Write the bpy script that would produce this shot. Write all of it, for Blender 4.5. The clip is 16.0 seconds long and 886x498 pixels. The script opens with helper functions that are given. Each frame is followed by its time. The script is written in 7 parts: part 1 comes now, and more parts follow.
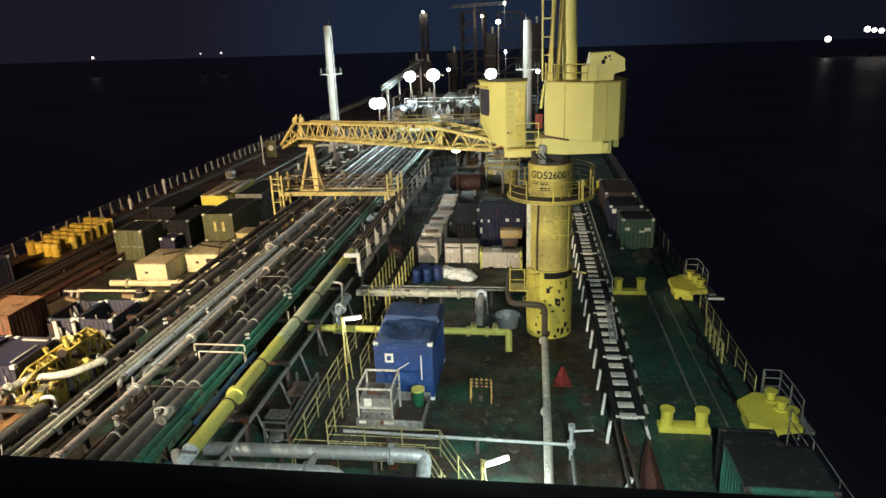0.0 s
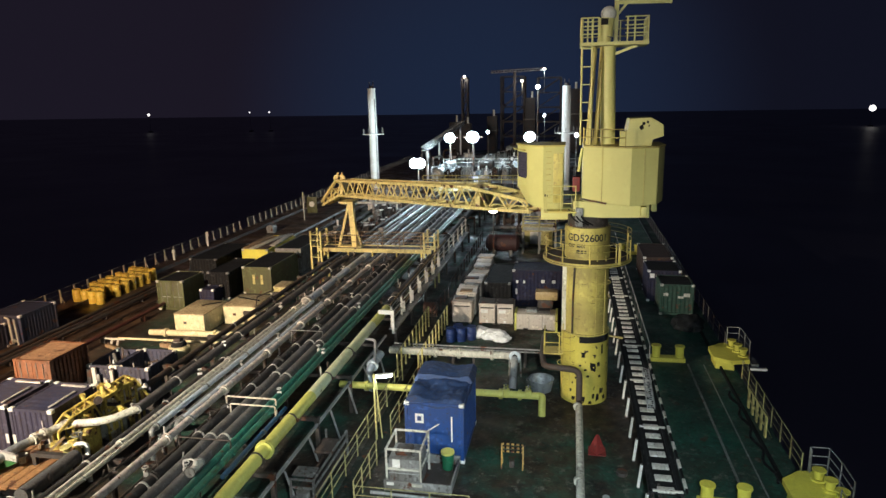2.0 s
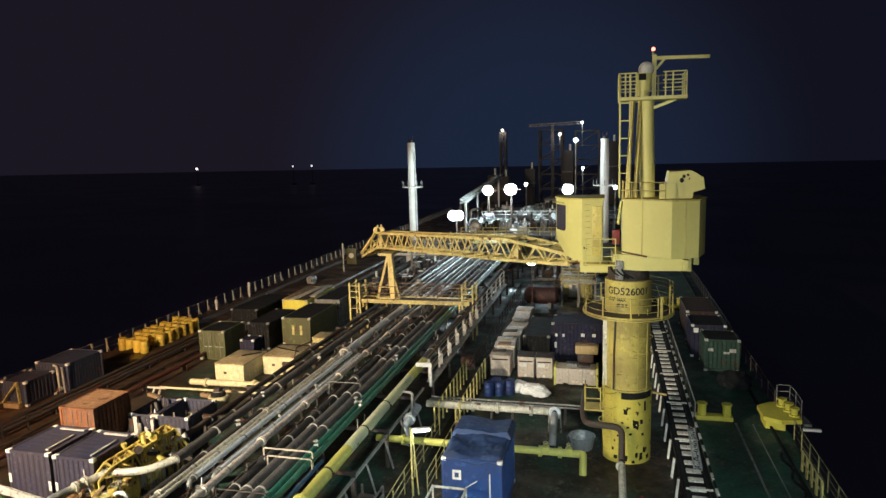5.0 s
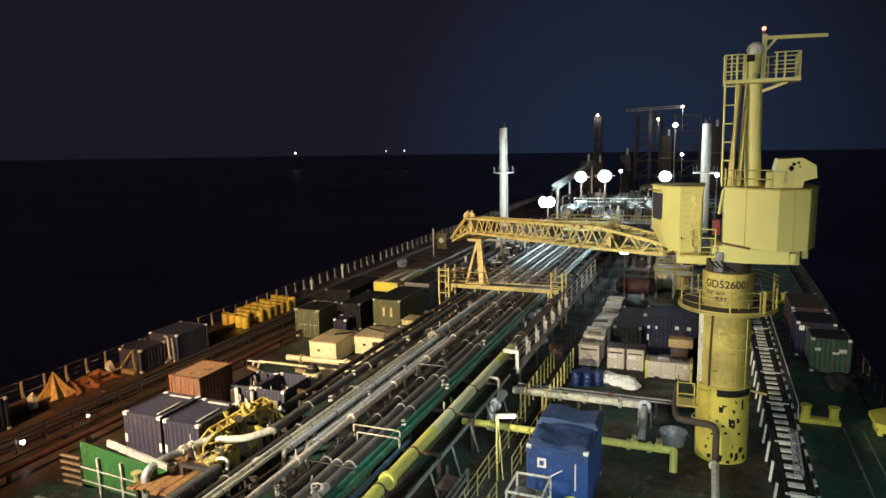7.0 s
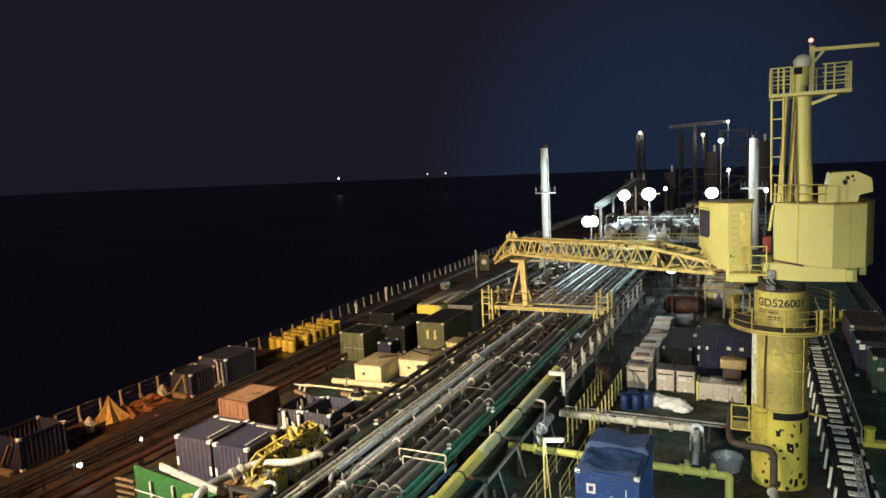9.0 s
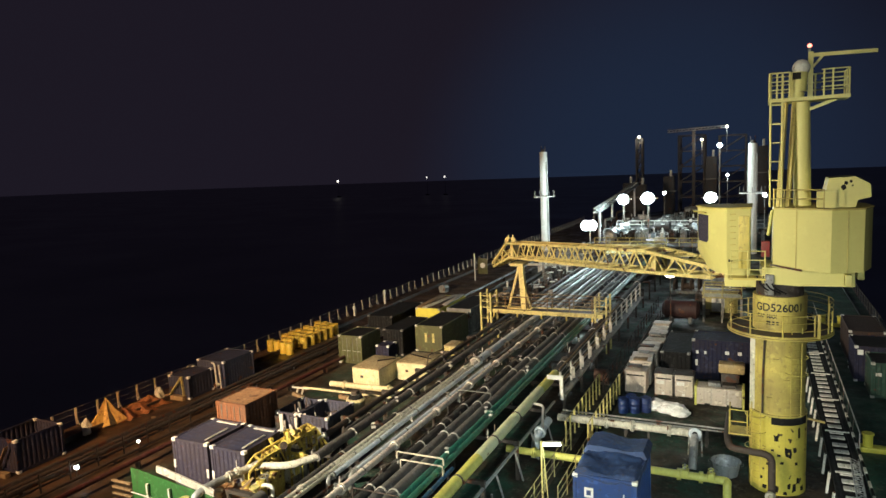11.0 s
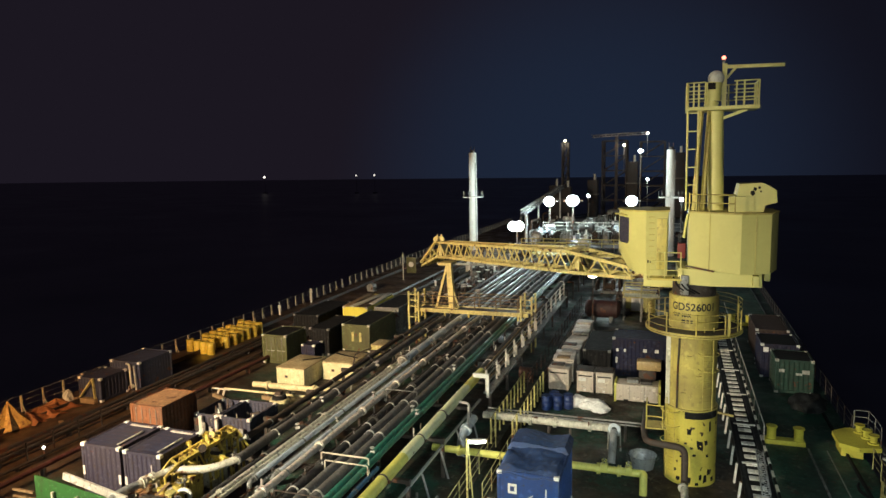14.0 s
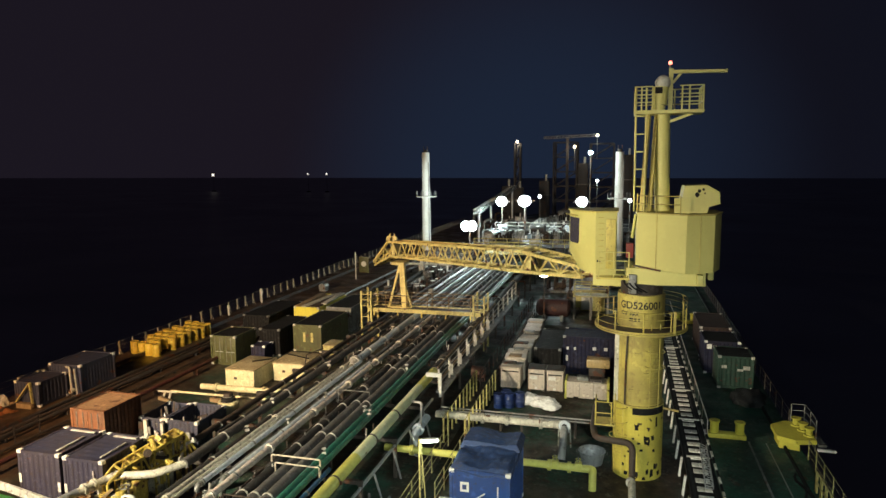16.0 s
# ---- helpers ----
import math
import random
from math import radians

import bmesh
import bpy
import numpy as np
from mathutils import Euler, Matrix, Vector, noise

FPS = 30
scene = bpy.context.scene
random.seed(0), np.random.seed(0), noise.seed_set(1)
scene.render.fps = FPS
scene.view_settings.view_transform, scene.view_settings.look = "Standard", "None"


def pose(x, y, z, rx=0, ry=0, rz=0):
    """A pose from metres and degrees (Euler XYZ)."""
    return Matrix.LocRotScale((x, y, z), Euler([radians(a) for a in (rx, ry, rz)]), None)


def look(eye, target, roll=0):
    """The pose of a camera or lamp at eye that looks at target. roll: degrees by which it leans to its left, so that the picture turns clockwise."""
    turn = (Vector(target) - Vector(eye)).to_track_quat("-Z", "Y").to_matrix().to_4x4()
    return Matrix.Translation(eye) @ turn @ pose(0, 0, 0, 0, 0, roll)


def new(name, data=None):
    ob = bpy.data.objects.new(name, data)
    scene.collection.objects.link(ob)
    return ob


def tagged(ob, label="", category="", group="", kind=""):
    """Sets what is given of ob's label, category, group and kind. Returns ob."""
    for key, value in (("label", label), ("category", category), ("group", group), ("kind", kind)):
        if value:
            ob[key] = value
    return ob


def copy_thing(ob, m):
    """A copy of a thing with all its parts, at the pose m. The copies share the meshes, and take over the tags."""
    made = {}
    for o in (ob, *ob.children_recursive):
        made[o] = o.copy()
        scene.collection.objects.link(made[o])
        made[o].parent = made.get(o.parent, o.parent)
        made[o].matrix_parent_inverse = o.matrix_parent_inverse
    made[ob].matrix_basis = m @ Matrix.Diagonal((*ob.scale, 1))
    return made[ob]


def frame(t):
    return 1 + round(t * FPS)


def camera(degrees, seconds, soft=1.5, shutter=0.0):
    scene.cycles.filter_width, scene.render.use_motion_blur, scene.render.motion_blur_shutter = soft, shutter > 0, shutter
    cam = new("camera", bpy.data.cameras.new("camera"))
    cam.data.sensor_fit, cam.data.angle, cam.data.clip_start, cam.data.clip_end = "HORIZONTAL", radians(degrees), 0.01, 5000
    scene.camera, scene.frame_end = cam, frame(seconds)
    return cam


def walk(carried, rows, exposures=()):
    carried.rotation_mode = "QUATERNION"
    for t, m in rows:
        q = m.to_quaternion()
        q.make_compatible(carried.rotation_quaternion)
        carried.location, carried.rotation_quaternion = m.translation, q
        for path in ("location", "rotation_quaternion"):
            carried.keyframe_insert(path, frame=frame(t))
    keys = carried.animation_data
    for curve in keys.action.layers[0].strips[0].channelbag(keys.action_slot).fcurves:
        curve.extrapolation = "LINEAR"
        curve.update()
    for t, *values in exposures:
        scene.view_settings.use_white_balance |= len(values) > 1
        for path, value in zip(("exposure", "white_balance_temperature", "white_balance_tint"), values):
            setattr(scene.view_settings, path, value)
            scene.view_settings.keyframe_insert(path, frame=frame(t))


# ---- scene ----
cam = camera(67.7, 16.0)
PATH = [
    (0, (-0.342, 0.185, 14.549), (-0.6049, 2.0677, 13.9270), -2.13),
    (0.5, (-0.336, 0.190, 14.565), (-0.6465, 2.0746, 13.9717), -2.02),
    (1, (-0.329, 0.188, 14.575), (-0.6630, 2.0884, 14.0477), -1.58),
    (1.5, (-0.318, 0.178, 14.579), (-0.6800, 2.0854, 14.0997), -1.07),
    (2, (-0.312, 0.168, 14.582), (-0.6837, 2.0817, 14.1341), -1.26),
    (2.5, (-0.308, 0.163, 14.588), (-0.6976, 2.0810, 14.1752), -1.27),
    (3, (-0.301, 0.153, 14.599), (-0.7189, 2.0772, 14.2475), -1.40),
    (3.2, (-0.297, 0.145, 14.603), (-0.7314, 2.0739, 14.3045), -1.48),
    (5.3, (-0.327, 0.118, 14.632), (-0.8383, 2.0295, 14.3395), -1.58),
    (5.5, (-0.329, 0.112, 14.632), (-0.8794, 2.0112, 14.3340), -1.72),
    (6, (-0.333, 0.100, 14.635), (-0.9678, 1.9719, 14.3281), -1.40),
    (6.5, (-0.337, 0.101, 14.642), (-1.0299, 1.9487, 14.3183), -1.31),
    (7, (-0.339, 0.106, 14.650), (-1.0806, 1.9343, 14.3218), -1.47),
    (7.5, (-0.337, 0.108, 14.661), (-1.1329, 1.9175, 14.3572), -2.52),
    (8, (-0.332, 0.106, 14.667), (-1.1464, 1.9082, 14.3714), -2.37),
    (8.5, (-0.332, 0.095, 14.672), (-1.1697, 1.8870, 14.3774), -2.45),
    (9, (-0.338, 0.095, 14.680), (-1.1991, 1.8815, 14.4217), -2.97),
    (9.2, (-0.341, 0.094, 14.681), (-1.2101, 1.8792, 14.4424), -3.01),
    (11.5, (-0.333, 0.106, 14.664), (-1.1779, 1.9000, 14.4051), -2.34),
    (12, (-0.326, 0.101, 14.659), (-1.1379, 1.9076, 14.3814), -1.94),
    (12.5, (-0.328, 0.111, 14.657), (-1.1243, 1.9264, 14.3904), -2.34),
    (13, (-0.331, 0.134, 14.649), (-1.0780, 1.9733, 14.4048), -2.43),
    (13.5, (-0.332, 0.159, 14.634), (-1.0251, 2.0164, 14.3713), -1.51),
    (14, (-0.326, 0.176, 14.625), (-0.9853, 2.0467, 14.3672), -1.22),
    (14.5, (-0.318, 0.180, 14.617), (-0.9267, 2.0681, 14.3603), -0.53),
    (15, (-0.317, 0.178, 14.615), (-0.8797, 2.0798, 14.3561), -0.33),
    (15.5, (-0.319, 0.173, 14.615), (-0.8592, 2.0845, 14.3810), -0.83),
    (16, (-0.324, 0.170, 14.617), (-0.8474, 2.0824, 14.3560), -0.57),
]
walk(cam, [(t, look(e, g, r)) for t, e, g, r in PATH],
     [(0, 0.13, 6300, 12), (1, 0.11, 5980, 16), (3, 0.05, 5820, 18), (5.5, 0.04, 6130, 15), (6.5, 0.07, 6180, 14), (9, 0.15, 6150, 14),
      (11.5, 0.16, 6200, 12), (12.5, 0.12, 6300, 12), (14, 0.03, 6400, 12), (16, -0.03, 6450, 12)])

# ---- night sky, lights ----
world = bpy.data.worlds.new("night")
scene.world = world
world.use_nodes = True
wn, wl = world.node_tree.nodes, world.node_tree.links
bg = wn["Background"]
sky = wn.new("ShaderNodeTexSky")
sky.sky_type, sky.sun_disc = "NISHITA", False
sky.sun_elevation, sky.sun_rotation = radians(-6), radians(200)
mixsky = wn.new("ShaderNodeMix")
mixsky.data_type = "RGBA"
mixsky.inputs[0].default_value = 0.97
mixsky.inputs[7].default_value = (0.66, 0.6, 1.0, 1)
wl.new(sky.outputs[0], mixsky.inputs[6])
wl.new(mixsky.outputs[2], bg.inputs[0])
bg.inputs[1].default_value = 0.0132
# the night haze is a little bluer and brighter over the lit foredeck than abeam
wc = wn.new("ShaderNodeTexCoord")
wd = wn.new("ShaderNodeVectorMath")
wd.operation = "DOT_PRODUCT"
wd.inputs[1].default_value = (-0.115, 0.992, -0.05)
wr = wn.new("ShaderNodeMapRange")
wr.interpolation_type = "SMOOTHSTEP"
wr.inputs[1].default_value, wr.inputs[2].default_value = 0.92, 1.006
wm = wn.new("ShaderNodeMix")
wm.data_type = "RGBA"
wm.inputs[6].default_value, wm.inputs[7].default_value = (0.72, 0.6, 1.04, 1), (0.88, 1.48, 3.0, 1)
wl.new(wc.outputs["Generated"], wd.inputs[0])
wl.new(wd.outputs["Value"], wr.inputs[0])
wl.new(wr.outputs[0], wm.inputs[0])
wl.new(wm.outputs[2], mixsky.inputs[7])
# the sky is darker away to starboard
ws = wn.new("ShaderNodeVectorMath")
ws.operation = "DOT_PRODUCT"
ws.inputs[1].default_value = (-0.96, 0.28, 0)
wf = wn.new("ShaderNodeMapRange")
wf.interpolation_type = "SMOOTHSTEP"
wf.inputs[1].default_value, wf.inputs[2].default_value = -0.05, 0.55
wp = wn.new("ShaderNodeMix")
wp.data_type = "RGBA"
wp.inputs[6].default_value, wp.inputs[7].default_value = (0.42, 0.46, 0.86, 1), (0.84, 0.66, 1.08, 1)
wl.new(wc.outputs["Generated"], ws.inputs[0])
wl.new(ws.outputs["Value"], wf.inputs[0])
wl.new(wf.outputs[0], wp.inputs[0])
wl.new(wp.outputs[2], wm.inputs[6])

WARM, SODIUM, WHITE, COOL = (1.0, 0.89, 0.62), (1.0, 0.58, 0.26), (0.86, 1.0, 0.9), (0.78, 0.98, 0.93)


def lamp(name, kind, eye, target, watts, colour, size=0.3, cone=110, blend=0.6):
    data = bpy.data.lights.new(name, kind)
    data.energy, data.color = watts, colour
    if kind == "AREA":
        data.shape, data.size, data.size_y = "RECTANGLE", size, size * 0.3
    else:
        data.shadow_soft_size = size
    if kind == "SPOT":
        data.spot_size, data.spot_blend = radians(cone), blend
    ob = new(name, data)
    ob.matrix_world = look(eye, target)
    return ob


# floodlights on the front of the wheelhouse, and one on the bridge wing
lamp("flood_light", "SPOT", (-31, -2.3, 16.5), (-31, 48, 2), 68000, SODIUM, 0.15, 60, 0.95)
lamp("flood_light", "SPOT", (-28, -2.3, 16.5), (-12.5, 47, 6), 92000, WARM, 0.15, 64, 0.7)
lamp("flood_light", "SPOT", (1.5, 1.8, 13.45), (-0.5, 17.0, 0), 19000, WHITE, 0.15, 84, 1.0)
lamp("flood_light", "SPOT", (3.5, -2.3, 16.5), (1.2, 31, 14.6), 9000, (0.97, 1.0, 0.85), 0.15, 26, 0.8)
# floodlights far along the deck
FAR_FLOODS = [(-18.75, 80, 6.7, 1.15), (-18.95, 104, 8.3, 1.25), (-15.3, 104, 8.4, 1.45), (-6.1, 98, 8.7, 1.2), (-5.3, 104, 15.8, 0.5)]
for x, y, z, size in FAR_FLOODS:
    lamp("flood_light", "POINT", (x, y - 1.6, z), (x, y - 2, z), {80: 2300, 98: 1500}.get(y, 3600 if size > 1 else 1200), COOL, 0.4)
# unseen spot added on the gantry to brighten the port vent mast
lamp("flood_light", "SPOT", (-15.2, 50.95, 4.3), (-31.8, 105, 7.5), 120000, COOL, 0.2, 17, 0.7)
for x, y, z, w_, c_ in ((-7.0, 171.4, 20.4, 500, COOL), (-12.4, 169.4, 17.6, 500, WARM), (-6.0, 149.4, 10.0, 700, COOL), (-27.0, 170.2, 19.2, 250, WARM)):
    lamp("work_light", "POINT", (x, y, z), (x, y, 0), w_, c_, 0.3)
lamp("flood_light", "POINT", (-6.7, 55.3, 4.95), (-8, 56, 0), 50, COOL, 0.2)
# tube lamps on the posts of the walkway
lamp("tube_lamp", "AREA", (-7.93, 25.4, 2.98), (-7.93, 25.4, 0), 45, COOL, 0.6)
lamp("tube_lamp", "AREA", (-1.35, 17.3, 2.08), (-1.35, 17.6, 0), 650, COOL, 0.6)


# ---- materials ----
def rgba(c):
    return (*c, 1)


def surface(name, base, rough=0.5, metal=0.0, dirt=(0.05, 0.035, 0.025), dirty=0.35, rust=0.0, scale=1.0, bump=0.15, rust_colour=(0.10, 0.035, 0.015), vary=0.0, wear=1.0, fine=1.0):
    """Paint or bare metal with broad stains, fine grain, rust spots of a given share and slight relief."""
    m = bpy.data.materials.new(name)
    m.use_nodes = True
    n, k = m.node_tree.nodes, m.node_tree.links
    p = n["Principled BSDF"]
    geo = n.new("ShaderNodeNewGeometry")

    def noise_at(s, detail, seed):
        t = n.new("ShaderNodeTexNoise")
        t.noise_dimensions = "4D"
        t.inputs["W"].default_value = seed
        t.inputs["Scale"].default_value, t.inputs["Detail"].default_value = s, detail
        k.new(geo.outputs["Position"], t.inputs["Vector"])
        return t.outputs[0]

    def ramp(src, a, b):
        r = n.new("ShaderNodeMapRange")
        r.inputs[1].default_value, r.inputs[2].default_value = a, b
        k.new(src, r.inputs[0])
        return r.outputs[0]

    def mix(f, a, b, factor=1.0):
        x = n.new("ShaderNodeMix")
        x.data_type = "RGBA"
        if factor != 1.0:
            q = n.new("ShaderNodeMath")
            q.operation = "MULTIPLY"
            q.inputs[1].default_value = factor
            k.new(f, q.inputs[0])
            f = q.outputs[0]
        k.new(f, x.inputs[0])
        for s_, v in ((6, a), (7, b)):
            if isinstance(v, tuple):
                x.inputs[s_].default_value = rgba(v)
            else:
                k.new(v, x.inputs[s_])
        return x.outputs[2]

    seed = (sum(map(ord, name)) % 97) * 0.37
    broad = noise_at(0.45 * scale, 5, seed)
    grain = noise_at(14 * scale, 6, seed + 3)
    col = base
    if vary:
        info = n.new("ShaderNodeObjectInfo")
        col = mix(info.outputs["Random"], tuple(c * (1 - vary) for c in base), tuple(min(1, c * (1 + vary)) for c in base))
    col = mix(ramp(broad, 0.42, 0.7), col, dirt, dirty)
    col = mix(ramp(grain, 0.5, 0.75), col, dirt, dirty * 0.6 * fine)
    if dirty:
        st = n.new("ShaderNodeTexNoise")
        st.inputs["Scale"].default_value, st.inputs["Detail"].default_value, st.inputs["Roughness"].default_value = 1.0, 7, 0.65
        mp = n.new("ShaderNodeMapping")
        mp.inputs[1].default_value = (seed, seed * 2, 0)
        mp.inputs[3].default_value = (5.5 * scale, 5.5 * scale, 0.5)
        k.new(geo.outputs["Position"], mp.inputs[0])
        k.new(mp.outputs[0], st.inputs["Vector"])
        col = mix(ramp(st.outputs[0], 0.5, 0.68), col, dirt, min(0.75, dirty * 1.1 * wear))
        scuff = noise_at(4.2 * scale, 10, seed + 11)
        col = mix(ramp(scuff, 0.58, 0.63), col, tuple(min(0.85, c * 1.5 + 0.03) for c in base), 0.5 * wear)
        col = mix(ramp(noise_at(7 * scale, 8, seed + 17), 0.59, 0.64), col, dirt, min(0.8, dirty * 1.3 * wear))
    rough_out = None
    if rust:
        spots = noise_at(1.7 * scale, 8, seed + 7)
        edge = 0.68 - 0.3 * rust
        mask = ramp(spots, edge, edge + 0.03)
        col = mix(mask, col, rust_colour)
        rough_out = mask
    k.new(col, p.inputs["Base Color"])
    p.inputs["Metallic"].default_value = metal
    rr = n.new("ShaderNodeMapRange")
    rr.inputs[3].default_value, rr.inputs[4].default_value = max(0.05, rough - 0.12), min(1, rough + 0.18)
    k.new(broad, rr.inputs[0])
    k.new(rr.outputs[0], p.inputs["Roughness"])
    if bump:
        b = n.new("ShaderNodeBump")
        b.inputs["Strength"].default_value, b.inputs["Distance"].default_value = bump, 0.02
        k.new(grain, b.inputs["Height"])
        k.new(b.outputs[0], p.inputs["Normal"])
    return m


def glow(name, colour, strength):
    m = bpy.data.materials.new(name)
    m.use_nodes = True
    p = m.node_tree.nodes["Principled BSDF"]
    p.inputs["Base Color"].default_value = rgba(colour)
    p.inputs["Emission Color"].default_value = rgba(colour)
    p.inputs["Emission Strength"].default_value = strength
    return m


M_CRANE = surface("crane_yellow", (0.64, 0.59, 0.2), 0.5, rust=0.0, dirty=0.22, dirt=(0.2, 0.16, 0.06), scale=0.6, wear=0.15, fine=0.3, bump=0.08)
M_CRANE_OLD = surface("crane_yellow_worn", (0.58, 0.48, 0.075), 0.5, rust=0.2, dirty=0.3, scale=1.8, rust_colour=(0.035, 0.02, 0.012), wear=0.3)
M_CRANE_DULL = surface("crane_yellow_stained", (0.58, 0.48, 0.11), 0.5, rust=0.0, dirty=0.8, dirt=(0.17, 0.12, 0.05), scale=0.9, wear=0.4, fine=0.3, bump=0.1)
M_YELLOW = surface("safety_yellow", (0.55, 0.48, 0.17), 0.5, rust=0.12, dirty=0.35)
M_MOOR = surface("mooring_yellow", (0.72, 0.64, 0.08), 0.45, rust=0.05, dirty=0.25, wear=0.3)
M_LIME = surface("pipe_yellow", (0.62, 0.6, 0.14), 0.4, rust=0.05, dirty=0.25, wear=0.35)
M_BOOM = surface("boom_yellow", (0.74, 0.6, 0.22), 0.5, rust=0.18, dirty=0.35)


def deck_paint():
    """Green deck paint worn through to dark scale and rust; the port strip is coloured red-brown."""
    m = surface("deck_green", (0.016, 0.078, 0.054), 0.5, rust=0.12, dirty=0.7, dirt=(0.022, 0.018, 0.014), scale=0.9, bump=0.4, rust_colour=(0.06, 0.03, 0.018))
    n, k = m.node_tree.nodes, m.node_tree.links
    p = n["Principled BSDF"]
    old = p.inputs["Base Color"].links[0].from_socket
    geo = n.new("ShaderNodeNewGeometry")

    def tex(scale, detail, w, rough=0.6):
        t = n.new("ShaderNodeTexNoise")
        t.noise_dimensions = "4D"
        t.inputs["W"].default_value, t.inputs["Scale"].default_value, t.inputs["Detail"].default_value, t.inputs["Roughness"].default_value = w, scale, detail, rough
        k.new(geo.outputs["Position"], t.inputs["Vector"])
        return t.outputs[0]

    def ramp(src, a, b):
        r = n.new("ShaderNodeMapRange")
        r.inputs[1].default_value, r.inputs[2].default_value = a, b
        k.new(src, r.inputs[0])
        return r.outputs[0]

    def mix(f, a, b):
        x = n.new("ShaderNodeMix")
        x.data_type = "RGBA"
        k.new(f, x.inputs[0])
        for i, v in ((6, a), (7, b)):
            if isinstance(v, tuple):
                x.inputs[i].default_value = rgba(v)
            else:
                k.new(v, x.inputs[i])
        return x.outputs[2]

    worn = mix(ramp(tex(1.6, 10, 5.0, 0.75), 0.42, 0.6), (0.009, 0.008, 0.007), (0.05, 0.034, 0.023))
    col = mix(ramp(tex(0.28, 10, 1.0, 0.7), 0.41, 0.53), old, worn)
    px = n.new("ShaderNodeSeparateXYZ")
    k.new(geo.outputs["Position"], px.inputs[0])
    half = n.new("ShaderNodeMath")
    half.operation = "MULTIPLY"
    half.inputs[1].default_value = 0.75
    k.new(ramp(px.outputs[0], 3.4, 4.3), half.inputs[0])
    col = mix(half.outputs[0], col, old)
    pale = mix(ramp(tex(2.6, 10, 31.0, 0.75), 0.55, 0.64), col, (0.12, 0.115, 0.095))
    col = pale
    sep = n.new("ShaderNodeSeparateXYZ")
    k.new(geo.outputs["Position"], sep.inputs[0])
    wob = n.new("ShaderNodeMath")
    wob.operation = "MULTIPLY_ADD"
    wob.inputs[1].default_value = 3.0
    k.new(tex(0.5, 5, 9.0), wob.inputs[0])
    k.new(sep.outputs[0], wob.inputs[2])
    port_brown = mix(ramp(tex(0.6, 8, 12.0, 0.7), 0.4, 0.65), (0.088, 0.05, 0.025), (0.02, 0.013, 0.01))
    col = mix(ramp(wob.outputs[0], -25.5, -27.5), col, port_brown)
    k.new(col, p.inputs["Base Color"])
    wet = n.new("ShaderNodeMapRange")
    wet.inputs[1].default_value, wet.inputs[2].default_value, wet.inputs[3].default_value, wet.inputs[4].default_value = 0.38, 0.62, 0.3, 0.85
    k.new(tex(0.35, 6, 20.0), wet.inputs[0])
    k.new(wet.outputs[0], p.inputs["Roughness"])
    return m


M_DECK = deck_paint()
M_DECK.node_tree.nodes["Principled BSDF"].inputs["Specular IOR Level"].default_value = 0.35
M_RAILDULL = surface("railing_yellow_dull", (0.42, 0.38, 0.16), 0.55, rust=0.25, dirty=0.5)
M_DECK_CLEAN = surface("deck_green_walk", (0.012, 0.02, 0.015), 0.8, rust=0.2, dirty=0.85, scale=0.9, bump=0.3)
M_HULL = surface("hull_black", (0.03, 0.03, 0.035), 0.5, rust=0.15)
M_HOUSE = surface("deckhouse_white", (0.75, 0.74, 0.7), 0.5, rust=0.05)
M_BULWARK = surface("bulwark_black", (0.02, 0.02, 0.022), 0.6)
M_GALV = surface("galvanised_steel", (0.45, 0.47, 0.48), 0.46, 0.5, dirty=0.35, dirt=(0.2, 0.18, 0.15), rust=0.03)
M_PALE = surface("pipe_beige", (0.6, 0.57, 0.47), 0.42, dirty=0.4, rust=0.08)
M_BEIGE = surface("pipe_pink_beige", (0.68, 0.6, 0.52), 0.45, dirty=0.4, rust=0.1)
M_SILVER = surface("pipe_silver", (0.64, 0.71, 0.78), 0.42, 0.2, dirty=0.22, rust=0.06)
M_BLUEGREY = surface("pipe_blue_grey", (0.6, 0.67, 0.74), 0.4, 0.1, dirty=0.2, rust=0.05)
M_RUSTY = surface("pipe_rusty", (0.05, 0.034, 0.026), 0.7, dirty=0.6, rust=0.2, rust_colour=(0.08, 0.034, 0.018))
M_BLACKPIPE = surface("pipe_dark", (0.03, 0.028, 0.027), 0.75, dirty=0.4, rust=0.2)
M_INSUL = surface("pipe_insulation", (0.115, 0.108, 0.104), 0.72, dirty=0.4, scale=1.5)
M_GREENPIPE = surface("pipe_green", (0.03, 0.16, 0.115), 0.34, dirty=0.4, rust=0.08)
M_BLUEPIPE = surface("pipe_blue", (0.02, 0.08, 0.17), 0.4, dirty=0.4)
M_CLAMP = surface("clamp_white", (0.55, 0.52, 0.47), 0.5, dirty=0.4)
M_STEEL = surface("steel_grey", (0.25, 0.25, 0.24), 0.5, 0.3, dirty=0.5, rust=0.2)
M_STEEL_DARK = surface("steel_dark", (0.06, 0.05, 0.045), 0.6, 0.2, dirty=0.5, rust=0.35)
M_BLUE = surface("container_blue", (0.016, 0.055, 0.2), 0.45, rust=0.06, dirty=0.35)
M_TARP = surface("tarpaulin_blue", (0.015, 0.042, 0.125), 0.7, dirty=0.3, bump=0.3)
M_VIOLET = surface("container_blue_faded", (0.036, 0.033, 0.06), 0.5, rust=0.1, dirty=0.4)
M_NAVY = surface("container_navy", (0.015, 0.018, 0.05), 0.65, rust=0.1, dirty=0.4)
M_OLIVE = surface("container_olive", (0.088, 0.096, 0.032), 0.5, rust=0.12, dirty=0.4)
M_TEAL = surface("container_green", (0.028, 0.14, 0.1), 0.5, rust=0.1, dirty=0.35)
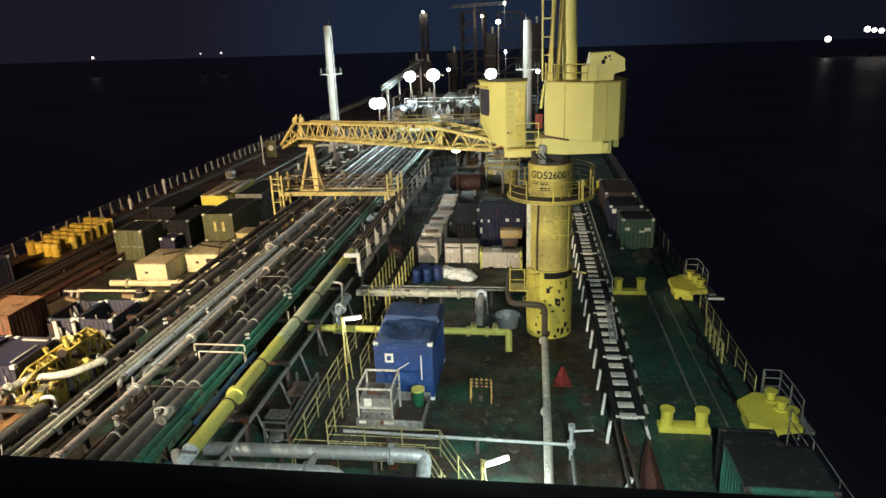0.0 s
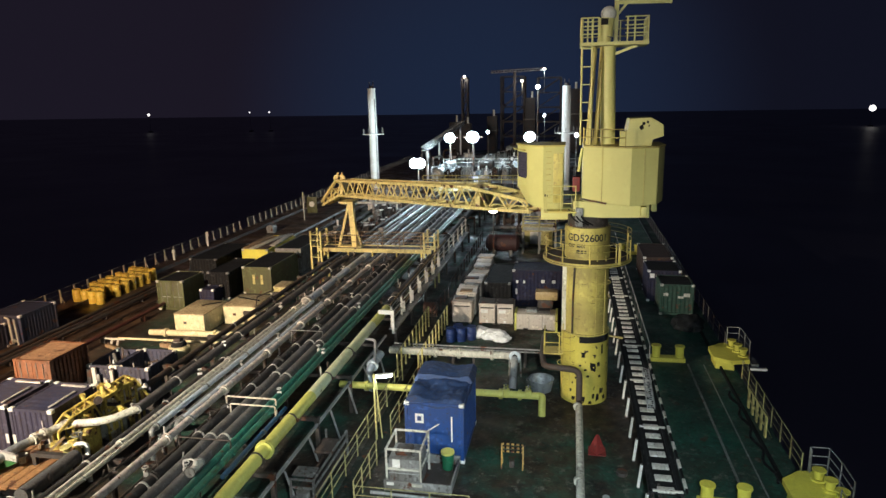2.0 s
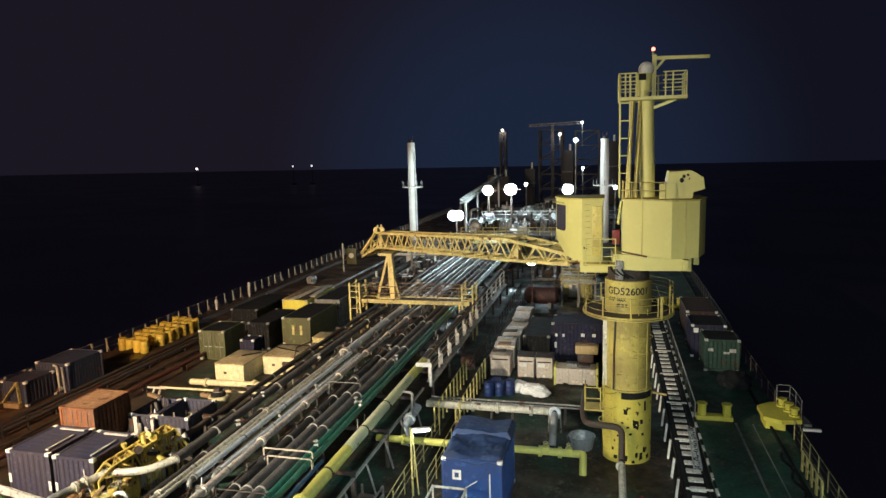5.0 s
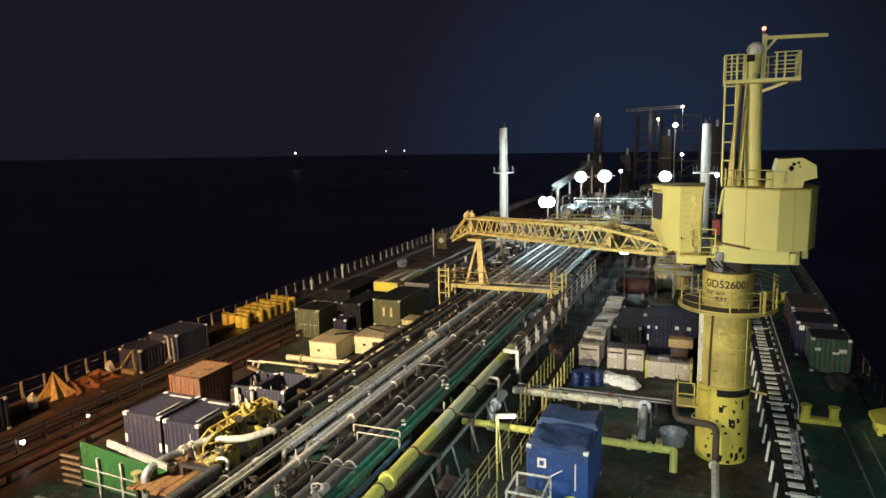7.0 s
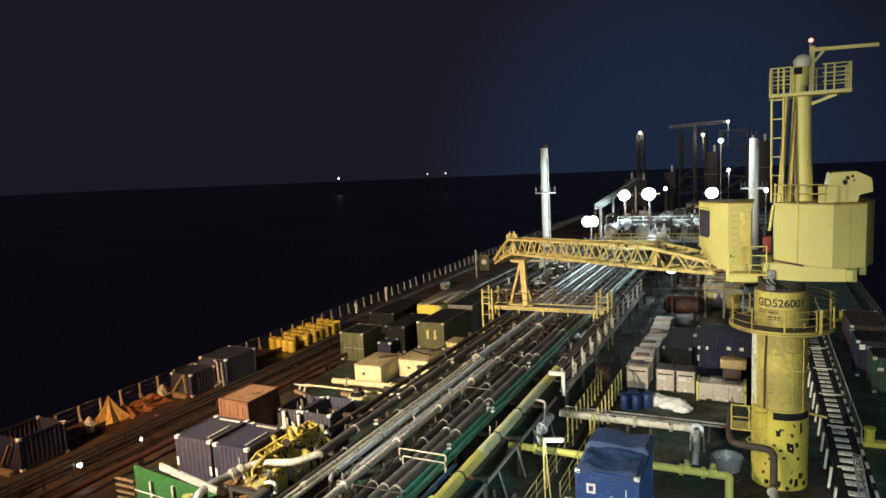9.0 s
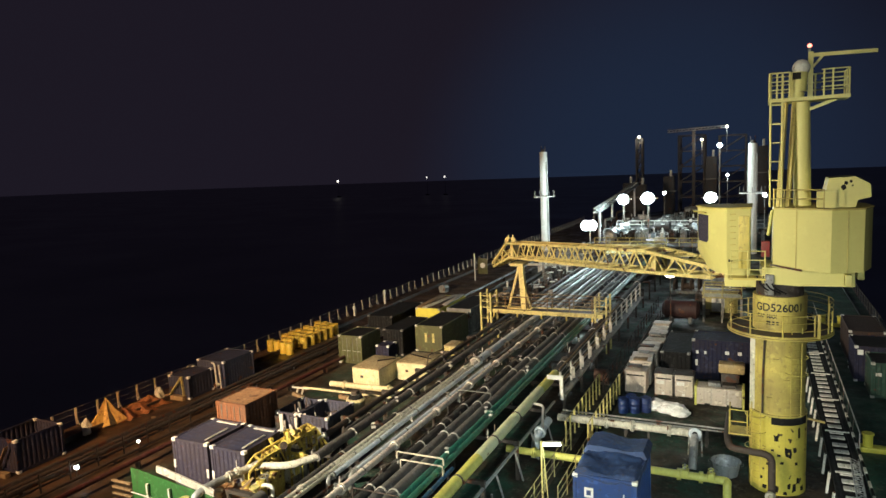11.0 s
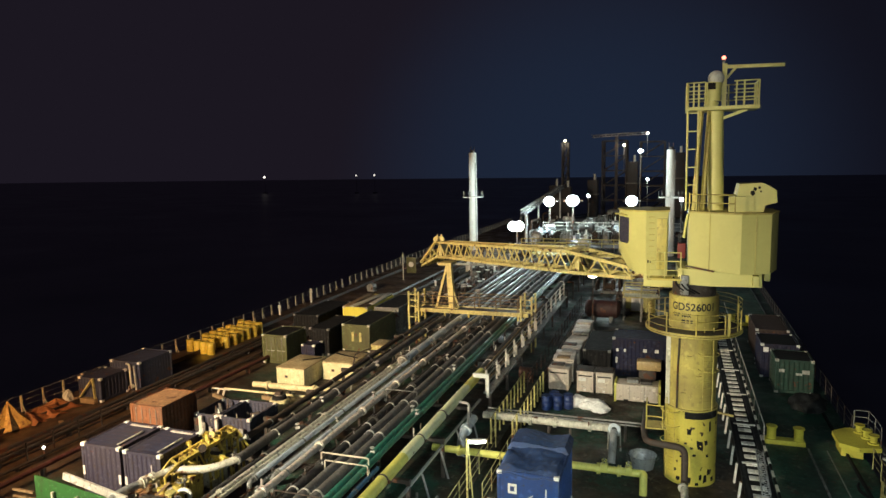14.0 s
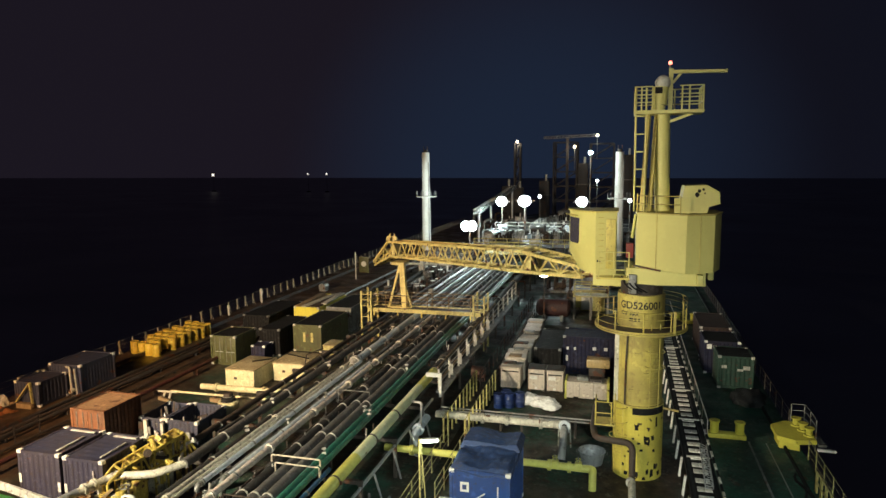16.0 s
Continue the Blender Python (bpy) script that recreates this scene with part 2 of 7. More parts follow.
M_ORANGE = surface("container_orange", (0.19, 0.072, 0.028), 0.55, rust=0.15, dirty=0.45)
M_REDBROWN = surface("container_red_brown", (0.045, 0.016, 0.018), 0.65, rust=0.2, dirty=0.5)
M_BLACK = surface("container_black", (0.008, 0.008, 0.009), 0.75, dirty=0.4, dirt=(0.016, 0.014, 0.013), rust=0.0)
M_CREAM = surface("cream_plastic", (0.58, 0.5, 0.42), 0.5, dirty=0.35, dirt=(0.25, 0.2, 0.15), vary=0.12)
M_WHITE = surface("white_paint", (0.75, 0.74, 0.7), 0.5, dirty=0.25, dirt=(0.3, 0.26, 0.2))
M_BAG = surface("bag_white", (0.85, 0.83, 0.8), 0.7, dirty=0.25, dirt=(0.3, 0.27, 0.22), bump=0.4)
M_DRUMBLUE = surface("drum_blue", (0.012, 0.032, 0.13), 0.35, dirty=0.2)
M_BIN = surface("bin_green", (0.01, 0.13, 0.06), 0.4, dirty=0.2)
M_RED = surface("cone_red", (0.2, 0.02, 0.016), 0.6, dirty=0.3)
M_DARKRED = surface("dark_red_paint", (0.08, 0.017, 0.014), 0.55, dirty=0.4)
M_GREENPLATE = surface("green_plate", (0.03, 0.125, 0.03), 0.5, dirty=0.3)
M_TENT = surface("orange_tarpaulin", (0.52, 0.32, 0.08), 0.6, dirty=0.7, dirt=(0.16, 0.06, 0.02), bump=0.4)
M_WOOD = surface("timber", (0.28, 0.19, 0.1), 0.7, dirty=0.4)
M_TRESTLE = surface("trestle_orange", (0.45, 0.28, 0.07), 0.6, rust=0.3, dirty=0.5, scale=3)
M_COVER = surface("cover_black", (0.012, 0.013, 0.014), 0.7, dirty=0.5, dirt=(0.02, 0.02, 0.022), bump=0.4)
M_TREAD = surface("tread_white_worn", (0.72, 0.7, 0.62), 0.55, dirty=0.4, dirt=(0.16, 0.13, 0.1), rust=0.06, scale=2.0, vary=0.18)
M_ZINC = surface("zinc_tub", (0.45, 0.48, 0.5), 0.45, 0.5, dirty=0.3)
M_INK = surface("black_lettering", (0.015, 0.015, 0.015), 0.5, dirty=0, bump=0)
M_SEA = surface("sea_water", (0.05, 0.045, 0.07), 0.38, dirty=0, scale=0.05, bump=0.12)
M_BOX0 = surface("dirty_white", (0.6, 0.58, 0.5), 0.5, dirty=0.5, rust=0.15)
M_SEA.node_tree.nodes["Principled BSDF"].inputs["Specular IOR Level"].default_value = 0.9
for m_ in (M_BLACK, M_NAVY, M_DECK_CLEAN, M_COVER):
    m_.node_tree.nodes["Principled BSDF"].inputs["Specular IOR Level"].default_value = 0.2
M_LAMP = glow("lamp_white", (0.85, 0.95, 1.0), 14)
M_TUBE = glow("tube_white", (0.9, 1.0, 0.9), 12)
M_LAMPW = glow("lamp_warm", (1.0, 0.85, 0.6), 10)
M_LAMPR = glow("lamp_red", (1.0, 0.22, 0.14), 4)
M_GLASS = bpy.data.materials.new("cab_glass")
M_GLASS.use_nodes = True
g_ = M_GLASS.node_tree.nodes["Principled BSDF"]
g_.inputs["Base Color"].default_value = (0.1, 0.09, 0.13, 1)
g_.inputs["Roughness"].default_value = 0.08
g_.inputs["Transmission Weight"].default_value = 0.4


# ---- mesh helpers ----
def box(bm, x0, y0, z0, x1, y1, z1, bev=0.0):
    r = bmesh.ops.create_cube(bm, size=1, matrix=Matrix.Translation(((x0 + x1) / 2, (y0 + y1) / 2, (z0 + z1) / 2)) @ Matrix.Diagonal((abs(x1 - x0), abs(y1 - y0), abs(z1 - z0), 1)))
    if bev:
        edges = {e for v in r["verts"] for e in v.link_edges}
        bmesh.ops.bevel(bm, geom=list(edges), offset=bev, segments=2, profile=0.5, affect="EDGES")
    return bm


def rod(bm, p, q, r, seg=10, r2=None):
    p, q = Vector(p), Vector(q)
    d = q - p
    m = Matrix.Translation((p + q) / 2) @ d.to_track_quat("Z", "Y").to_matrix().to_4x4()
    bmesh.ops.create_cone(bm, cap_ends=True, segments=seg, radius1=r, radius2=r if r2 is None else r2, depth=d.length, matrix=m)
    return bm


def bar(bm, p, q, w, h=None):
    """A square bar from p to q."""
    p, q = Vector(p), Vector(q)
    d = q - p
    m = Matrix.Translation((p + q) / 2) @ d.to_track_quat("Z", "Y").to_matrix().to_4x4() @ Matrix.Diagonal((w, h or w, d.length, 1))
    bmesh.ops.create_cube(bm, size=1, matrix=m)
    return bm


def tube(bm, pts, r, seg=12, bend=None, caps=True):
    """A round pipe along a line of points, with rounded elbows."""
    pts = [Vector(p) for p in pts]
    bend = r * 2.5 if bend is None else bend
    path = [pts[0]]
    for a, b, c in zip(pts, pts[1:], pts[2:]):
        u, v = (a - b).normalized(), (c - b).normalized()
        s = min(bend, (a - b).length * 0.49, (c - b).length * 0.49)
        for i in range(6):
            t = i / 5
            path.append((b + u * s).lerp(b, t).lerp(b.lerp(b + v * s, t), t))
    path.append(pts[-1])
    rings, side = [], None
    for i, p in enumerate(path):
        d = (path[min(i + 1, len(path) - 1)] - path[max(i - 1, 0)]).normalized()
        if side is None:
            side = d.orthogonal().normalized()
        side = (side - d * side.dot(d)).normalized()
        up = d.cross(side)
        rings.append([bm.verts.new(p + (side * math.cos(a) + up * math.sin(a)) * r) for a in (2 * math.pi * j / seg for j in range(seg))])
    for a, b in zip(rings, rings[1:]):
        for j in range(seg):
            bm.faces.new((a[j], a[(j + 1) % seg], b[(j + 1) % seg], b[j]))
    if caps:
        bm.faces.new(rings[0][::-1])
        bm.faces.new(rings[-1])
    return bm


def prism(bm, outline, z0, z1):
    """An upright prism over a flat outline."""
    lo = [bm.verts.new((x, y, z0)) for x, y in outline]
    hi = [bm.verts.new((x, y, z1)) for x, y in outline]
    n = len(lo)
    bm.faces.new(lo[::-1])
    bm.faces.new(hi)
    for i in range(n):
        bm.faces.new((lo[i], lo[(i + 1) % n], hi[(i + 1) % n], hi[i]))
    return bm


def smooth_round(me, limit=35):
    for f in me.polygons:
        f.use_smooth = True
    me.set_sharp_from_angle(angle=radians(limit))


def to_mesh(name, bm, material):
    bmesh.ops.recalc_face_normals(bm, faces=bm.faces[:])
    me = bpy.data.meshes.new(name)
    bm.to_mesh(me)
    bm.free()
    smooth_round(me)
    me.materials.append(material)
    return me


def part(name, bm, material, parent, label=""):
    me = bm if isinstance(bm, bpy.types.Mesh) else to_mesh(name, bm, material)
    ob = new(name, me)
    ob.parent = parent
    if label:
        ob["label"] = label
    return ob


def thing(name, label, category, at=(0, 0, 0), turn=0, group="", kind=""):
    ob = new(name)
    ob.empty_display_size = 0.2
    ob.matrix_basis = pose(*at, 0, 0, turn)
    return tagged(ob, label, category, group, kind)


def piece(name, bm, material, label, category, group="", kind=""):
    """A thing that is one mesh."""
    return tagged(new(name, to_mesh(name, bm, material)), label, category, group, kind)


BM = bmesh.new

# ---- sea, hull and deck ----
bm = BM()
S = 4500
tilt = lambda x, y: -15.5 - 0.019 * y - 0.004 * x
vs = [bm.verts.new((x, y, tilt(x, y))) for x, y in ((-S, -S), (S, -S), (S, S), (-S, S))]
bm.faces.new(vs)
piece("water", bm, M_SEA, "black night sea reaching the horizon", "sea", kind="structure")

PORT, STBD = -37.9, 8.7
bm = BM()
bow = [(PORT, -20), (STBD, -20), (STBD, 158), (2, 178), (-14.6, 192), (-31, 178), (PORT, 158)]
prism(bm, bow, -20, 0)
piece("deck", bm, M_DECK, "dark green painted steel main deck with rust stains", "deck", kind="structure")

# deckhouse below and behind the camera; the wing with the bulwark stands forward of it
bm = BM()
box(bm, PORT + 0.5, -14, 0, STBD - 2, -1.5, 12.6)
piece("wall_deckhouse", bm, M_HOUSE, "white front of the deckhouse", "wall", kind="structure")
bm = BM()
box(bm, -1.65, -3, 12.55, STBD + 1, 1.05, 12.68)
box(bm, -1.65, 1.06, 12.55, STBD + 1, 1.12, 13.74)
box(bm, -1.65, 0.98, 13.744, STBD + 1, 1.18, 13.79, 0.012)
box(bm, -1.7, -3, 12.55, -1.66, 1.12, 13.2)
piece("bulwark", bm, M_BULWARK, "dark steel bulwark of the bridge wing with a capping rail", "bulwark", kind="structure")
bm = BM()
box(bm, PORT + 1, -14, 12.76, STBD - 4, -3.02, 19.2)
piece("wall_wheelhouse", bm, M_HOUSE, "white wheelhouse wall", "wall", kind="structure")
for x, y, z in ((-31, -3.02, 16.5), (-28, -3.02, 16.5), (3.5, -3.02, 16.5), (1.5, 1.12, 13.45)):
    fl = thing("floodlight", "grey floodlight on the front of the deckhouse", "floodlight", (x, y, z), group="deckhouse floodlights")
    part("housing", box(BM(), -0.25, 0.12, -0.2, 0.25, 0.5, 0.2, 0.03), M_STEEL, fl)
    part("bracket", box(BM(), -0.04, 0, -0.1, 0.04, 0.14, 0.1), M_STEEL, fl)
    part("lens", box(BM(), -0.21, 0.504, -0.16, 0.21, 0.515, 0.16), M_LAMPW, fl)


# ---- railings ----
def railing(name, label, pts, height=1.1, gap=1.5, mat=M_YELLOW, bars=3, post=0.05, rail=0.025, flat=False, group="deck railings", base=0.0):
    """Posts and round bars along a line of floor points."""
    t = thing(name, label, "railing", group=group)
    for a, b in zip(pts, pts[1:]):
        a, b = Vector(a), Vector(b)
        n = max(1, round((b - a).length / gap))
        across = (b - a).normalized()
        me = None
        for i in range(n + 1):
            p = a.lerp(b, i / n)
            if me is None:
                q = BM()
                if flat:
                    box(q, -post * 0.25, -post, 0, post * 0.25, post, height)
                    bar(q, (0, 0, height * 0.55), (0.28, 0, 0), 0.05, 0.02)
                else:
                    rod(q, (0, 0, 0), (0, 0, height), post / 2, 8)
                me = to_mesh("post", q, mat)
            o = part("post", me, mat, t)
            o.location = p
        for j in range(bars):
            z = height * (j + 1) / bars
            q = BM()
            rod(q, a + Vector((0, 0, z)) - across * 0.03, b + Vector((0, 0, z)) + across * 0.03, rail, 6)
            part("rail", q, mat, t)
    return t


M_RAILTAN = surface("railing_tan", (0.58, 0.5, 0.38), 0.55, rust=0.15, dirty=0.4)
railing("railing", "tan painted flat-bar railing along the ship's side", [(PORT, 12, 0), (PORT, 70, 0)], 1.05, 1.5, M_RAILTAN, 3, 0.07, 0.009, True)
railing("railing", "tan painted flat-bar railing along the ship's side", [(PORT, 72, 0), (PORT, 158, 0)], 1.05, 1.6, M_RAILTAN, 3, 0.07, 0.009, True)
railing("railing", "weathered grey railing along the ship's side", [(STBD, 10, 0), (STBD, 21.6, 0)], 1.72, 1.9, M_STEEL, 4, 0.05, 0.016)
railing("railing", "yellow painted railing along the ship's side", [(STBD, 25.2, 0), (STBD, 34.4, 0)], 1.0, 1.3, M_RAILDULL, 3, 0.06, 0.016)
railing("railing", "dark yellow railing along the ship's side", [(STBD, 38.5, 0), (STBD, 120, 0)], 1.05, 1.6, M_STEEL_DARK, 3, 0.06)
for x, w, h, m_, lab in ((PORT + 2.1, 0.14, 0.3, M_STEEL_DARK, "dark steel gutter bar on the deck"), (STBD - 0.8, 0.1, 0.16, M_BLACK, "dark steel gutter bar on the deck"),
                         (6.29, 0.1, 0.012, M_STEEL, "pale worn line on the deck"), (7.12, 0.06, 0.011, M_STEEL, "pale worn line on the deck")):
    piece("gutter_bar" if h > 0.1 else "deck_line", box(BM(), x - w / 2, 9, 0.004, x + w / 2, 120 if h > 0.1 else 36, h), m_, lab, "deck trim", kind="structure")


# ---- pipe rack ----
def clamp_mesh(r, w=0.07):
    q = BM()
    rod(q, (0, -w / 2, 0), (0, w / 2, 0), r * 1.07 + 0.012, 14)
    box(q, -r * 1.25 - 0.03, -w / 2, -r * 0.3, -r * 0.95, w / 2, r * 0.25)
    box(q, r * 0.95, -w / 2, -r * 0.3, r * 1.25 + 0.03, w / 2, r * 0.25)
    return q


def long_pipe(x, z, r, mat, label, y0=8.0, y1=120.0, step=5.0, clamp=M_CLAMP, phase=0.0, flange=0.0):
    t = thing("pipe", label, "pipe", (x, 0, z), group="fore-and-aft deck pipes")
    part("pipe_run", rod(BM(), (0, y0, 0), (0, y1, 0), r, 14), mat, t)
    me = to_mesh("clamp", clamp_mesh(r), clamp) if clamp else None
    rc_ = random.Random(round(step * 100))
    y = y0 + 1.5 + phase
    while clamp and y < min(y1 - 1, 75):
        part("clamp", me, clamp, t).location = (0, y + random.uniform(-0.05, 0.05), 0)
        y += step * rc_.uniform(0.55, 1.45)
    if flange:
        q = BM()
        rod(q, (0, -0.09, 0), (0, -0.02, 0), r * 1.32 + 0.02, 16)
        rod(q, (0, 0.02, 0), (0, 0.09, 0), r * 1.32 + 0.02, 16)
        fm = to_mesh("flange", q, mat)
        y = y0 + 2.2 + phase
        while y < min(y1 - 1, 75):
            part("flange", fm, mat, t).location = (0, y, 0)
            y += flange
    return t


PIPES = [
    (-19.3, 1.9, 0.15, M_RUSTY, "rust-brown steel deck pipe", 25, 7.5, 0),
    (-18.45, 2.05, 0.1, M_BLACKPIPE, "dark deck pipe with pale clamps", 26, 7.4, 0),
    (-17.72, 2.25, 0.21, M_INSUL, "dark grey insulated deck pipe with pale clamps", 22.5, 6.1, 0),
    (-17.65, 2.2, 0.27, M_INSUL, "short thick insulated deck pipe", 16.4, 2.1, 0),
    (-17.25, 2.0, 0.06, M_RUSTY, "thin rusty deck pipe", 8, 9, 0),
    (-16.9, 2.15, 0.16, M_BLACKPIPE, "dark deck pipe with pale clamps", 8, 4.9, 0),
    (-16.42, 2.35, 0.11, M_PALE, "pale weathered steel deck pipe", 8, 6.2, 8),
    (-16.18, 2.33, 0.085, M_PALE, "pale weathered steel deck pipe", 8, 5.9, 0),
    (-15.94, 2.3, 0.113, M_BLUEGREY, "blue-grey steel deck pipe", 21.2, 6.6, 0),
    (-15.66, 2.12, 0.07, M_STEEL, "grey steel deck pipe", 21.6, 7.0, 0),
    (-15.37, 2.22, 0.115, M_BLUEGREY, "blue-grey steel deck pipe", 22.0, 7.0, 0),
    (-15.85, 2.02, 0.055, M_STEEL_DARK, "thin dark deck pipe", 8, 9, 0),
    (-15.36, 1.98, 0.06, M_RUSTY, "thin rusty deck pipe", 8, 9, 0),
    (-15.16, 2.02, 0.05, M_STEEL, "thin grey deck pipe", 8, 9, 0),
    (-14.95, 2.32, 0.15, M_BEIGE, "beige steel deck pipe with bolted joints", 8, 6.2, 4.3),
    (-14.5, 2.05, 0.05, M_RUSTY, "thin rusty deck pipe", 8, 9, 0),
    (-14.02, 2.14, 0.2, M_BLACKPIPE, "black steel deck pipe", 8, 3.4, 5.1),
    (-13.86, 2.02, 0.06, M_RUSTY, "thin rusty deck pipe", 8, 6.7, 0),
    (-13.66, 2.0, 0.05, M_STEEL_DARK, "thin dark deck pipe", 8, 6.7, 0),
    (-13.33, 2.28, 0.215, M_INSUL, "dark grey insulated deck pipe with white straps", 8, 4.6, 0),
    (-12.81, 2.28, 0.215, M_INSUL, "dark grey insulated deck pipe with white straps", 8, 4.6, 0),
    (-12.37, 2.27, 0.13, M_GREENPIPE, "green painted deck pipe", 8, 4.4, 0),
    (-12.06, 2.25, 0.125, M_GREENPIPE, "green painted deck pipe", 8, 5.2, 0),
    (-11.74, 2.1, 0.09, M_BLUEPIPE, "blue painted deck pipe", 18.6, 8, 0),
    (-11.42, 1.98, 0.05, M_RUSTY, "thin rusty deck pipe", 8, 8, 0),
    (-11.24, 2.02, 0.04, M_PALE, "thin pale deck pipe", 8, 8, 0),
]
for i, (x, z, r, m_, lab, y0, st, fl) in enumerate(PIPES):
    long_pipe(x, z, r, m_, lab, y0, 18.9 if "short" in lab else 23.8 if m_ is M_BLUEPIPE else 37.5 if -16.5 < x < -15.3 and r > 0.08 else 53.5 if -18 < x < -14.1 else 118, st, M_CLAMP if m_ in (M_INSUL, M_BLACKPIPE) else m_ if m_ is M_GREENPIPE else M_STEEL, (st * 1.7) % 3, fl)
long_pipe(-10.93, 2.3, 0.25, M_LIME, "large yellow painted deck pipe with flanges", 16.9, 24.6, 3.2, M_STEEL_DARK, 1.1, 6.1)
long_pipe(-10.93, 2.3, 0.25, surface("pipe_lime_faded", (0.68, 0.72, 0.44), 0.42, rust=0.03, dirty=0.25, dirt=(0.2, 0.18, 0.1), wear=0.5), "large faded lime-grey deck pipe", 24.64, 33.6, 3.2, M_STEEL_DARK, 0.4, 0)
long_pipe(-10.93, 2.3, 0.25, M_LIME, "large yellow painted deck pipe with flanges", 33.64, 36.6, 3.2, M_STEEL_DARK, 0.4, 1.2)
long_pipe(-16.28, 2.32, 0.22, M_SILVER, "large silver steel pipe beside beige one", 37.5, 53.5, 4.4, M_CLAMP, 0.6, 0)
t = thing("pipe_flange", "dirty white flange joining deck pipes of two sizes", "flange", (-16.28, 37.3, 2.32))
part("flange", rod(BM(), (0, -0.1, 0), (0, 0.2, 0), 0.34, 20), M_CLAMP, t)
part("reducer", rod(BM(), (0.1, -0.7, -0.02), (0, -0.1, 0), 0.14, 18, 0.27), M_CLAMP, t)
# beyond the gantry the rack carries a bank of bare silver pipes
for i, r_ in enumerate((0.13, 0.1, 0.16, 0.12, 0.15, 0.1, 0.15, 0.12)):
    long_pipe(-17.9 + i * 0.55, 2.3, r_, (M_GALV, M_STEEL, M_GALV, M_STEEL_DARK)[i % 4], "bare silver steel pipe beyond the gantry", 53.54, 118, 8 + i % 3, M_STEEL_DARK, i * 0.7, 11 if i % 2 else 0)
# the silver pipes turn down through the rack at their near ends
for x, y, z, r_ in ((-15.94, 21.2, 2.3, 0.113), (-15.66, 21.6, 2.12, 0.07), (-15.37, 22.0, 2.22, 0.115)):
    t = thing("pipe_bend", "grey pipe bend turning down through the rack", "pipe", (x, y, 0), group="pipe bends")
    part("bend", tube(BM(), [(0, 0.02, z), (0, -0.35, z), (0, -0.45, 1.1)], r_, 12, 0.3), M_STEEL, t)
    part("bend_flange", rod(BM(), (0, -0.05, z), (0, 0.02, z), r_ * 1.45, 14), M_STEEL, t)
t = thing("pipe_end_valve", "dirty white valve body at the yellow pipe's end", "valve", (-10.95, 16.3, 0))
part("body", rod(BM(), (0, 0.55, 2.3), (0, 0.0, 2.2), 0.27, 18, 0.2), M_BLUEGREY, t)
part("bonnet", rod(BM(), (-0.25, 0.1, 1.95), (-0.25, 0.1, 2.55), 0.14, 12), M_CLAMP, t)
part("drain", tube(BM(), [(-0.3, 0.0, 2.2), (-0.8, -0.2, 2.2), (-0.8, -0.3, 1.4)], 0.05, 8), M_BLUEPIPE, t)
part("drain", tube(BM(), [(-0.3, -0.2, 2.3), (-0.7, -0.5, 2.35), (-0.75, -0.6, 1.4)], 0.04, 8), M_BLUEPIPE, t)
part("stand", box(BM(), -0.1, -0.15, 0, 0.1, 0.1, 1.9), M_CLAMP, t)
part("post", box(BM(), 0.38, 0.05, 0, 0.46, 0.13, 2.3), M_STEEL, t)
part("post_arm", box(BM(), -0.1, 0.05, 2.52, 0.46, 0.13, 2.58), M_STEEL, t)
long_pipe(-10.93, 2.3, 0.26, M_BLACKPIPE, "dark steel deck pipe", 36.8, 118, 6, M_CLAMP, 0, 9)


def rack_frame(y):
    t = thing("pipe_support", "rust-brown steel portal frame carrying deck pipes", "pipe support", (0, y, 0), group="pipe supports")
    part("beam", box(BM(), -20, -0.1, 1.74, -10.2, 0.1, 1.9), M_STEEL_DARK, t)
    for x in (-19.9, -16.7, -13.6, -10.3):
        part("leg", box(BM(), x - 0.08, -0.08, 0, x + 0.08, 0.08, 1.74), M_STEEL_DARK, t)
    return t


first = rack_frame(11)
for i in range(1, 26):
    copy_thing(first, pose(0, 11 + i * 4.2, 0))

# light channel along the rack's edge with angled stays
t = thing("pipe_rack_edge", "light grey steel channel along the pipe rack on raked stays", "steel channel", (-10.27, 0, 0))
part("channel", box(BM(), -0.05, 12, 1.55, 0.05, 34, 1.65), M_GALV, t)
stay = BM()
bar(stay, (0.0, 0, 1.5), (0.22, 0.35, 0), 0.1, 0.05)
stay = to_mesh("stay", stay, M_GALV)
for i in range(9):
    part("stay", stay, M_GALV, t).location = (0.03, 13 + i * 2.4, 0)
# railing with pale panels on the rack's edge further on
t = railing("railing", "pale painted railing with plates along the pipe rack", [(-10.05, 34.6, 1.9), (-10.05, 62, 1.9)], 1.2, 2.2, M_CLAMP, 3, 0.14, 0.03, group="pipe rack railing")
plate = to_mesh("plate", box(BM(), -0.12, -0.015, 0.2, 0.12, 0.015, 0.9, 0.006), M_CLAMP)
for i in range(6):
    part("plate", plate, M_CLAMP, t).location = (-9.92, 36.78 + i * 2.2, 1.9)
part("gusset", prism(BM(), [(-10.75, 34.35), (-9.85, 34.35), (-9.85, 34.5), (-10.75, 34.5)], 2.72, 2.95), M_WHITE, t, "white corner plate")
part("corner_post", box(BM(), -10.0, 34.36, 1.6, -9.86, 34.5, 2.715), M_WHITE, t)
for z in (2.3, 3.16):
    part("hand_board", box(BM(), -10.14, 34.6, z, -10.1, 52, z + 0.12), M_WOOD, t, "weathered timber rail board")
part("ledge", box(BM(), -10.2, 34.5, 1.78, -9.75, 62, 1.88), M_STEEL, t)

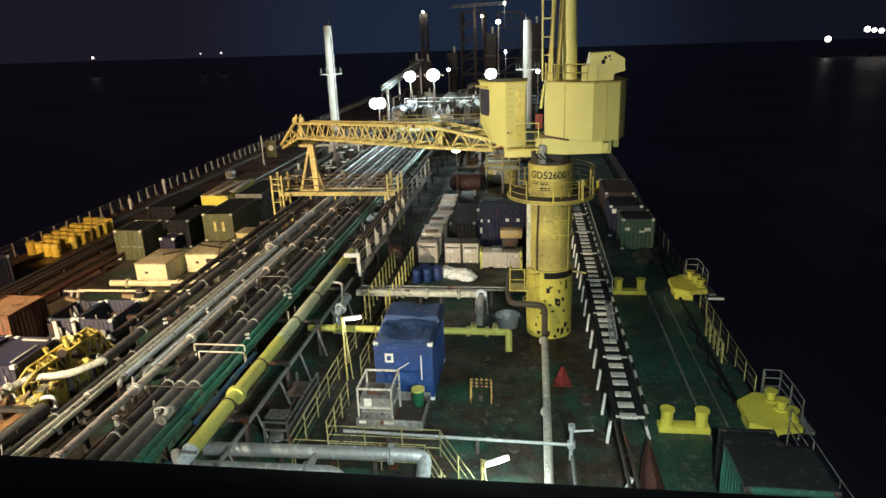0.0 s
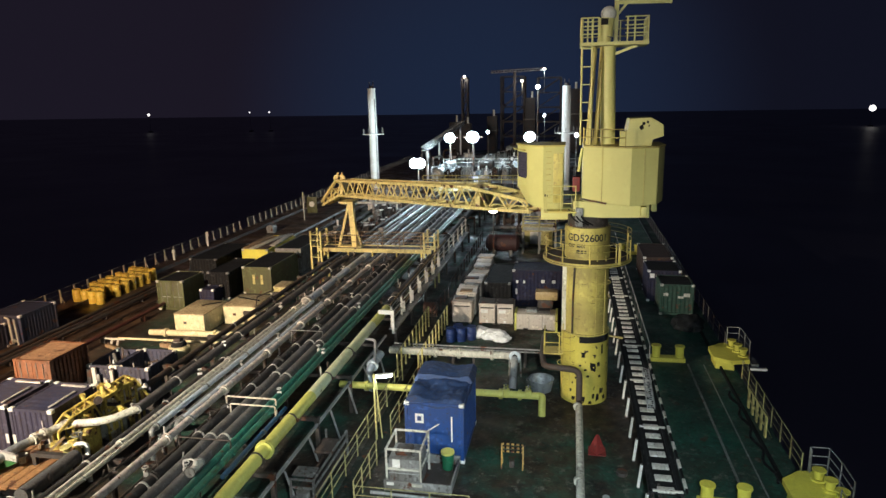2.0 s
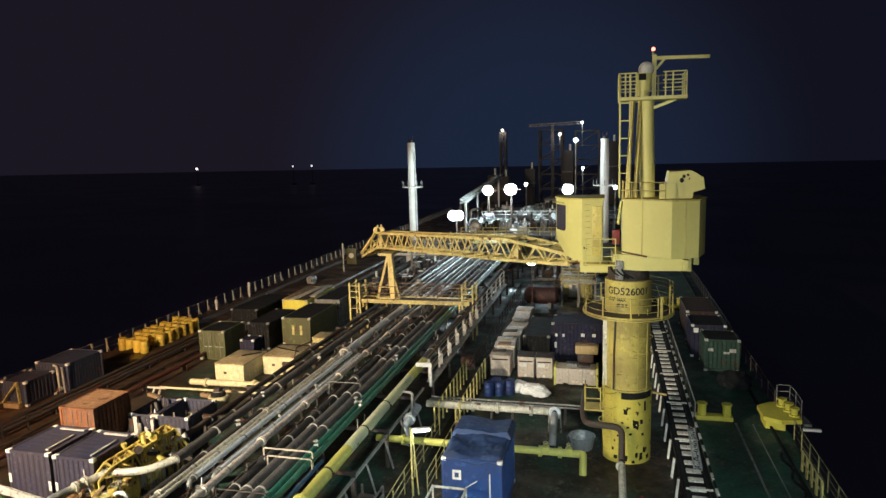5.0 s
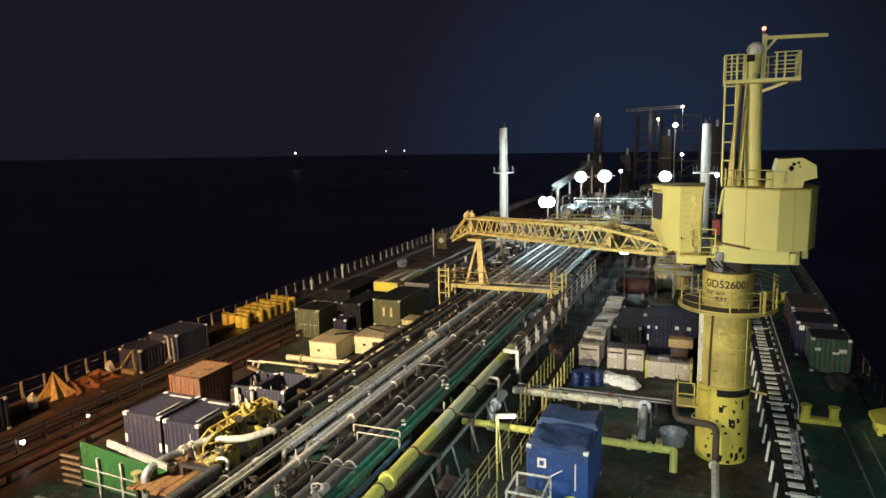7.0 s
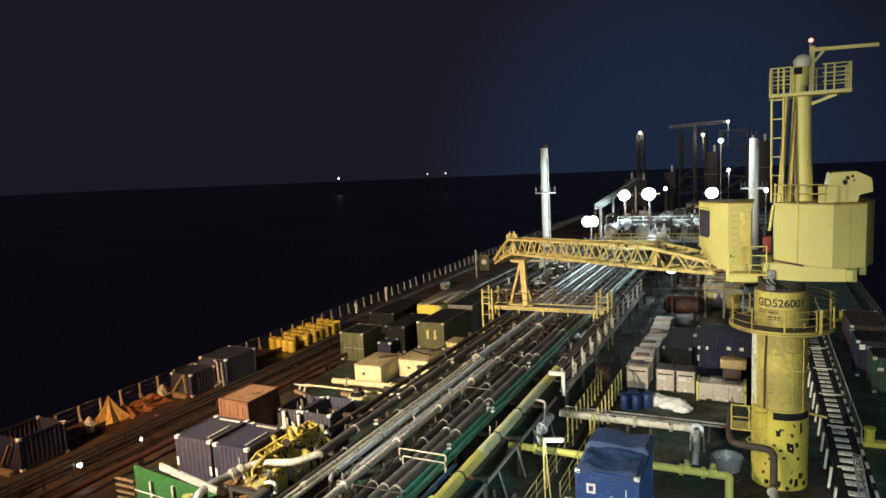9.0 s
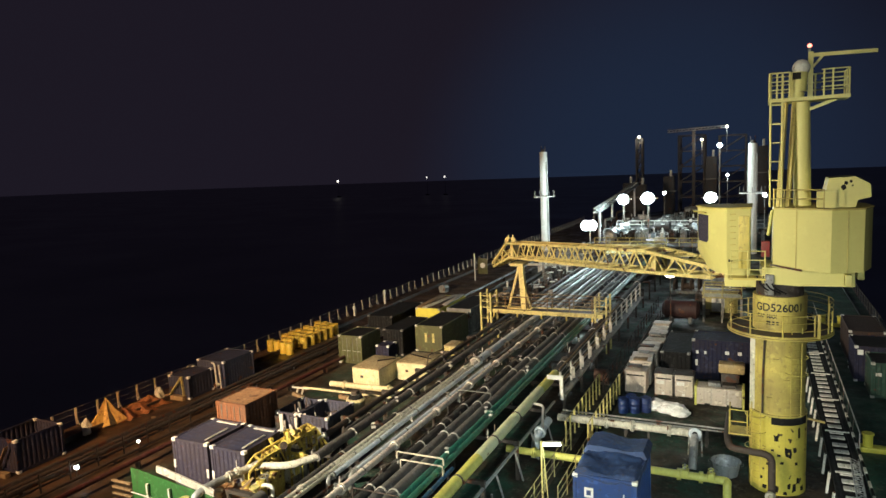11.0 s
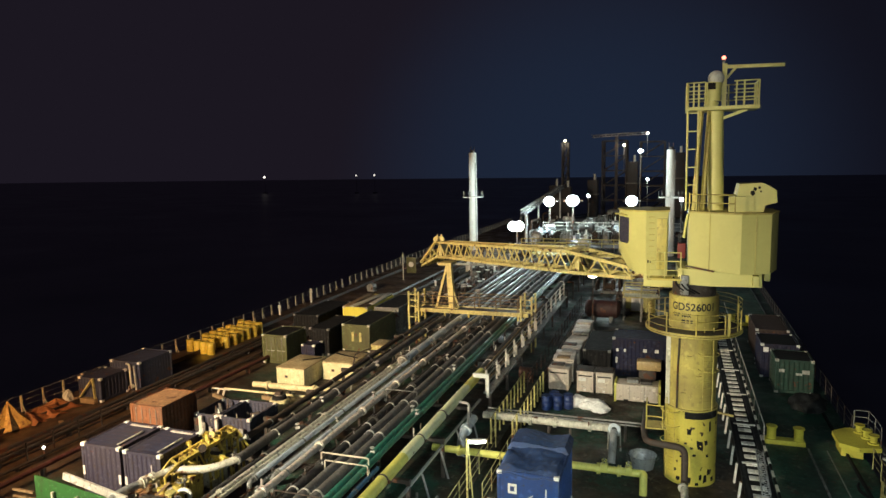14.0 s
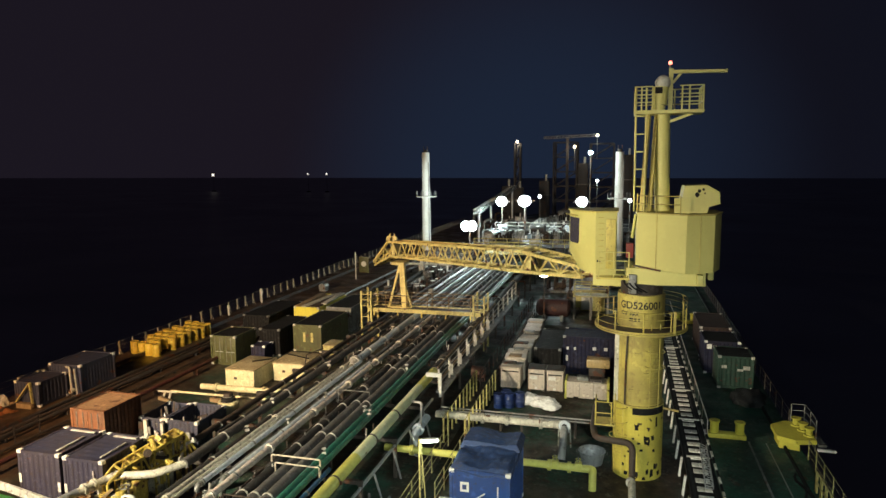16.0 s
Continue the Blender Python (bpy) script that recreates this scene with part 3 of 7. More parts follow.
# small pipe loops that cross the rack
def loop(y, x0, x1, mat, r=0.06, z=2.75):
    return piece("pipe_loop", tube(BM(), [(x0, y, 1.95), (x0, y, z), (x1, y, z), (x1, y, 1.95)], r, 10), mat, "thin pipe loop crossing over the deck pipes", "pipe", "crossing pipe loops")


loop(23.5, -14.2, -12.0, M_RAILTAN, 0.035, 2.62)
loop(22.9, -13.7, -11.75, M_RAILTAN, 0.032, 2.6)
loop(20.1, -14.25, -12.2, M_RUSTY, 0.03, 2.6)
loop(31.5, -14.9, -13.0, M_STEEL, 0.03, 2.62)


# small valves and joints sitting on the pipes
def pipe_valve(x, y, z, s_, mat):
    t = thing("pipe_valve", "small dirty valve with a handwheel on a deck pipe", "valve", (x, y, z), random.uniform(0, 360), "small pipe valves")
    part("valve_body", rod(BM(), (-0.14 * s_, 0, 0), (0.14 * s_, 0, 0), 0.1 * s_, 10), mat, t)
    part("stem", rod(BM(), (0, 0, 0), (0, 0, 0.3 * s_), 0.025, 6), M_STEEL, t)
    part("handwheel", tube(BM(), [(0.13 * s_ * math.cos(a), 0.13 * s_ * math.sin(a), 0.3 * s_) for a in (2 * math.pi * i / 12 for i in range(13))], 0.02, 5, 0.01), mat, t)


vr = random.Random(21)
for x, y, s_ in ((-12.95, 18.45, 1.5), (-12.7, 18.2, 1.2), (-14.15, 22.1, 1.2), (-15.1, 20.2, 1.0), (-15.3, 17.9, 1.0), (-14.2, 18.0, 1.4), (-14.45, 19.4, 1.0), (-12.35, 24.6, 1.2), (-12.5, 29.6, 1.3),
                 (-12.1, 29.2, 1.2), (-15.3, 31.0, 1.2), (-15.5, 27.3, 1.0), (-16.9, 26.0, 1.2), (-17.6, 29.5, 1.2), (-14.3, 34.2, 1.3), (-13.7, 38.5, 1.3), (-15.6, 41.0, 1.5), (-12.6, 36.5, 1.4), (-17.4, 36.0, 1.4), (-16.5, 45.0, 1.5)):
    pipe_valve(x, y, 2.38, s_ * 0.55, vr.choice((M_WHITE, M_CLAMP, M_STEEL, M_RUSTY, M_CLAMP)))
t = thing("pipe_valve", "bulky dirty white valve body on the insulated pipes", "valve", (-12.55, 18.35, 2.5), 0, "small pipe valves")
part("valve_body", rod(BM(), (0, -0.3, 0.05), (0, 0.3, 0.05), 0.13, 14), M_CLAMP, t)
part("bonnet", rod(BM(), (0, 0, 0.05), (0.05, 0, 0.34), 0.1, 12, 0.07), M_CLAMP, t)
part("lever", tube(BM(), [(-0.35, -0.1, 0.0), (-0.4, -0.05, 0.3), (-0.15, 0.05, 0.32), (0.0, 0, 0.3)], 0.03, 8), M_CLAMP, t)
part("valve_flange", rod(BM(), (0, -0.36, 0.05), (0, -0.3, 0.05), 0.18, 14), M_STEEL, t)
part("valve_flange", rod(BM(), (0, 0.3, 0.05), (0, 0.36, 0.05), 0.18, 14), M_STEEL, t)
# small brackets and struts between the pipes
for k in range(96):
    x, y = vr.uniform(-18.2, -11.2), 15 + k * 0.385 + vr.uniform(-0.4, 0.4)
    a = vr.uniform(0.25, 0.6)
    piece("pipe_bracket", bar(BM(), (x, y, 1.96), (x + vr.uniform(-0.1, 0.1), y + 0.05, 1.96 + a), 0.05), vr.choice((M_STEEL, M_RUSTY, M_CLAMP, M_STEEL_DARK)), "small steel bracket standing between the deck pipes", "bracket", "pipe brackets")

# ---- gantry over the rack with the boom rest ----
GY = 50.0
M_RAILBROWN = surface("railing_brown", (0.22, 0.15, 0.07), 0.6, rust=0.3, dirty=0.5)
t = thing("gantry", "yellow steel gantry walkway across the pipe rack", "gantry", (0, GY, 0))
for x in (-20.2, -10.9):
    for dx in (-0.42, 0.42):
        for y in (-0.9, 0.55):
            part("post", box(BM(), x + dx - 0.07, y - 0.07, 0, x + dx + 0.07, y + 0.07, 4.35), M_YELLOW, t)
    for z in (1.2, 2.2, 3.1, 3.6, 4.05):
        part("cross_bar", box(BM(), x - 0.35, -0.94, z, x + 0.35, -0.86, z + 0.07), M_YELLOW, t)
        for dx in (-0.42, 0.42):
            part("cross_bar", box(BM(), x + dx - 0.04, -0.83, z, x + dx + 0.04, 0.48, z + 0.07), M_YELLOW, t)
part("beam", box(BM(), -20.1, -0.75, 2.68, -10.8, -0.6, 2.98), M_YELLOW, t)
part("beam", box(BM(), -20.1, 0.6, 2.68, -10.8, 0.75, 2.98), M_YELLOW, t)
part("walkway", box(BM(), -19.8, -0.4, 2.9, -11.1, 0.4, 2.95), M_STEEL_DARK, t)
for y in (-0.68, 0.68):
    for z in (3.5, 4.05):
        part("rail", rod(BM(), (-19.9, y, z), (-11.0, y, z), 0.035, 6), M_RAILBROWN, t)
    for i in range(5):
        part("stanchion", rod(BM(), (-18.6 + i * 1.75, y, 2.98), (-18.6 + i * 1.75, y, 4.05), 0.04, 6), M_RAILBROWN, t)
for i in range(5):
    part("knee", bar(BM(), (-19.6 + i * 2, -0.68, 2.72), (-19.6 + i * 2, -0.68, 2.35), 0.12), M_CRANE_DULL, t)

# added fixture, unseen, for the spot that brightens the vent mast
t = thing("floodlight", "grey floodlight added unseen on the gantry, facing the bow", "floodlight", (-15.2, GY + 0.7, 4.05))
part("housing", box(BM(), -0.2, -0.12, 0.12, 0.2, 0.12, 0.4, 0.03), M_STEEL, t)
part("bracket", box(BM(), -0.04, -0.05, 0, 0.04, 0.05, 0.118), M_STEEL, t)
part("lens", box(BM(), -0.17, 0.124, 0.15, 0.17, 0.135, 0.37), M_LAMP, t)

t = thing("boom_rest", "tan steel A-frame boom rest on the gantry", "boom rest", (-17.6, GY, 2.98))
part("leg", bar(BM(), (-0.95, 0, 0), (0.0, 0, 3.4), 0.17), M_BOOM, t)
part("leg", bar(BM(), (0.42, 0, 0), (0.2, 0, 3.6), 0.44), M_BOOM, t)
part("tie", bar(BM(), (-0.7, 0, 0.9), (0.36, 0, 0.9), 0.1), M_BOOM, t)
part("leg", bar(BM(), (0.95, 0, 0), (0.4, 0, 1.9), 0.12), M_BOOM, t)
part("cradle", box(BM(), -0.5, -0.7, 3.55, 0.6, 0.7, 3.75), M_BOOM, t)
part("foot", box(BM(), -1.0, -0.3, -0.02, 1.0, 0.3, 0.06), M_BOOM, t)

# ---- crane ----
CX, CY = 0.58, 31.3
crane = thing("deck_crane", "tall yellow pedestal crane with chipped paint, lattice boom at rest", "crane", (CX, CY, 0))
part("base_skirt", rod(BM(), (0, 0, 0), (0, 0, 3.5), 1.13, 48), M_CRANE_OLD, crane, "yellow base with large black paint chips")
part("pedestal", rod(BM(), (0, 0, 3.45), (0, 0, 8.62), 1.05, 48), M_CRANE_DULL, crane)
q = BM()
rod(q, (0, 0, 8.62), (0, 0, 9.2), 0.92, 32)
part("slew_ring", q, M_STEEL_DARK, crane)
part("skirt_collar", rod(BM(), (0, 0, 3.47), (0, 0, 3.53), 1.15, 48), M_CRANE_DULL, crane)


def wrapped_patch(outline, radius):
    """A thin patch that follows the round of the pedestal; outline in degrees and metres of height."""
    b = BM()
    b.faces.new([b.verts.new((radius * math.cos(radians(u)), radius * math.sin(radians(u)), z)) for u, z in outline])
    return b


q = BM()
arc = [radians(256 + 6 * k) for k in range(15)]
lo_, hi_ = [q.verts.new((1.14 * math.cos(u), 1.14 * math.sin(u), 3.14)) for u in arc], [q.verts.new((1.14 * math.cos(u), 1.14 * math.sin(u), 3.46)) for u in arc]
for k in range(14):
    q.faces.new((lo_[k], lo_[k + 1], hi_[k + 1], hi_[k]))
part("skirt_gap", q, M_BLACK, crane, "dark gap under the pedestal's collar")
part("skirt_bracket", bar(BM(), (1.1, -0.5, 3.36), (1.75, -0.62, 3.3), 0.08), M_CRANE_DULL, crane)
chip_rng = random.Random(11)
for ang, z, w_, h_ in ((262, 2.42, 9, 0.26), (283, 1.72, 15, 0.42), (268, 1.75, 7, 0.12), (300, 1.95, 8, 0.22), (312, 2.6, 5, 0.4), (256, 1.95, 6, 0.1), (276, 1.42, 5, 0.12), (305, 1.35, 7, 0.14),
                       (240, 0.2, 8, 0.2), (252, 0.28, 6, 0.3), (263, 0.12, 9, 0.28), (281, 0.05, 8, 0.14), (290, 0.3, 6, 0.25), (300, 0.18, 9, 0.34), (310, 0.5, 6, 0.3), (320, 0.2, 10, 0.2), (232, 0.6, 7, 0.16), (247, 1.3, 4, 0.1)):
    edge = []
    for u, v in ((0, 0), (0.5, 0.0), (1, 0), (1, 0.5), (1, 1), (0.5, 1), (0, 1), (0, 0.5)):
        edge.append((ang + w_ * (u + chip_rng.uniform(-0.14, 0.14)), z + h_ * (v + chip_rng.uniform(-0.16, 0.16))))
    part("paint_chip", wrapped_patch(edge, 1.137), M_BLACK, crane, "dark patch of chipped paint")
q = BM()
rod(q, (0, 0, 7.05), (0, 0, 7.15), 2.0, 40)
plat = part("platform", q, M_STEEL_DARK, crane)
for zz in (7.05, 7.15):
    part("platform_rim", tube(BM(), [(2.02 * math.cos(a), 2.02 * math.sin(a), zz) for a in (2 * math.pi * i / 40 for i in range(41))], 0.045, 6, 0.01), M_CRANE_DULL, crane)
for zz in (7.42, 7.74, 8.04):
    pts = [(2.0 * math.cos(a), 2.0 * math.sin(a), zz) for a in (2 * math.pi * i / 40 for i in range(41))]
    part("guard_rail", tube(BM(), pts, 0.017, 6, 0.01), M_CRANE_DULL, crane)
post = to_mesh("guard_post", rod(BM(), (0, 0, 7.15), (0, 0, 8.06), 0.035, 8), M_CRANE_DULL)
for zz in (8.24, 8.42):
    part("high_rail", tube(BM(), [(2.0 * math.cos(a), 2.0 * math.sin(a), zz) for a in (radians(-28 + 8 * k) for k in range(19))], 0.017, 6, 0.01), M_CRANE_DULL, crane)
for k in range(4):
    a = radians(-28 + 48 * k)
    part("high_post", rod(BM(), (2.0 * math.cos(a), 2.0 * math.sin(a), 7.15), (2.0 * math.cos(a), 2.0 * math.sin(a), 8.43), 0.032, 8), M_CRANE_DULL, crane)
part("guard_plate", box(BM(), 1.32, -1.56, 7.1, 1.44, -1.46, 8.1, 0.01), M_CRANE_DULL, crane)
for i in range(10):
    a = 2 * math.pi * i / 10 + 0.35
    part("guard_post", post, M_CRANE_DULL, crane).location = (2.0 * math.cos(a), 2.0 * math.sin(a), 0)
# ladder with rungs up the pedestal
for lx, z0, z1, ang in ((0.0, 0.2, 3.6, 230), (0.0, 3.6, 7.0, 298)):
    a = radians(ang)
    c, s_ = math.cos(a), math.sin(a)
    q = BM()
    for w in (-0.22, 0.22):
        px, py = 1.34 * c - w * s_, 1.34 * s_ + w * c
        rod(q, (px, py, z0), (px, py, z1 + 0.4), 0.025, 6)
    z = z0 + 0.15
    while z < z1:
        rod(q, (1.34 * c + 0.22 * s_, 1.34 * s_ - 0.22 * c, z), (1.34 * c - 0.22 * s_, 1.34 * s_ + 0.22 * c, z), 0.015, 6)
        z += 0.3
    part("ladder", q, M_CRANE_DULL, crane)
    z = z0 + 1.9
    while z < z1 + 0.2:
        hoop = BM()
        arc = [(1.34 * c + 0.42 * math.cos(a + u), 1.34 * s_ + 0.42 * math.sin(a + u), z) for u in (radians(v) for v in range(-105, 106, 15))]
        part("ladder_hoop", tube(hoop, arc, 0.02, 6, 0.01), M_CRANE_DULL, crane)
        z += 0.7
# small rest platform at the port side of the base
q = BM()
box(q, -1.95, -0.75, 2.35, -1.0, 0.2, 2.42)
part("rest_platform", q, M_CRANE_DULL, crane)
q = BM()
for x, y in ((-1.92, -0.72), (-1.92, 0.17), (-1.2, -0.72)):
    rod(q, (x, y, 2.42), (x, y, 3.5), 0.03, 6)
for z in (2.95, 3.48):
    tube(q, [(-1.2, -0.72, z), (-1.92, -0.72, z), (-1.92, 0.17, z)], 0.025, 6, 0.1)
part("rest_railing", q, M_CRANE_DULL, crane)
# cable duct up the port side and pipe clips
part("cable_duct", box(BM(), -1.12, -0.5, 3.54, -0.92, -0.3, 7.04, 0.02), M_PALE, crane, "pale cable duct")
part("cable", tube(BM(), [(-0.62, -0.93, 3.54), (-0.62, -0.93, 5.2), (-0.56, -0.97, 7.04)], 0.04, 8), M_STEEL_DARK, crane)
for ang, z in ((250, 4.2), (285, 5.0), (262, 5.9)):
    a = radians(ang)
    part("bracket", box(BM(), 1.06 * math.cos(a) - 0.12, 1.06 * math.sin(a) - 0.08, z, 1.06 * math.cos(a) + 0.12, 1.06 * math.sin(a) + 0.08, z + 0.1), M_CRANE_DULL, crane)

# winch house: an eight-sided box
oct_ = [(-0.32, -0.9), (1.66, -2.2), (2.8, -1.75), (3.2, -0.6), (3.1, 0.9), (2.2, 1.7), (-0.32, 1.7)]
part("winch_house", prism(BM(), oct_, 9.88, 12.3), M_CRANE, crane)
q = BM()
prism(q, [(x * 1.012, y * 1.012) for x, y in oct_], 12.302, 12.36)
part("house_roof", q, M_CRANE_DULL, crane)
for (xa, ya), (xb, yb), u in ((oct_[0], oct_[1], 0.42), (oct_[1], oct_[2], 0.5)):
    x, y = xa + (xb - xa) * u, ya + (yb - ya) * u
    part("panel_seam", box(BM(), x - 0.018, y - 0.02, 9.9, x + 0.018, y + 0.04, 12.28), M_CRANE_DULL, crane)
part("lower_rib", bar(BM(), (-0.4, -1.05, 10.0), (0.7, -1.78, 9.9), 0.07), M_STEEL_DARK, crane)
part("corner_strip", bar(BM(), (-0.36, -0.92, 12.25), (-0.5, -0.85, 11.2), 0.1), M_LIME, crane)
q = BM()
prism(q, [(-0.7, -1.0), (0.6, -1.4), (2.6, -1.2), (2.8, 0.6), (1.5, 1.2), (-0.8, 1.2)], 9.2, 9.878)
part("turntable", q, M_CRANE, crane)
part("lug", box(BM(), 2.2, -1.7, 9.3, 2.45, -1.3, 9.75, 0.04), M_CRANE, crane)
part("lug", box(BM(), 2.75, -0.5, 9.35, 3.0, 0.0, 9.75, 0.04), M_CRANE, crane)
# winch cover on the roof
q = BM()
pr = [(1.5, 12.36), (1.5, 12.9), (1.62, 13.5), (2.5, 13.55), (3.0, 13.25), (3.05, 12.75), (2.6, 12.62), (2.55, 12.36)]
f0 = [q.verts.new((x, -1.2, z)) for x, z in pr]
f1 = [q.verts.new((x, 0.4, z)) for x, z in pr]
q.faces.new(f0)
q.faces.new(f1[::-1])
for i in range(len(pr)):
    q.faces.new((f0[i], f1[i], f1[(i + 1) % len(pr)], f0[(i + 1) % len(pr)]))
part("winch_cover", q, M_CRANE, crane)
for cx_, cz_, cr_ in ((2.2, 13.3, 0.1), (2.12, 13.12, 0.13), (2.36, 13.36, 0.07), (2.42, 13.2, 0.05)):
    q = BM()
    ring = [q.verts.new((cx_ + cr_ * (0.7 + 0.5 * noise.noise(Vector((cx_ * 9, cz_ * 7, a_)))) * math.cos(a_), -1.203, cz_ + cr_ * (0.8 + 0.7 * noise.noise(Vector((a_ * 2, cx_ * 5, 3)))) * math.sin(a_))) for a_ in (2 * math.pi * k / 14 for k in range(14))]
    q.faces.new(ring)
    part("paint_chip", q, M_BLACK, crane, "dark patch of chipped paint")
part("cover_cheek", prism(BM(), [(1.2, -1.35), (1.85, -1.35), (1.85, -1.21), (1.2, -1.21)], 12.36, 13.0), M_CRANE, crane)
# roof railing
ring = [(-0.3, -1.15), (0.45, -1.75), (1.4, -2.05)]
for z in (12.75, 13.1):
    part("roof_rail", tube(BM(), [(x, y, z) for x, y in ring], 0.025, 6, 0.02), M_CRANE_DULL, crane)
for x, y in ring + [(0.05, -1.45), (-0.3, 0.2)]:
    part("roof_post", rod(BM(), (x, y, 12.36), (x, y, 13.12), 0.025, 6), M_CRANE_DULL, crane)
# tower column with crown platform
part("tower_column", rod(BM(), (0.78, 0.1, 12.36), (0.66, 0.1, 16.7), 0.33, 24), M_CRANE, crane)
for sx in (-0.02, 0.32):
    part("tower_stay", bar(BM(), (sx - 0.1, -0.5, 12.36), (sx + 0.1, -0.1, 16.6), 0.16), M_CRANE_DULL, crane)
q = BM()
for x in (-0.45, -0.02):
    rod(q, (x - 0.0, -0.7, 12.36), (x - 0.03, -0.7, 17.7), 0.045, 8)
z = 12.7
while z < 16.6:
    bar(q, (-0.45, -0.7, z), (-0.02, -0.7, z), 0.05)
    z += 0.76
part("tower_ladder", q, M_CRANE, crane)
part("crown_platform", box(BM(), -0.55, -0.85, 16.6, 2.3, 0.85, 16.74), M_CRANE, crane)
q = BM()
for x, y in ((-0.52, -0.8), (-0.25, -0.8), (0.2, -0.8), (1.4, -0.8), (1.7, -0.8), (2.25, -0.8), (2.25, 0.0), (2.25, 0.8), (1.2, 0.8), (-0.52, 0.8), (-0.52, 0)):
    rod(q, (x, y, 16.74), (x, y, 17.75), 0.035, 8)
for z in (17.08, 17.4, 17.74):
    tube(q, [(0.2, -0.8, z), (-0.52, -0.8, z), (-0.52, 0.8, z), (2.25, 0.8, z), (2.25, -0.8, z), (1.3, -0.8, z)], 0.028, 6, 0.06)
part("crown_railing", q, M_CRANE, crane)
q = BM()
bar(q, (0.75, 0, 16.2), (1.9, 0, 16.62), 0.12)
part("platform_knee", q, M_CRANE, crane)
q = BM()
rod(q, (0.5, -0.35, 17.0), (0.55, -0.35, 17.75), 0.32, 20)
rod(q, (0.42, -0.35, 16.74), (0.5, -0.35, 17.0), 0.28, 20)
part("sheave_cover", q, M_CRANE, crane)
q = BM()
bmesh.ops.create_uvsphere(q, u_segments=20, v_segments=12, radius=0.33, matrix=Matrix.Translation((0.62, -0.35, 17.92)))
part("sheave_dome", q, M_BOX0, crane, "pale weathered dome")
part("sheave_slot", box(BM(), 0.3, -0.73, 17.45, 0.6, -0.66, 17.72, 0.02), M_BLACK, crane)
part("mast_post", box(BM(), 0.88, -0.1, 16.74, 1.06, 0.1, 18.55), M_CRANE, crane)
q = BM()
bar(q, (1.0, 0, 18.42), (3.25, 0, 18.36), 0.14)
bar(q, (1.05, 0, 17.95), (1.4, 0, 18.38), 0.1)
part("davit_arm", q, M_CRANE, crane)
part("beacon_stem", rod(BM(), (0.92, 0, 18.55), (0.92, 0, 18.72), 0.06, 8), M_STEEL, crane)
q = BM()
bmesh.ops.create_uvsphere(q, u_segments=12, v_segments=8, radius=0.085, matrix=Matrix.Translation((0.92, 0, 18.8)))
part("beacon", q, M_LAMPR, crane, "lit red warning beacon")
# operator's cab to port
q = BM()
ring = [(-3.36, 0.9), (-2.8, -0.2), (-2.08, -0.75), (-1.16, -0.5), (-1.16, 1.7), (-3.3, 1.7)]
low = [(-2.9, 0.9), (-2.55, -0.1), (-2.03, -0.72), (-1.16, -0.5), (-1.16, 1.7), (-2.9, 1.7)]
levels = [[q.verts.new((x, y, z)) for x, y in r_] for r_, z in ((low, 9.5), (ring, 10.35), (ring, 12.3))]
for a, b in zip(levels, levels[1:]):
    for i in range(6):
        q.faces.new((a[i], a[(i + 1) % 6], b[(i + 1) % 6], b[i]))
q.faces.new(levels[0][::-1])
q.faces.new(levels[-1])
cab = part("cab", q, M_CRANE, crane)
q = BM()
prism(q, [(-3.42, 0.88), (-2.83, -0.26), (-2.08, -0.81), (-1.1, -0.56), (-1.1, 1.75), (-3.36, 1.75)], 12.304, 12.36)
part("cab_roof", q, M_CRANE_DULL, cab)
q = BM()
for u0, u1, z0, z1, d_ in ((0.1, 0.93, 10.8, 12.0, 0.03),):
    a, b = Vector((-3.36, 0.9, 0)), Vector((-2.8, -0.2, 0))
    nrm = Vector((-(0.9 + 0.2), -0.56, 0)).normalized()
    f0 = [q.verts.new(a.lerp(b, u) + nrm * d_ + Vector((0, 0, z))) for u, z in ((u0, z0 + 0.1), (u0 + 0.08, z0), (u1 - 0.1, z0), (u1, z0 + 0.12), (u1, z1), (u0, z1))]
    f1 = [q.verts.new(v.co - nrm * 0.026) for v in f0]
    q.faces.new(f0)
    q.faces.new(f1[::-1])
    for k in range(6):
        q.faces.new((f0[k], f0[(k + 1) % 6], f1[(k + 1) % 6], f1[k]))
part("cab_window", q, M_GLASS, cab, "dark glass window")
part("window_hood", bar(BM(), (-3.5, 0.75, 12.12), (-2.95, -0.3, 12.12), 0.1, 0.05), M_CRANE_DULL, cab)
part("cab_vent", box(BM(), -2.0, -0.79, 10.05, -1.85, -0.72, 10.15), M_BLACK, cab)
rung = to_mesh("cab_rung", rod(BM(), (-1.95, -0.8, 0), (-1.72, -0.74, 0), 0.015, 6), M_CRANE_DULL)
for k in range(9):
    part("cab_rung", rung, M_CRANE_DULL, cab).location = (0, 0, 10.0 + k * 0.26)
part("cab_door", box(BM(), -1.62, -0.69, 9.75, -1.2, -0.58, 12.0, 0.015), M_CRANE_DULL, cab)
q = BM()
for x in (-1.9, -1.25, -0.6):
    rod(q, (x, -1.2, 9.45), (x, -1.2, 10.6), 0.03, 6)
for z in (9.8, 10.2, 10.58):
    tube(q, [(-1.9, -1.2, z), (-0.6, -1.2, z)], 0.025, 6)
part("cab_railing", q, M_CRANE, cab)
part("cab_step", box(BM(), -2.0, -1.25, 9.36, -0.55, -0.6, 9.44), M_CRANE_DULL, cab)
part("red_box", box(BM(), -0.75, -0.9, 10.3, -0.42, -0.5, 10.95, 0.03), M_RED, crane, "red steel locker")
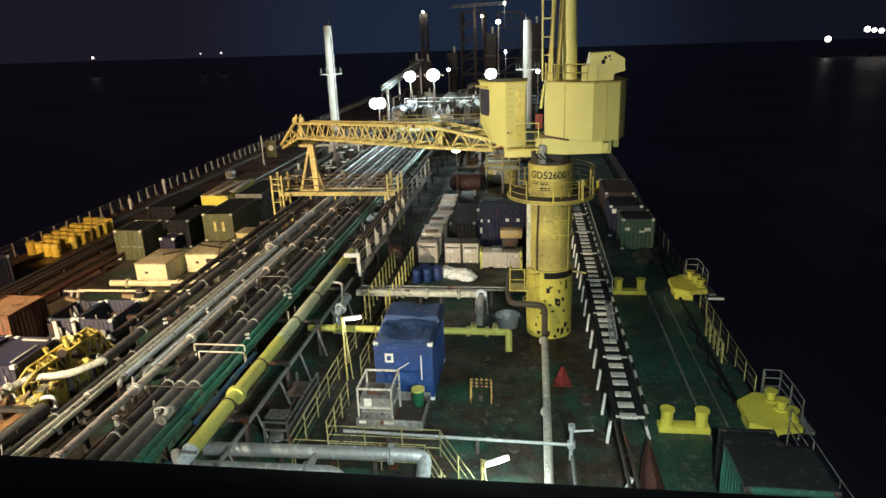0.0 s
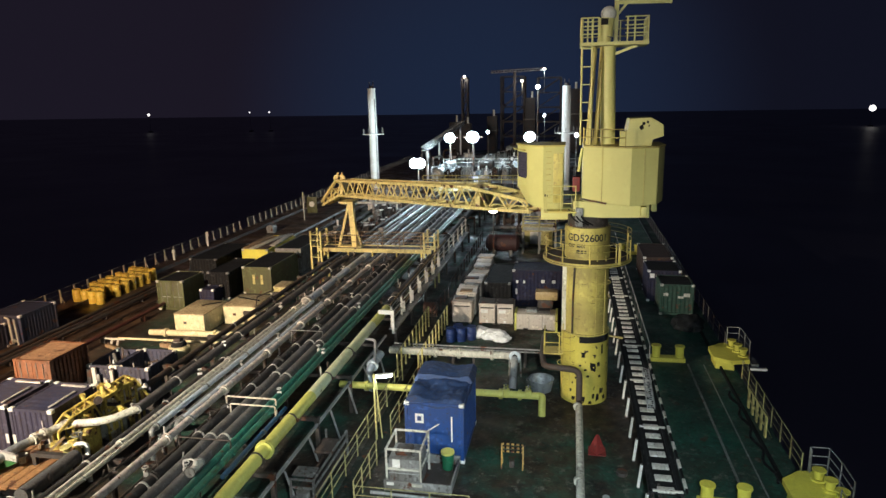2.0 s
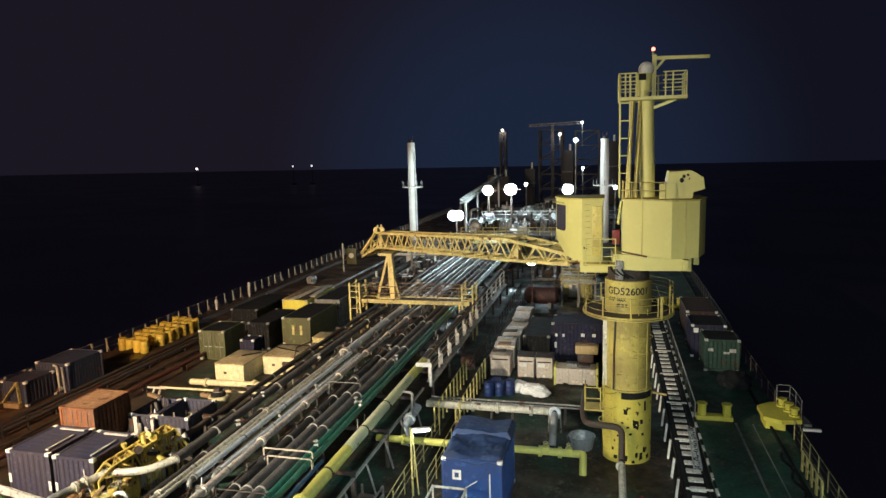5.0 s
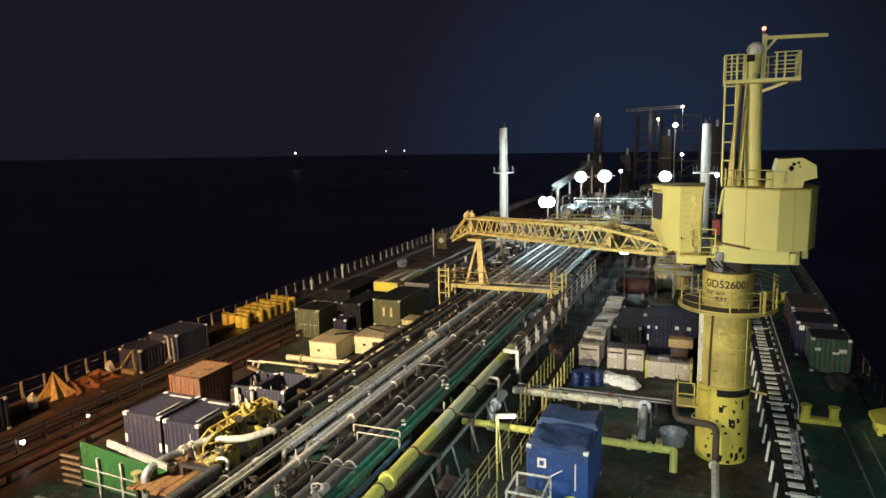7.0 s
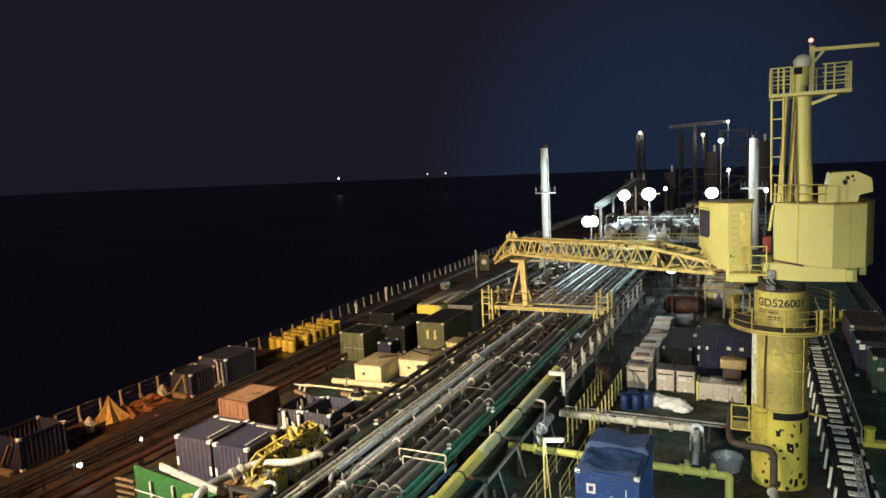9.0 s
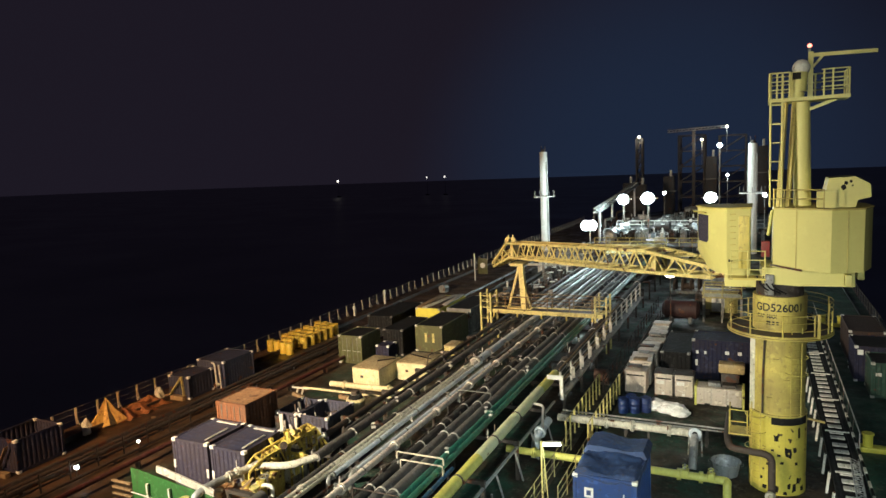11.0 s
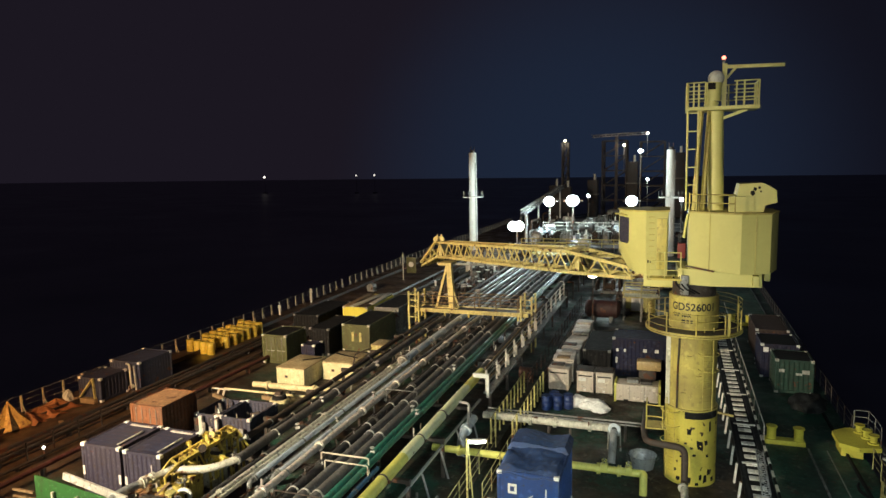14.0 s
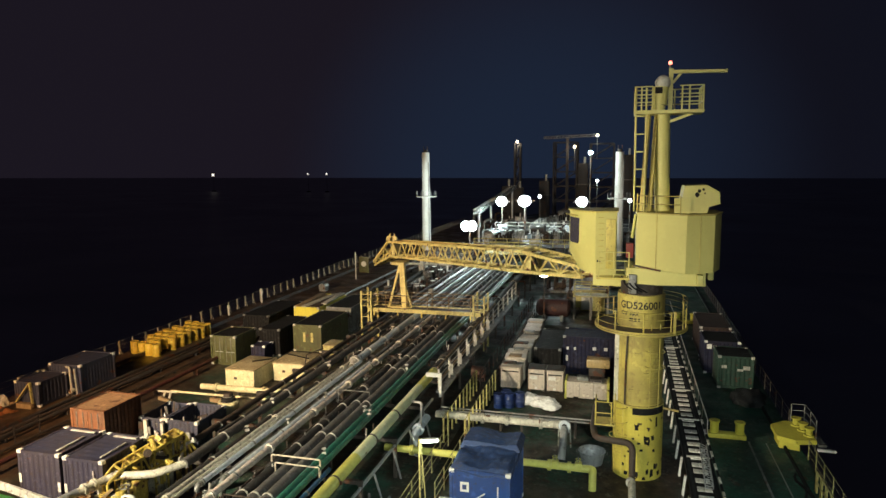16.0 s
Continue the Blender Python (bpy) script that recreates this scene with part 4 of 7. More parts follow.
part("hydraulic_block", box(BM(), -0.6, -1.25, 8.75, -0.25, -0.95, 9.6, 0.04), M_STEEL, crane)
for i in range(3):
    part("hose", tube(BM(), [(-0.9 + i * 0.25, -1.0, 9.5), (-0.7 + i * 0.2, -1.35, 9.1), (-0.2 + i * 0.2, -1.1, 8.8)], 0.035, 8, 0.3), M_BLACK, crane)
part("boom_foot", box(BM(), -2.2, 0.4, 8.75, -0.6, 1.5, 9.35, 0.04), M_CRANE, crane)


# lattice boom
def lattice(bm, a, b, wa, wb, ha, hb, bays, r=0.07, rb=0.045, make=None):
    """A four-chord lattice in one bmesh, or, with make(name, bmesh), each member by itself."""
    def member(kind, p, q_, size):
        target = BM() if make else bm
        if kind == "chord":
            bar(target, p, q_, size)
        else:
            rod(target, p, q_, size, 6)
        if make:
            make(kind, target)

    a, b = Vector(a), Vector(b)
    d = (b - a).normalized()
    side = d.cross(Vector((0, 0, 1))).normalized()
    up = side.cross(d)

    def corner(t, i, j):
        w, h = wa + (wb - wa) * t, ha + (hb - ha) * t
        return a.lerp(b, t) + side * (w / 2 * i) + up * (h / 2 * j)

    for i in (-1, 1):
        for j in (-1, 1):
            member("chord", corner(0, i, j), corner(1, i, j), r * 2)
    for k in range(bays):
        t0, tm, t1 = k / bays, (k + 0.5) / bays, (k + 1) / bays
        for i in (-1, 1):
            member("brace", corner(t0, i, -1), corner(tm, i, 1), rb)
            member("brace", corner(tm, i, 1), corner(t1, i, -1), rb)
        for j in (-1, 1):
            member("brace", corner(t0, -1, j), corner(tm, 1, j), rb)
            member("brace", corner(tm, 1, j), corner(t1, -1, j), rb)
            member("brace", corner(t0, -1, j), corner(t0, 1, j), rb)


ROOT, B1, B2, TIP = Vector((-2.3, 2.2, 9.15)), Vector((-5.9, 5.9, 9.05)), Vector((-18.5, 18.9, 7.75)), Vector((-20.9, 20.7, 6.2))
boom = part("boom", box(BM(), ROOT.x - 0.15, ROOT.y - 0.15, ROOT.z - 0.3, ROOT.x + 0.15, ROOT.y + 0.15, ROOT.z + 0.3, 0.03), M_BOOM, crane, "yellow lattice boom resting on its cradle")
for a, b, wa, wb, ha, hb, bays, r, rb in ((ROOT, B1, 1.4, 1.5, 0.5, 1.15, 3, 0.08, 0.05), (B1, B2, 1.5, 1.3, 1.15, 1.15, 11, 0.08, 0.05), (B2, TIP, 1.3, 0.5, 1.15, 0.3, 2, 0.09, 0.06)):
    lattice(None, a, b, wa, wb, ha, hb, bays, r, rb, lambda kind, q: part(kind, q, M_BOOM, boom))
for p in (B1, B2):
    q = BM()
    box(q, p.x - 0.12, p.y - 0.8, p.z - 0.62, p.x + 0.12, p.y + 0.8, p.z + 0.62)
    part("boom_frame", q, M_BOOM, boom)
q = BM()
for k in (0.0, 0.35):
    p = B2 + Vector((-0.3 - k, 0.3, 0.7))
    rod(q, p + Vector((0, -0.1, 0)), p + Vector((0, 0.1, 0)), 0.3, 16)
    bar(q, p + Vector((0, 0, -0.3)), p + Vector((0.05, 0, 0.45)), 0.1)
part("sheave", q, M_BOOM, boom)

# painted marks on the pedestal
def wrap_text(body_, size, zc, start, arc, radius, parent, name):
    cu = bpy.data.curves.new(name, "FONT")
    cu.body, cu.size, cu.extrude = body_, size, 0.0
    cu.offset = 0.009
    tmp = bpy.data.objects.new(name, cu)
    scene.collection.objects.link(tmp)
    me = bpy.data.meshes.new_from_object(tmp.evaluated_get(bpy.context.evaluated_depsgraph_get()))
    bpy.data.objects.remove(tmp)
    b = BM()
    b.from_mesh(me)
    bmesh.ops.triangulate(b, faces=b.faces[:])
    bmesh.ops.subdivide_edges(b, edges=b.edges[:], cuts=1)
    width = max(v.co.x for v in b.verts)
    for v in b.verts:
        a = start + v.co.x / width * arc
        v.co = Vector((radius * math.cos(a), radius * math.sin(a), zc + v.co.y))
    part(name, b, M_INK, parent, "black painted lettering")


wrap_text("GD526001", 0.46, 8.02, radians(213), radians(105), 1.058, crane, "painted_number")
wrap_text("CAP", 0.22, 7.72, radians(217), radians(20), 1.058, crane, "painted_word")
wrap_text("MAX", 0.22, 7.72, radians(242), radians(22), 1.058, crane, "painted_word")
for i, (a0, w) in enumerate(((241, 9), (253, 6), (262, 5))):
    q = BM()
    a = radians(a0)
    b_ = radians(a0 + w)
    vs = [q.verts.new((1.057 * math.cos(u), 1.057 * math.sin(u), z)) for u, z in ((a, 7.45), (b_, 7.45), (b_, 7.6), (a, 7.6))]
    q.faces.new(vs)
    part("painted_bar", q, M_INK, crane)

# ---- containers ----
def corrugated(bm, p, q, z0, z1, depth=0.032, period=0.26):
    """A ribbed steel wall from p to q; the ribs stand inward, to the left of the way."""
    p, q = Vector((*p, 0)), Vector((*q, 0))
    d = (q - p).normalized()
    inn = Vector((-d.y, d.x, 0)) * depth
    length = (q - p).length
    n = max(2, round(length / period))
    s = length / n
    pts = [p]
    for i in range(n):
        a = p + d * (s * i)
        pts += [a + d * (s * 0.35), a + d * (s * 0.5) + inn, a + d * (s * 0.85) + inn, a + d * s]
    lo = [bm.verts.new(v + Vector((0, 0, z0))) for v in pts]
    hi = [bm.verts.new(v + Vector((0, 0, z1))) for v in pts]
    for i in range(len(pts) - 1):
        bm.faces.new((lo[i], lo[i + 1], hi[i + 1], hi[i]))


def container(label, x0, y0, w, l, h, mat, casting=M_WHITE, doors=False, open_top=False, roof=None, marks=(), group="deck containers", z0=0.0, smooth_front=False, turn=0.0, cover=False):
    t = thing("container", label, "container", (x0, y0, z0), turn, group)
    ps = 0.13
    for x in (0, w - ps):
        for y in (0, l - ps):
            part("corner_post", box(BM(), x, y, 0.0, x + ps, y + ps, h, 0.015), mat, t)
    for x in (-0.012, w - 0.2):
        for y in (-0.012, l - 0.2):
            for z in (-0.0, h - 0.15):
                part("corner_casting", box(BM(), x, y, z, x + 0.212, y + 0.212, z + 0.155, 0.02), casting, t)
    for y in (0.01, l - 0.1):
        part("top_rail", box(BM(), ps, y, h - 0.12, w - ps, y + 0.09, h - 0.01), mat, t)
        part("bottom_rail", box(BM(), ps, y, 0.03, w - ps, y + 0.09, 0.19), mat, t)
    for x in (0.01, w - 0.1):
        part("side_rail", box(BM(), x, ps, h - 0.12, x + 0.09, l - ps, h - 0.01), mat, t)
        part("side_rail", box(BM(), x, ps, 0.03, x + 0.09, l - ps, 0.19), mat, t)
    walls = [((w - 0.03, ps), (w - 0.03, l - ps)), ((w - ps, l - 0.03), (ps, l - 0.03)), ((0.03, l - ps), (0.03, ps))]
    if not doors and not smooth_front:
        walls.append(((ps, 0.03), (w - ps, 0.03)))
    for a, b in walls:
        q = BM()
        corrugated(q, a, b, 0.19, h - 0.12)
        part("side_wall", q, mat, t)
    if smooth_front:
        part("front_wall", box(BM(), ps, 0.03, 0.19, w - ps, 0.06, h - 0.12), mat, t)
    if doors:
        for k in (0, 1):
            a = ps + k * (w / 2 - ps) + 0.01
            b = a + w / 2 - ps - 0.02
            dr = part("door", box(BM(), a, 0.03, 0.2, b, 0.08, h - 0.13, 0.01), mat, t)
            for zz in (0.5, 0.5 + (h - 1) / 2):
                part("door_panel", box(BM(), a + 0.08, 0.01, zz, b - 0.08, 0.028, zz + (h - 1) / 2 - 0.1, 0.008), mat, dr)
            for xx in (a + 0.25, b - 0.25):
                part("locking_bar", rod(BM(), (xx, -0.01, 0.22), (xx, -0.01, h - 0.15), 0.018, 6), M_STEEL, dr)
                part("handle", box(BM(), xx, -0.035, 1.0, xx + 0.28, -0.015, 1.04), M_GALV, dr)
    part("floor_plate", box(BM(), ps, ps, 0.06, w - ps, l - ps, 0.12), M_STEEL_DARK, t)
    if not open_top:
        q = BM()
        corrugated(q, (0.1, ps), (0.1, l - ps), 0.1, w - 0.1, 0.01, 0.36)
        for v in q.verts:
            v.co = Vector((v.co.z, v.co.y, h - 0.035 - (v.co.x - 0.1) * -1))
        part("roof", q, roof or mat, t)
    if cover:
        part("cover", cloth(0.02, 0.02, w - 0.02, l - 0.02, h + 0.01, 0.05, 24, 0.02, 3.0, 0.6), M_COVER, t, "slack black cover")
    for mk in marks:
        (mx, mz, mw, mh, mm, lab) = mk
        part("marking", box(BM(), mx, 0.004 if doors else -0.012, mz, mx + mw, 0.009 if doors else -0.004, mz + mh), mm, t, lab)
    return t


# blue container by the walkway, with a tarpaulin over its roof
c1 = container("blue steel container with smooth front under a dark tarpaulin", -6.71, 24.1, 2.44, 3.5, 2.6, M_BLUE, smooth_front=True, roof=M_TARP)
part("notice", box(BM(), 0.44, 0.0, 1.7, 0.79, 0.022, 2.1), M_WHITE, c1, "white square notice")
part("notice_mark", box(BM(), 0.53, -0.006, 1.8, 0.7, -0.001, 2.0), M_BLUE, c1)
q = BM()
bar(q, (0.92, 0.005, 1.36), (1.44, 0.005, 1.72), 0.13, 0.02)
part("painted_stripe", q, M_WHITE, c1, "slanting white stripe")
part("painted_stripe", box(BM(), 1.92, -0.004, 0.95, 1.97, 0.022, 2.05), M_WHITE, c1, "upright white stripe")


def cloth(x0, y0, x1, y1, z, amp, n=26, drop=0.0, seed=0.0, freq=1.3):
    q = BM()
    grid = []
    for j in range(n + 1):
        row = []
        for i in range(n + 1):
            u, v = i / n, j / n
            x, y = x0 + (x1 - x0) * u, y0 + (y1 - y0) * v
            h = noise.noise(Vector((x * freq, y * freq, seed))) * amp + abs(noise.noise(Vector((x * 3 + 9, y * 2.5, seed + 4)))) * amp * 0.6
            edge = min(u, v, 1 - u, 1 - v)
            row.append(q.verts.new((x, y, z + h + 0.03 - (drop * (1 - edge / 0.06) if edge < 0.06 else 0))))
        grid.append(row)
    for j in range(n):
        for i in range(n):
            q.faces.new((grid[j][i], grid[j][i + 1], grid[j + 1][i + 1], grid[j + 1][i]))
    return q


part("tarpaulin", cloth(-0.05, -0.03, 2.49, 3.55, 2.66, 0.14, 40, 0.24, 0.0, 1.1), M_TARP, c1, "creased dark blue tarpaulin")
part("tarpaulin_fold", cloth(-0.07, 2.0, 2.51, 3.6, 2.84, 0.13, 30, 0.28, 5.0, 0.9), M_TARP, c1, "heaped fold of the tarpaulin")

# port side
M_SKIP = surface("skip_blue_grey", (0.042, 0.046, 0.08), 0.6, rust=0.15, dirty=0.4)
M_SIDEBOX = surface("container_blue_grey", (0.028, 0.034, 0.07), 0.6, rust=0.15, dirty=0.4)
M_VIOLETROOF = surface("container_roof_dark_blue", (0.024, 0.026, 0.06), 0.6, rust=0.12, dirty=0.6, dirt=(0.05, 0.04, 0.045))
container("faded blue steel container with ribbed walls", -25.12, 21.3, 2.2, 2.65, 2.6, M_VIOLET, roof=M_VIOLETROOF, marks=((0.02, 1.15, 0.13, 0.4, M_WHITE, "white plate"), (2.05, 0.95, 0.13, 0.42, M_WHITE, "white plate")))
container("faded blue steel container with ribbed walls", -22.64, 21.2, 2.02, 2.65, 2.6, M_VIOLET, roof=M_VIOLETROOF, marks=((0.02, 1.0, 0.14, 0.42, M_WHITE, "white plate"), (1.5, 1.55, 0.05, 0.6, M_CLAMP, "pale streak")))
container("orange steel container with double doors", -26.8, 25.85, 2.05, 2.6, 2.6, M_ORANGE, M_ORANGE, doors=True, roof=surface("roof_tan", (0.36, 0.2, 0.1), 0.6, rust=0.12, dirty=0.4))
container("open-topped dark blue steel bin", -24.65, 28.05, 1.5, 2.4, 1.5, M_SKIP, open_top=True, group="open steel bins")
container("open-topped dark blue steel bin", -23.1, 28.05, 2.0, 2.6, 1.5, M_SKIP, open_top=True, group="open steel bins")
container("small dark blue steel container at the ship's side", -36.2, 31.0, 1.85, 2.2, 1.56, M_SIDEBOX)
container("dark blue steel container at the ship's side", -36.0, 33.4, 2.5, 3.0, 1.98, M_SIDEBOX)
container("open-topped dark steel container at the ship's side", -36.7, 19.6, 2.3, 2.6, 1.8, M_NAVY, open_top=True)
container("olive green steel container with double doors", -29.35, 41.2, 2.1, 2.8, 2.2, M_OLIVE, M_CLAMP, doors=True, roof=M_BLACK)
container("olive green steel container with two yellow marks", -25.05, 45.75, 2.4, 5.2, 2.16, M_OLIVE, M_CLAMP, smooth_front=True, roof=M_BLACK,
          marks=((0.85, 0.8, 0.2, 0.75, M_YELLOW, "yellow painted mark"), (1.5, 0.8, 0.2, 0.75, M_YELLOW, "yellow painted mark")))
container("black steel container beside an olive one", -27.1, 44.2, 1.75, 4.5, 2.1, M_BLACK, M_STEEL)
container("small dark blue steel box", -27.0, 42.8, 1.15, 1.3, 1.15, M_NAVY)
container("long black steel container near the rail", -31.2, 48.5, 2.44, 6.0, 2.0, M_BLACK, M_STEEL)
container("yellow steel container with boards on its roof", -27.95, 51.4, 2.4, 6.0, 2.2, M_MOOR, M_CLAMP, smooth_front=True, roof=M_WOOD)
container("grey steel container beside a yellow one", -25.25, 52.2, 2.35, 6.0, 2.15, M_STEEL, M_STEEL, roof=M_BLACK)
for k, (bx, by, bw, bl, bt) in enumerate(((-27.9, 51.5, 0.6, 5.6, 3), (-27.2, 51.3, 0.5, 5.9, -4), (-26.4, 51.5, 0.7, 5.2, 2), (-25.9, 52.6, 0.5, 5.0, 5))):
    bd = thing("roof_board", "pale weathered board lying on a container roof", "board", (bx, by, 2.22 + 0.002 * k), bt, "boards on container roof")
    part("plank", box(BM(), 0, 0, 0, bw, bl, 0.06 + 0.05 * (k % 2), 0.01), (M_WOOD, M_PALE, M_RUSTY, M_CLAMP)[k], bd)
for x0, y0, w, l in ((-25.12, 21.3, 2.2, 2.65), (-22.64, 21.2, 2.02, 2.65)):
    for k, (u, v, bw, bl) in enumerate(((0.3, 0.84, 1.3, 0.12), (0.82, 0.1, 0.1, 1.5))):
        bd = thing("roof_batten", "pale worn batten lying on a container roof", "batten", (x0 + w * u, y0 + l * v, 2.6), 2 * k - 1, "battens on container roofs")
        part("batten", box(BM(), 0, 0, 0, bw if k else min(bw, w * 0.6), bl, 0.05, 0.008), M_CLAMP, bd)
br = random.Random(9)
for k in range(22):
    x, y = br.choice((br.uniform(-24.4, -23.4), br.uniform(-22.9, -21.4))), br.uniform(28.3, 30.2)
    tilt_x, tilt_y, hh = br.uniform(-0.35, 0.35), br.uniform(-0.4, 0.4), br.uniform(0.9, 1.75)
    piece("scrap_piece", bar(BM(), (x, y, 0.13), (x + tilt_x * 0.5, y + tilt_y, hh), br.uniform(0.05, 0.16), 0.05), br.choice((M_GALV, M_RUSTY, M_STEEL, M_CLAMP, M_WHITE, M_STEEL_DARK)), "scrap piece standing up in an open steel bin", "scrap", "scrap standing in bins")
# between walkway and crane
container("dark blue steel container with white markings", -4.1, 45.0, 4.6, 2.44, 2.7, M_NAVY, M_CLAMP, marks=((0.25, 1.75, 0.16, 0.2, M_WHITE, "white sign"), (0.75, 1.75, 0.14, 0.2, M_WHITE, "white sign"),
          (2.0, 1.8, 0.24, 0.22, M_WHITE, "white sign"), (2.75, 1.8, 0.24, 0.22, M_WHITE, "white sign"), (0.2, 0.95, 0.15, 0.4, M_WHITE, "white sign")))
container("low black steel container behind the bins", -6.0, 44.4, 1.85, 5.5, 1.9, M_BLACK, M_STEEL)
# starboard side
container("dark green steel container with a slack black cover", 5.6, 16.5, 2.55, 2.1, 2.2, M_TEAL, M_STEEL_DARK, roof=M_COVER, cover=True)
container("dark green steel container with a green roof at the ship's side", 5.6, 11.2, 2.55, 5.2, 2.16, M_TEAL, M_STEEL_DARK)
container("small black steel box beside a covered container", 5.72, 18.72, 1.7, 0.9, 2.12, M_COVER, M_STEEL_DARK)
container("green ribbed steel container with pale patches", 5.8, 44.4, 2.15, 2.44, 2.15, surface("container_dark_green", (0.01, 0.042, 0.028), 0.6, rust=0.1, dirty=0.4), M_CLAMP, roof=M_BLACK,
          marks=((0.22, 1.35, 0.3, 0.2, M_CLAMP, "pale patch"), (1.15, 1.2, 0.35, 0.14, M_CLAMP, "pale patch"), (1.5, 1.3, 0.4, 0.25, M_CLAMP, "pale patch")))
container("navy steel container with white corner castings", 5.3, 47.4, 2.3, 3.0, 2.3, M_NAVY, roof=M_BLACK, marks=((0.15, 1.75, 0.32, 0.32, M_WHITE, "white sign"),))
container("red-brown steel container at the ship's side", 5.4, 51.4, 2.2, 5.0, 2.3, surface("container_dark_brown", (0.035, 0.015, 0.012), 0.7, rust=0.15, dirty=0.5))


# ---- insulated white bins in rows ----
def white_bin(label, x, y, w=1.3, l=1.15, h=1.4):
    t = thing("storage_bin", label, "bin", (x, y, 0), group="cream storage bins")
    part("body", box(BM(), 0, 0, 0.12, w, l, h, 0.05), M_CREAM, t)
    part("lid", box(BM(), -0.03, -0.03, h + 0.002, w + 0.03, l + 0.03, h + 0.1, 0.03), M_CREAM, t)
    part("grip_slot", box(BM(), 0.12, -0.012, h - 0.22, w - 0.12, -0.002, h - 0.14), M_BLACK, t)
    for px in (0.05, w - 0.2):
        part("foot", box(BM(), px, 0.05, 0, px + 0.15, l - 0.05, 0.118), M_STEEL_DARK, t)
    return t


wb = white_bin("cream insulated storage bin with a lid, in a row", -7.72, 40.95)
for i in range(1, 9):
    nb = copy_thing(wb, pose(-7.72 + random.uniform(-0.08, 0.08), 40.95 + i * 1.62, 0, 0, 0, random.uniform(-4, 4)))
    nb.scale = (random.uniform(0.92, 1.04), 0.95, random.uniform(0.85, 1.08))
    for ch in nb.children:
        if ch.name.startswith("lid"):
            ch.rotation_euler = (0, 0, radians(random.uniform(-5, 5)))
            ch.location.z += 0.03 * (i % 2)
for i in (0, 1, 2, 3, 5):
    piece("loose_cover", box(BM(), -7.6 + 0.1 * (i % 3), 41.15 + i * 1.62, 1.63, -6.75 + 0.1 * (i % 2), 41.75 + i * 1.62, 1.72, 0.02), (M_STEEL_DARK, M_WOOD, M_STEEL)[i % 3], "loose board lying on a storage bin", "board", "boards on bins")


def label_bin(x, y):
    t = white_bin("cream storage bin with white stickers and a dark frame", x, y, 1.1, 1.2, 1.35)
    part("sticker", box(BM(), 0.15, -0.014, 0.82, 0.6, -0.006, 1.05), M_WHITE, t)
    q = BM()
    bar(q, (0.2, -0.008, 0.52), (0.62, -0.008, 0.42), 0.12, 0.012)
    part("sticker", q, M_WHITE, t)
    part("sticker", box(BM(), 0.45, -0.014, 0.17, 0.62, -0.006, 0.32), M_WHITE, t)
    part("top_tray", cloth(-0.02, -0.02, 1.12, 1.22, 1.47, 0.05, 10, 0.03, x, 1.4), M_STEEL_DARK, t, "dark sagging sheet")
    for px in (0.0, 1.06):
        part("frame_bar", box(BM(), px, -0.03, 0.02, px + 0.045, -0.015, 1.48), M_STEEL_DARK, t)
        part("frame_bar", box(BM(), px, 1.2, 0.02, px + 0.045, 1.22, 1.48), M_STEEL_DARK, t)
    return t


label_bin(-5.95, 40.95)
label_bin(-4.78, 40.95)
t = thing("transport_skid", "cream steel skid with yellow end posts", "skid", (-3.55, 40.1, 0))
part("body", box(BM(), 0.12, 0, 0.1, 2.55, 1.2, 1.12, 0.04), M_CREAM, t)
for x in (0, 2.56):
    part("end_post", box(BM(), x, -0.03, 0.02, x + 0.13, 1.23, 1.2, 0.02), M_LIME, t, "bright yellow end post")
for x in (0.9, 1.75):
    part("seam", box(BM(), x, -0.008, 0.15, x + 0.025, -0.002, 1.08), M_STEEL, t)
for x in (0.55, 1.75):
    part("fork_pocket", box(BM(), x, -0.012, 0.1, x + 0.3, -0.003, 0.2), M_BLACK, t)
part("top_gear", box(BM(), 0.7, 0.3, 1.122, 1.4, 0.9, 1.35, 0.05), M_STEEL, t)
part("top_gear", box(BM(), 1.5, 0.2, 1.122, 2.2, 0.9, 1.3, 0.04), M_STEEL_DARK, t)
t = thing("packed_crate", "tan crate wrapped in shiny film on a stand", "crate", (-2.3, 43.0, 0))
part("crate_body", box(BM(), -0.1, 0, 1.15, 1.4, 0.9, 1.75, 0.1), surface("wrapped_tan", (0.5, 0.36, 0.17), 0.25, dirty=0.3, bump=0.5), t)
part("stand", box(BM(), 0.05, 0.05, 0, 1.1, 0.85, 1.148, 0.02), M_STEEL_DARK, t)


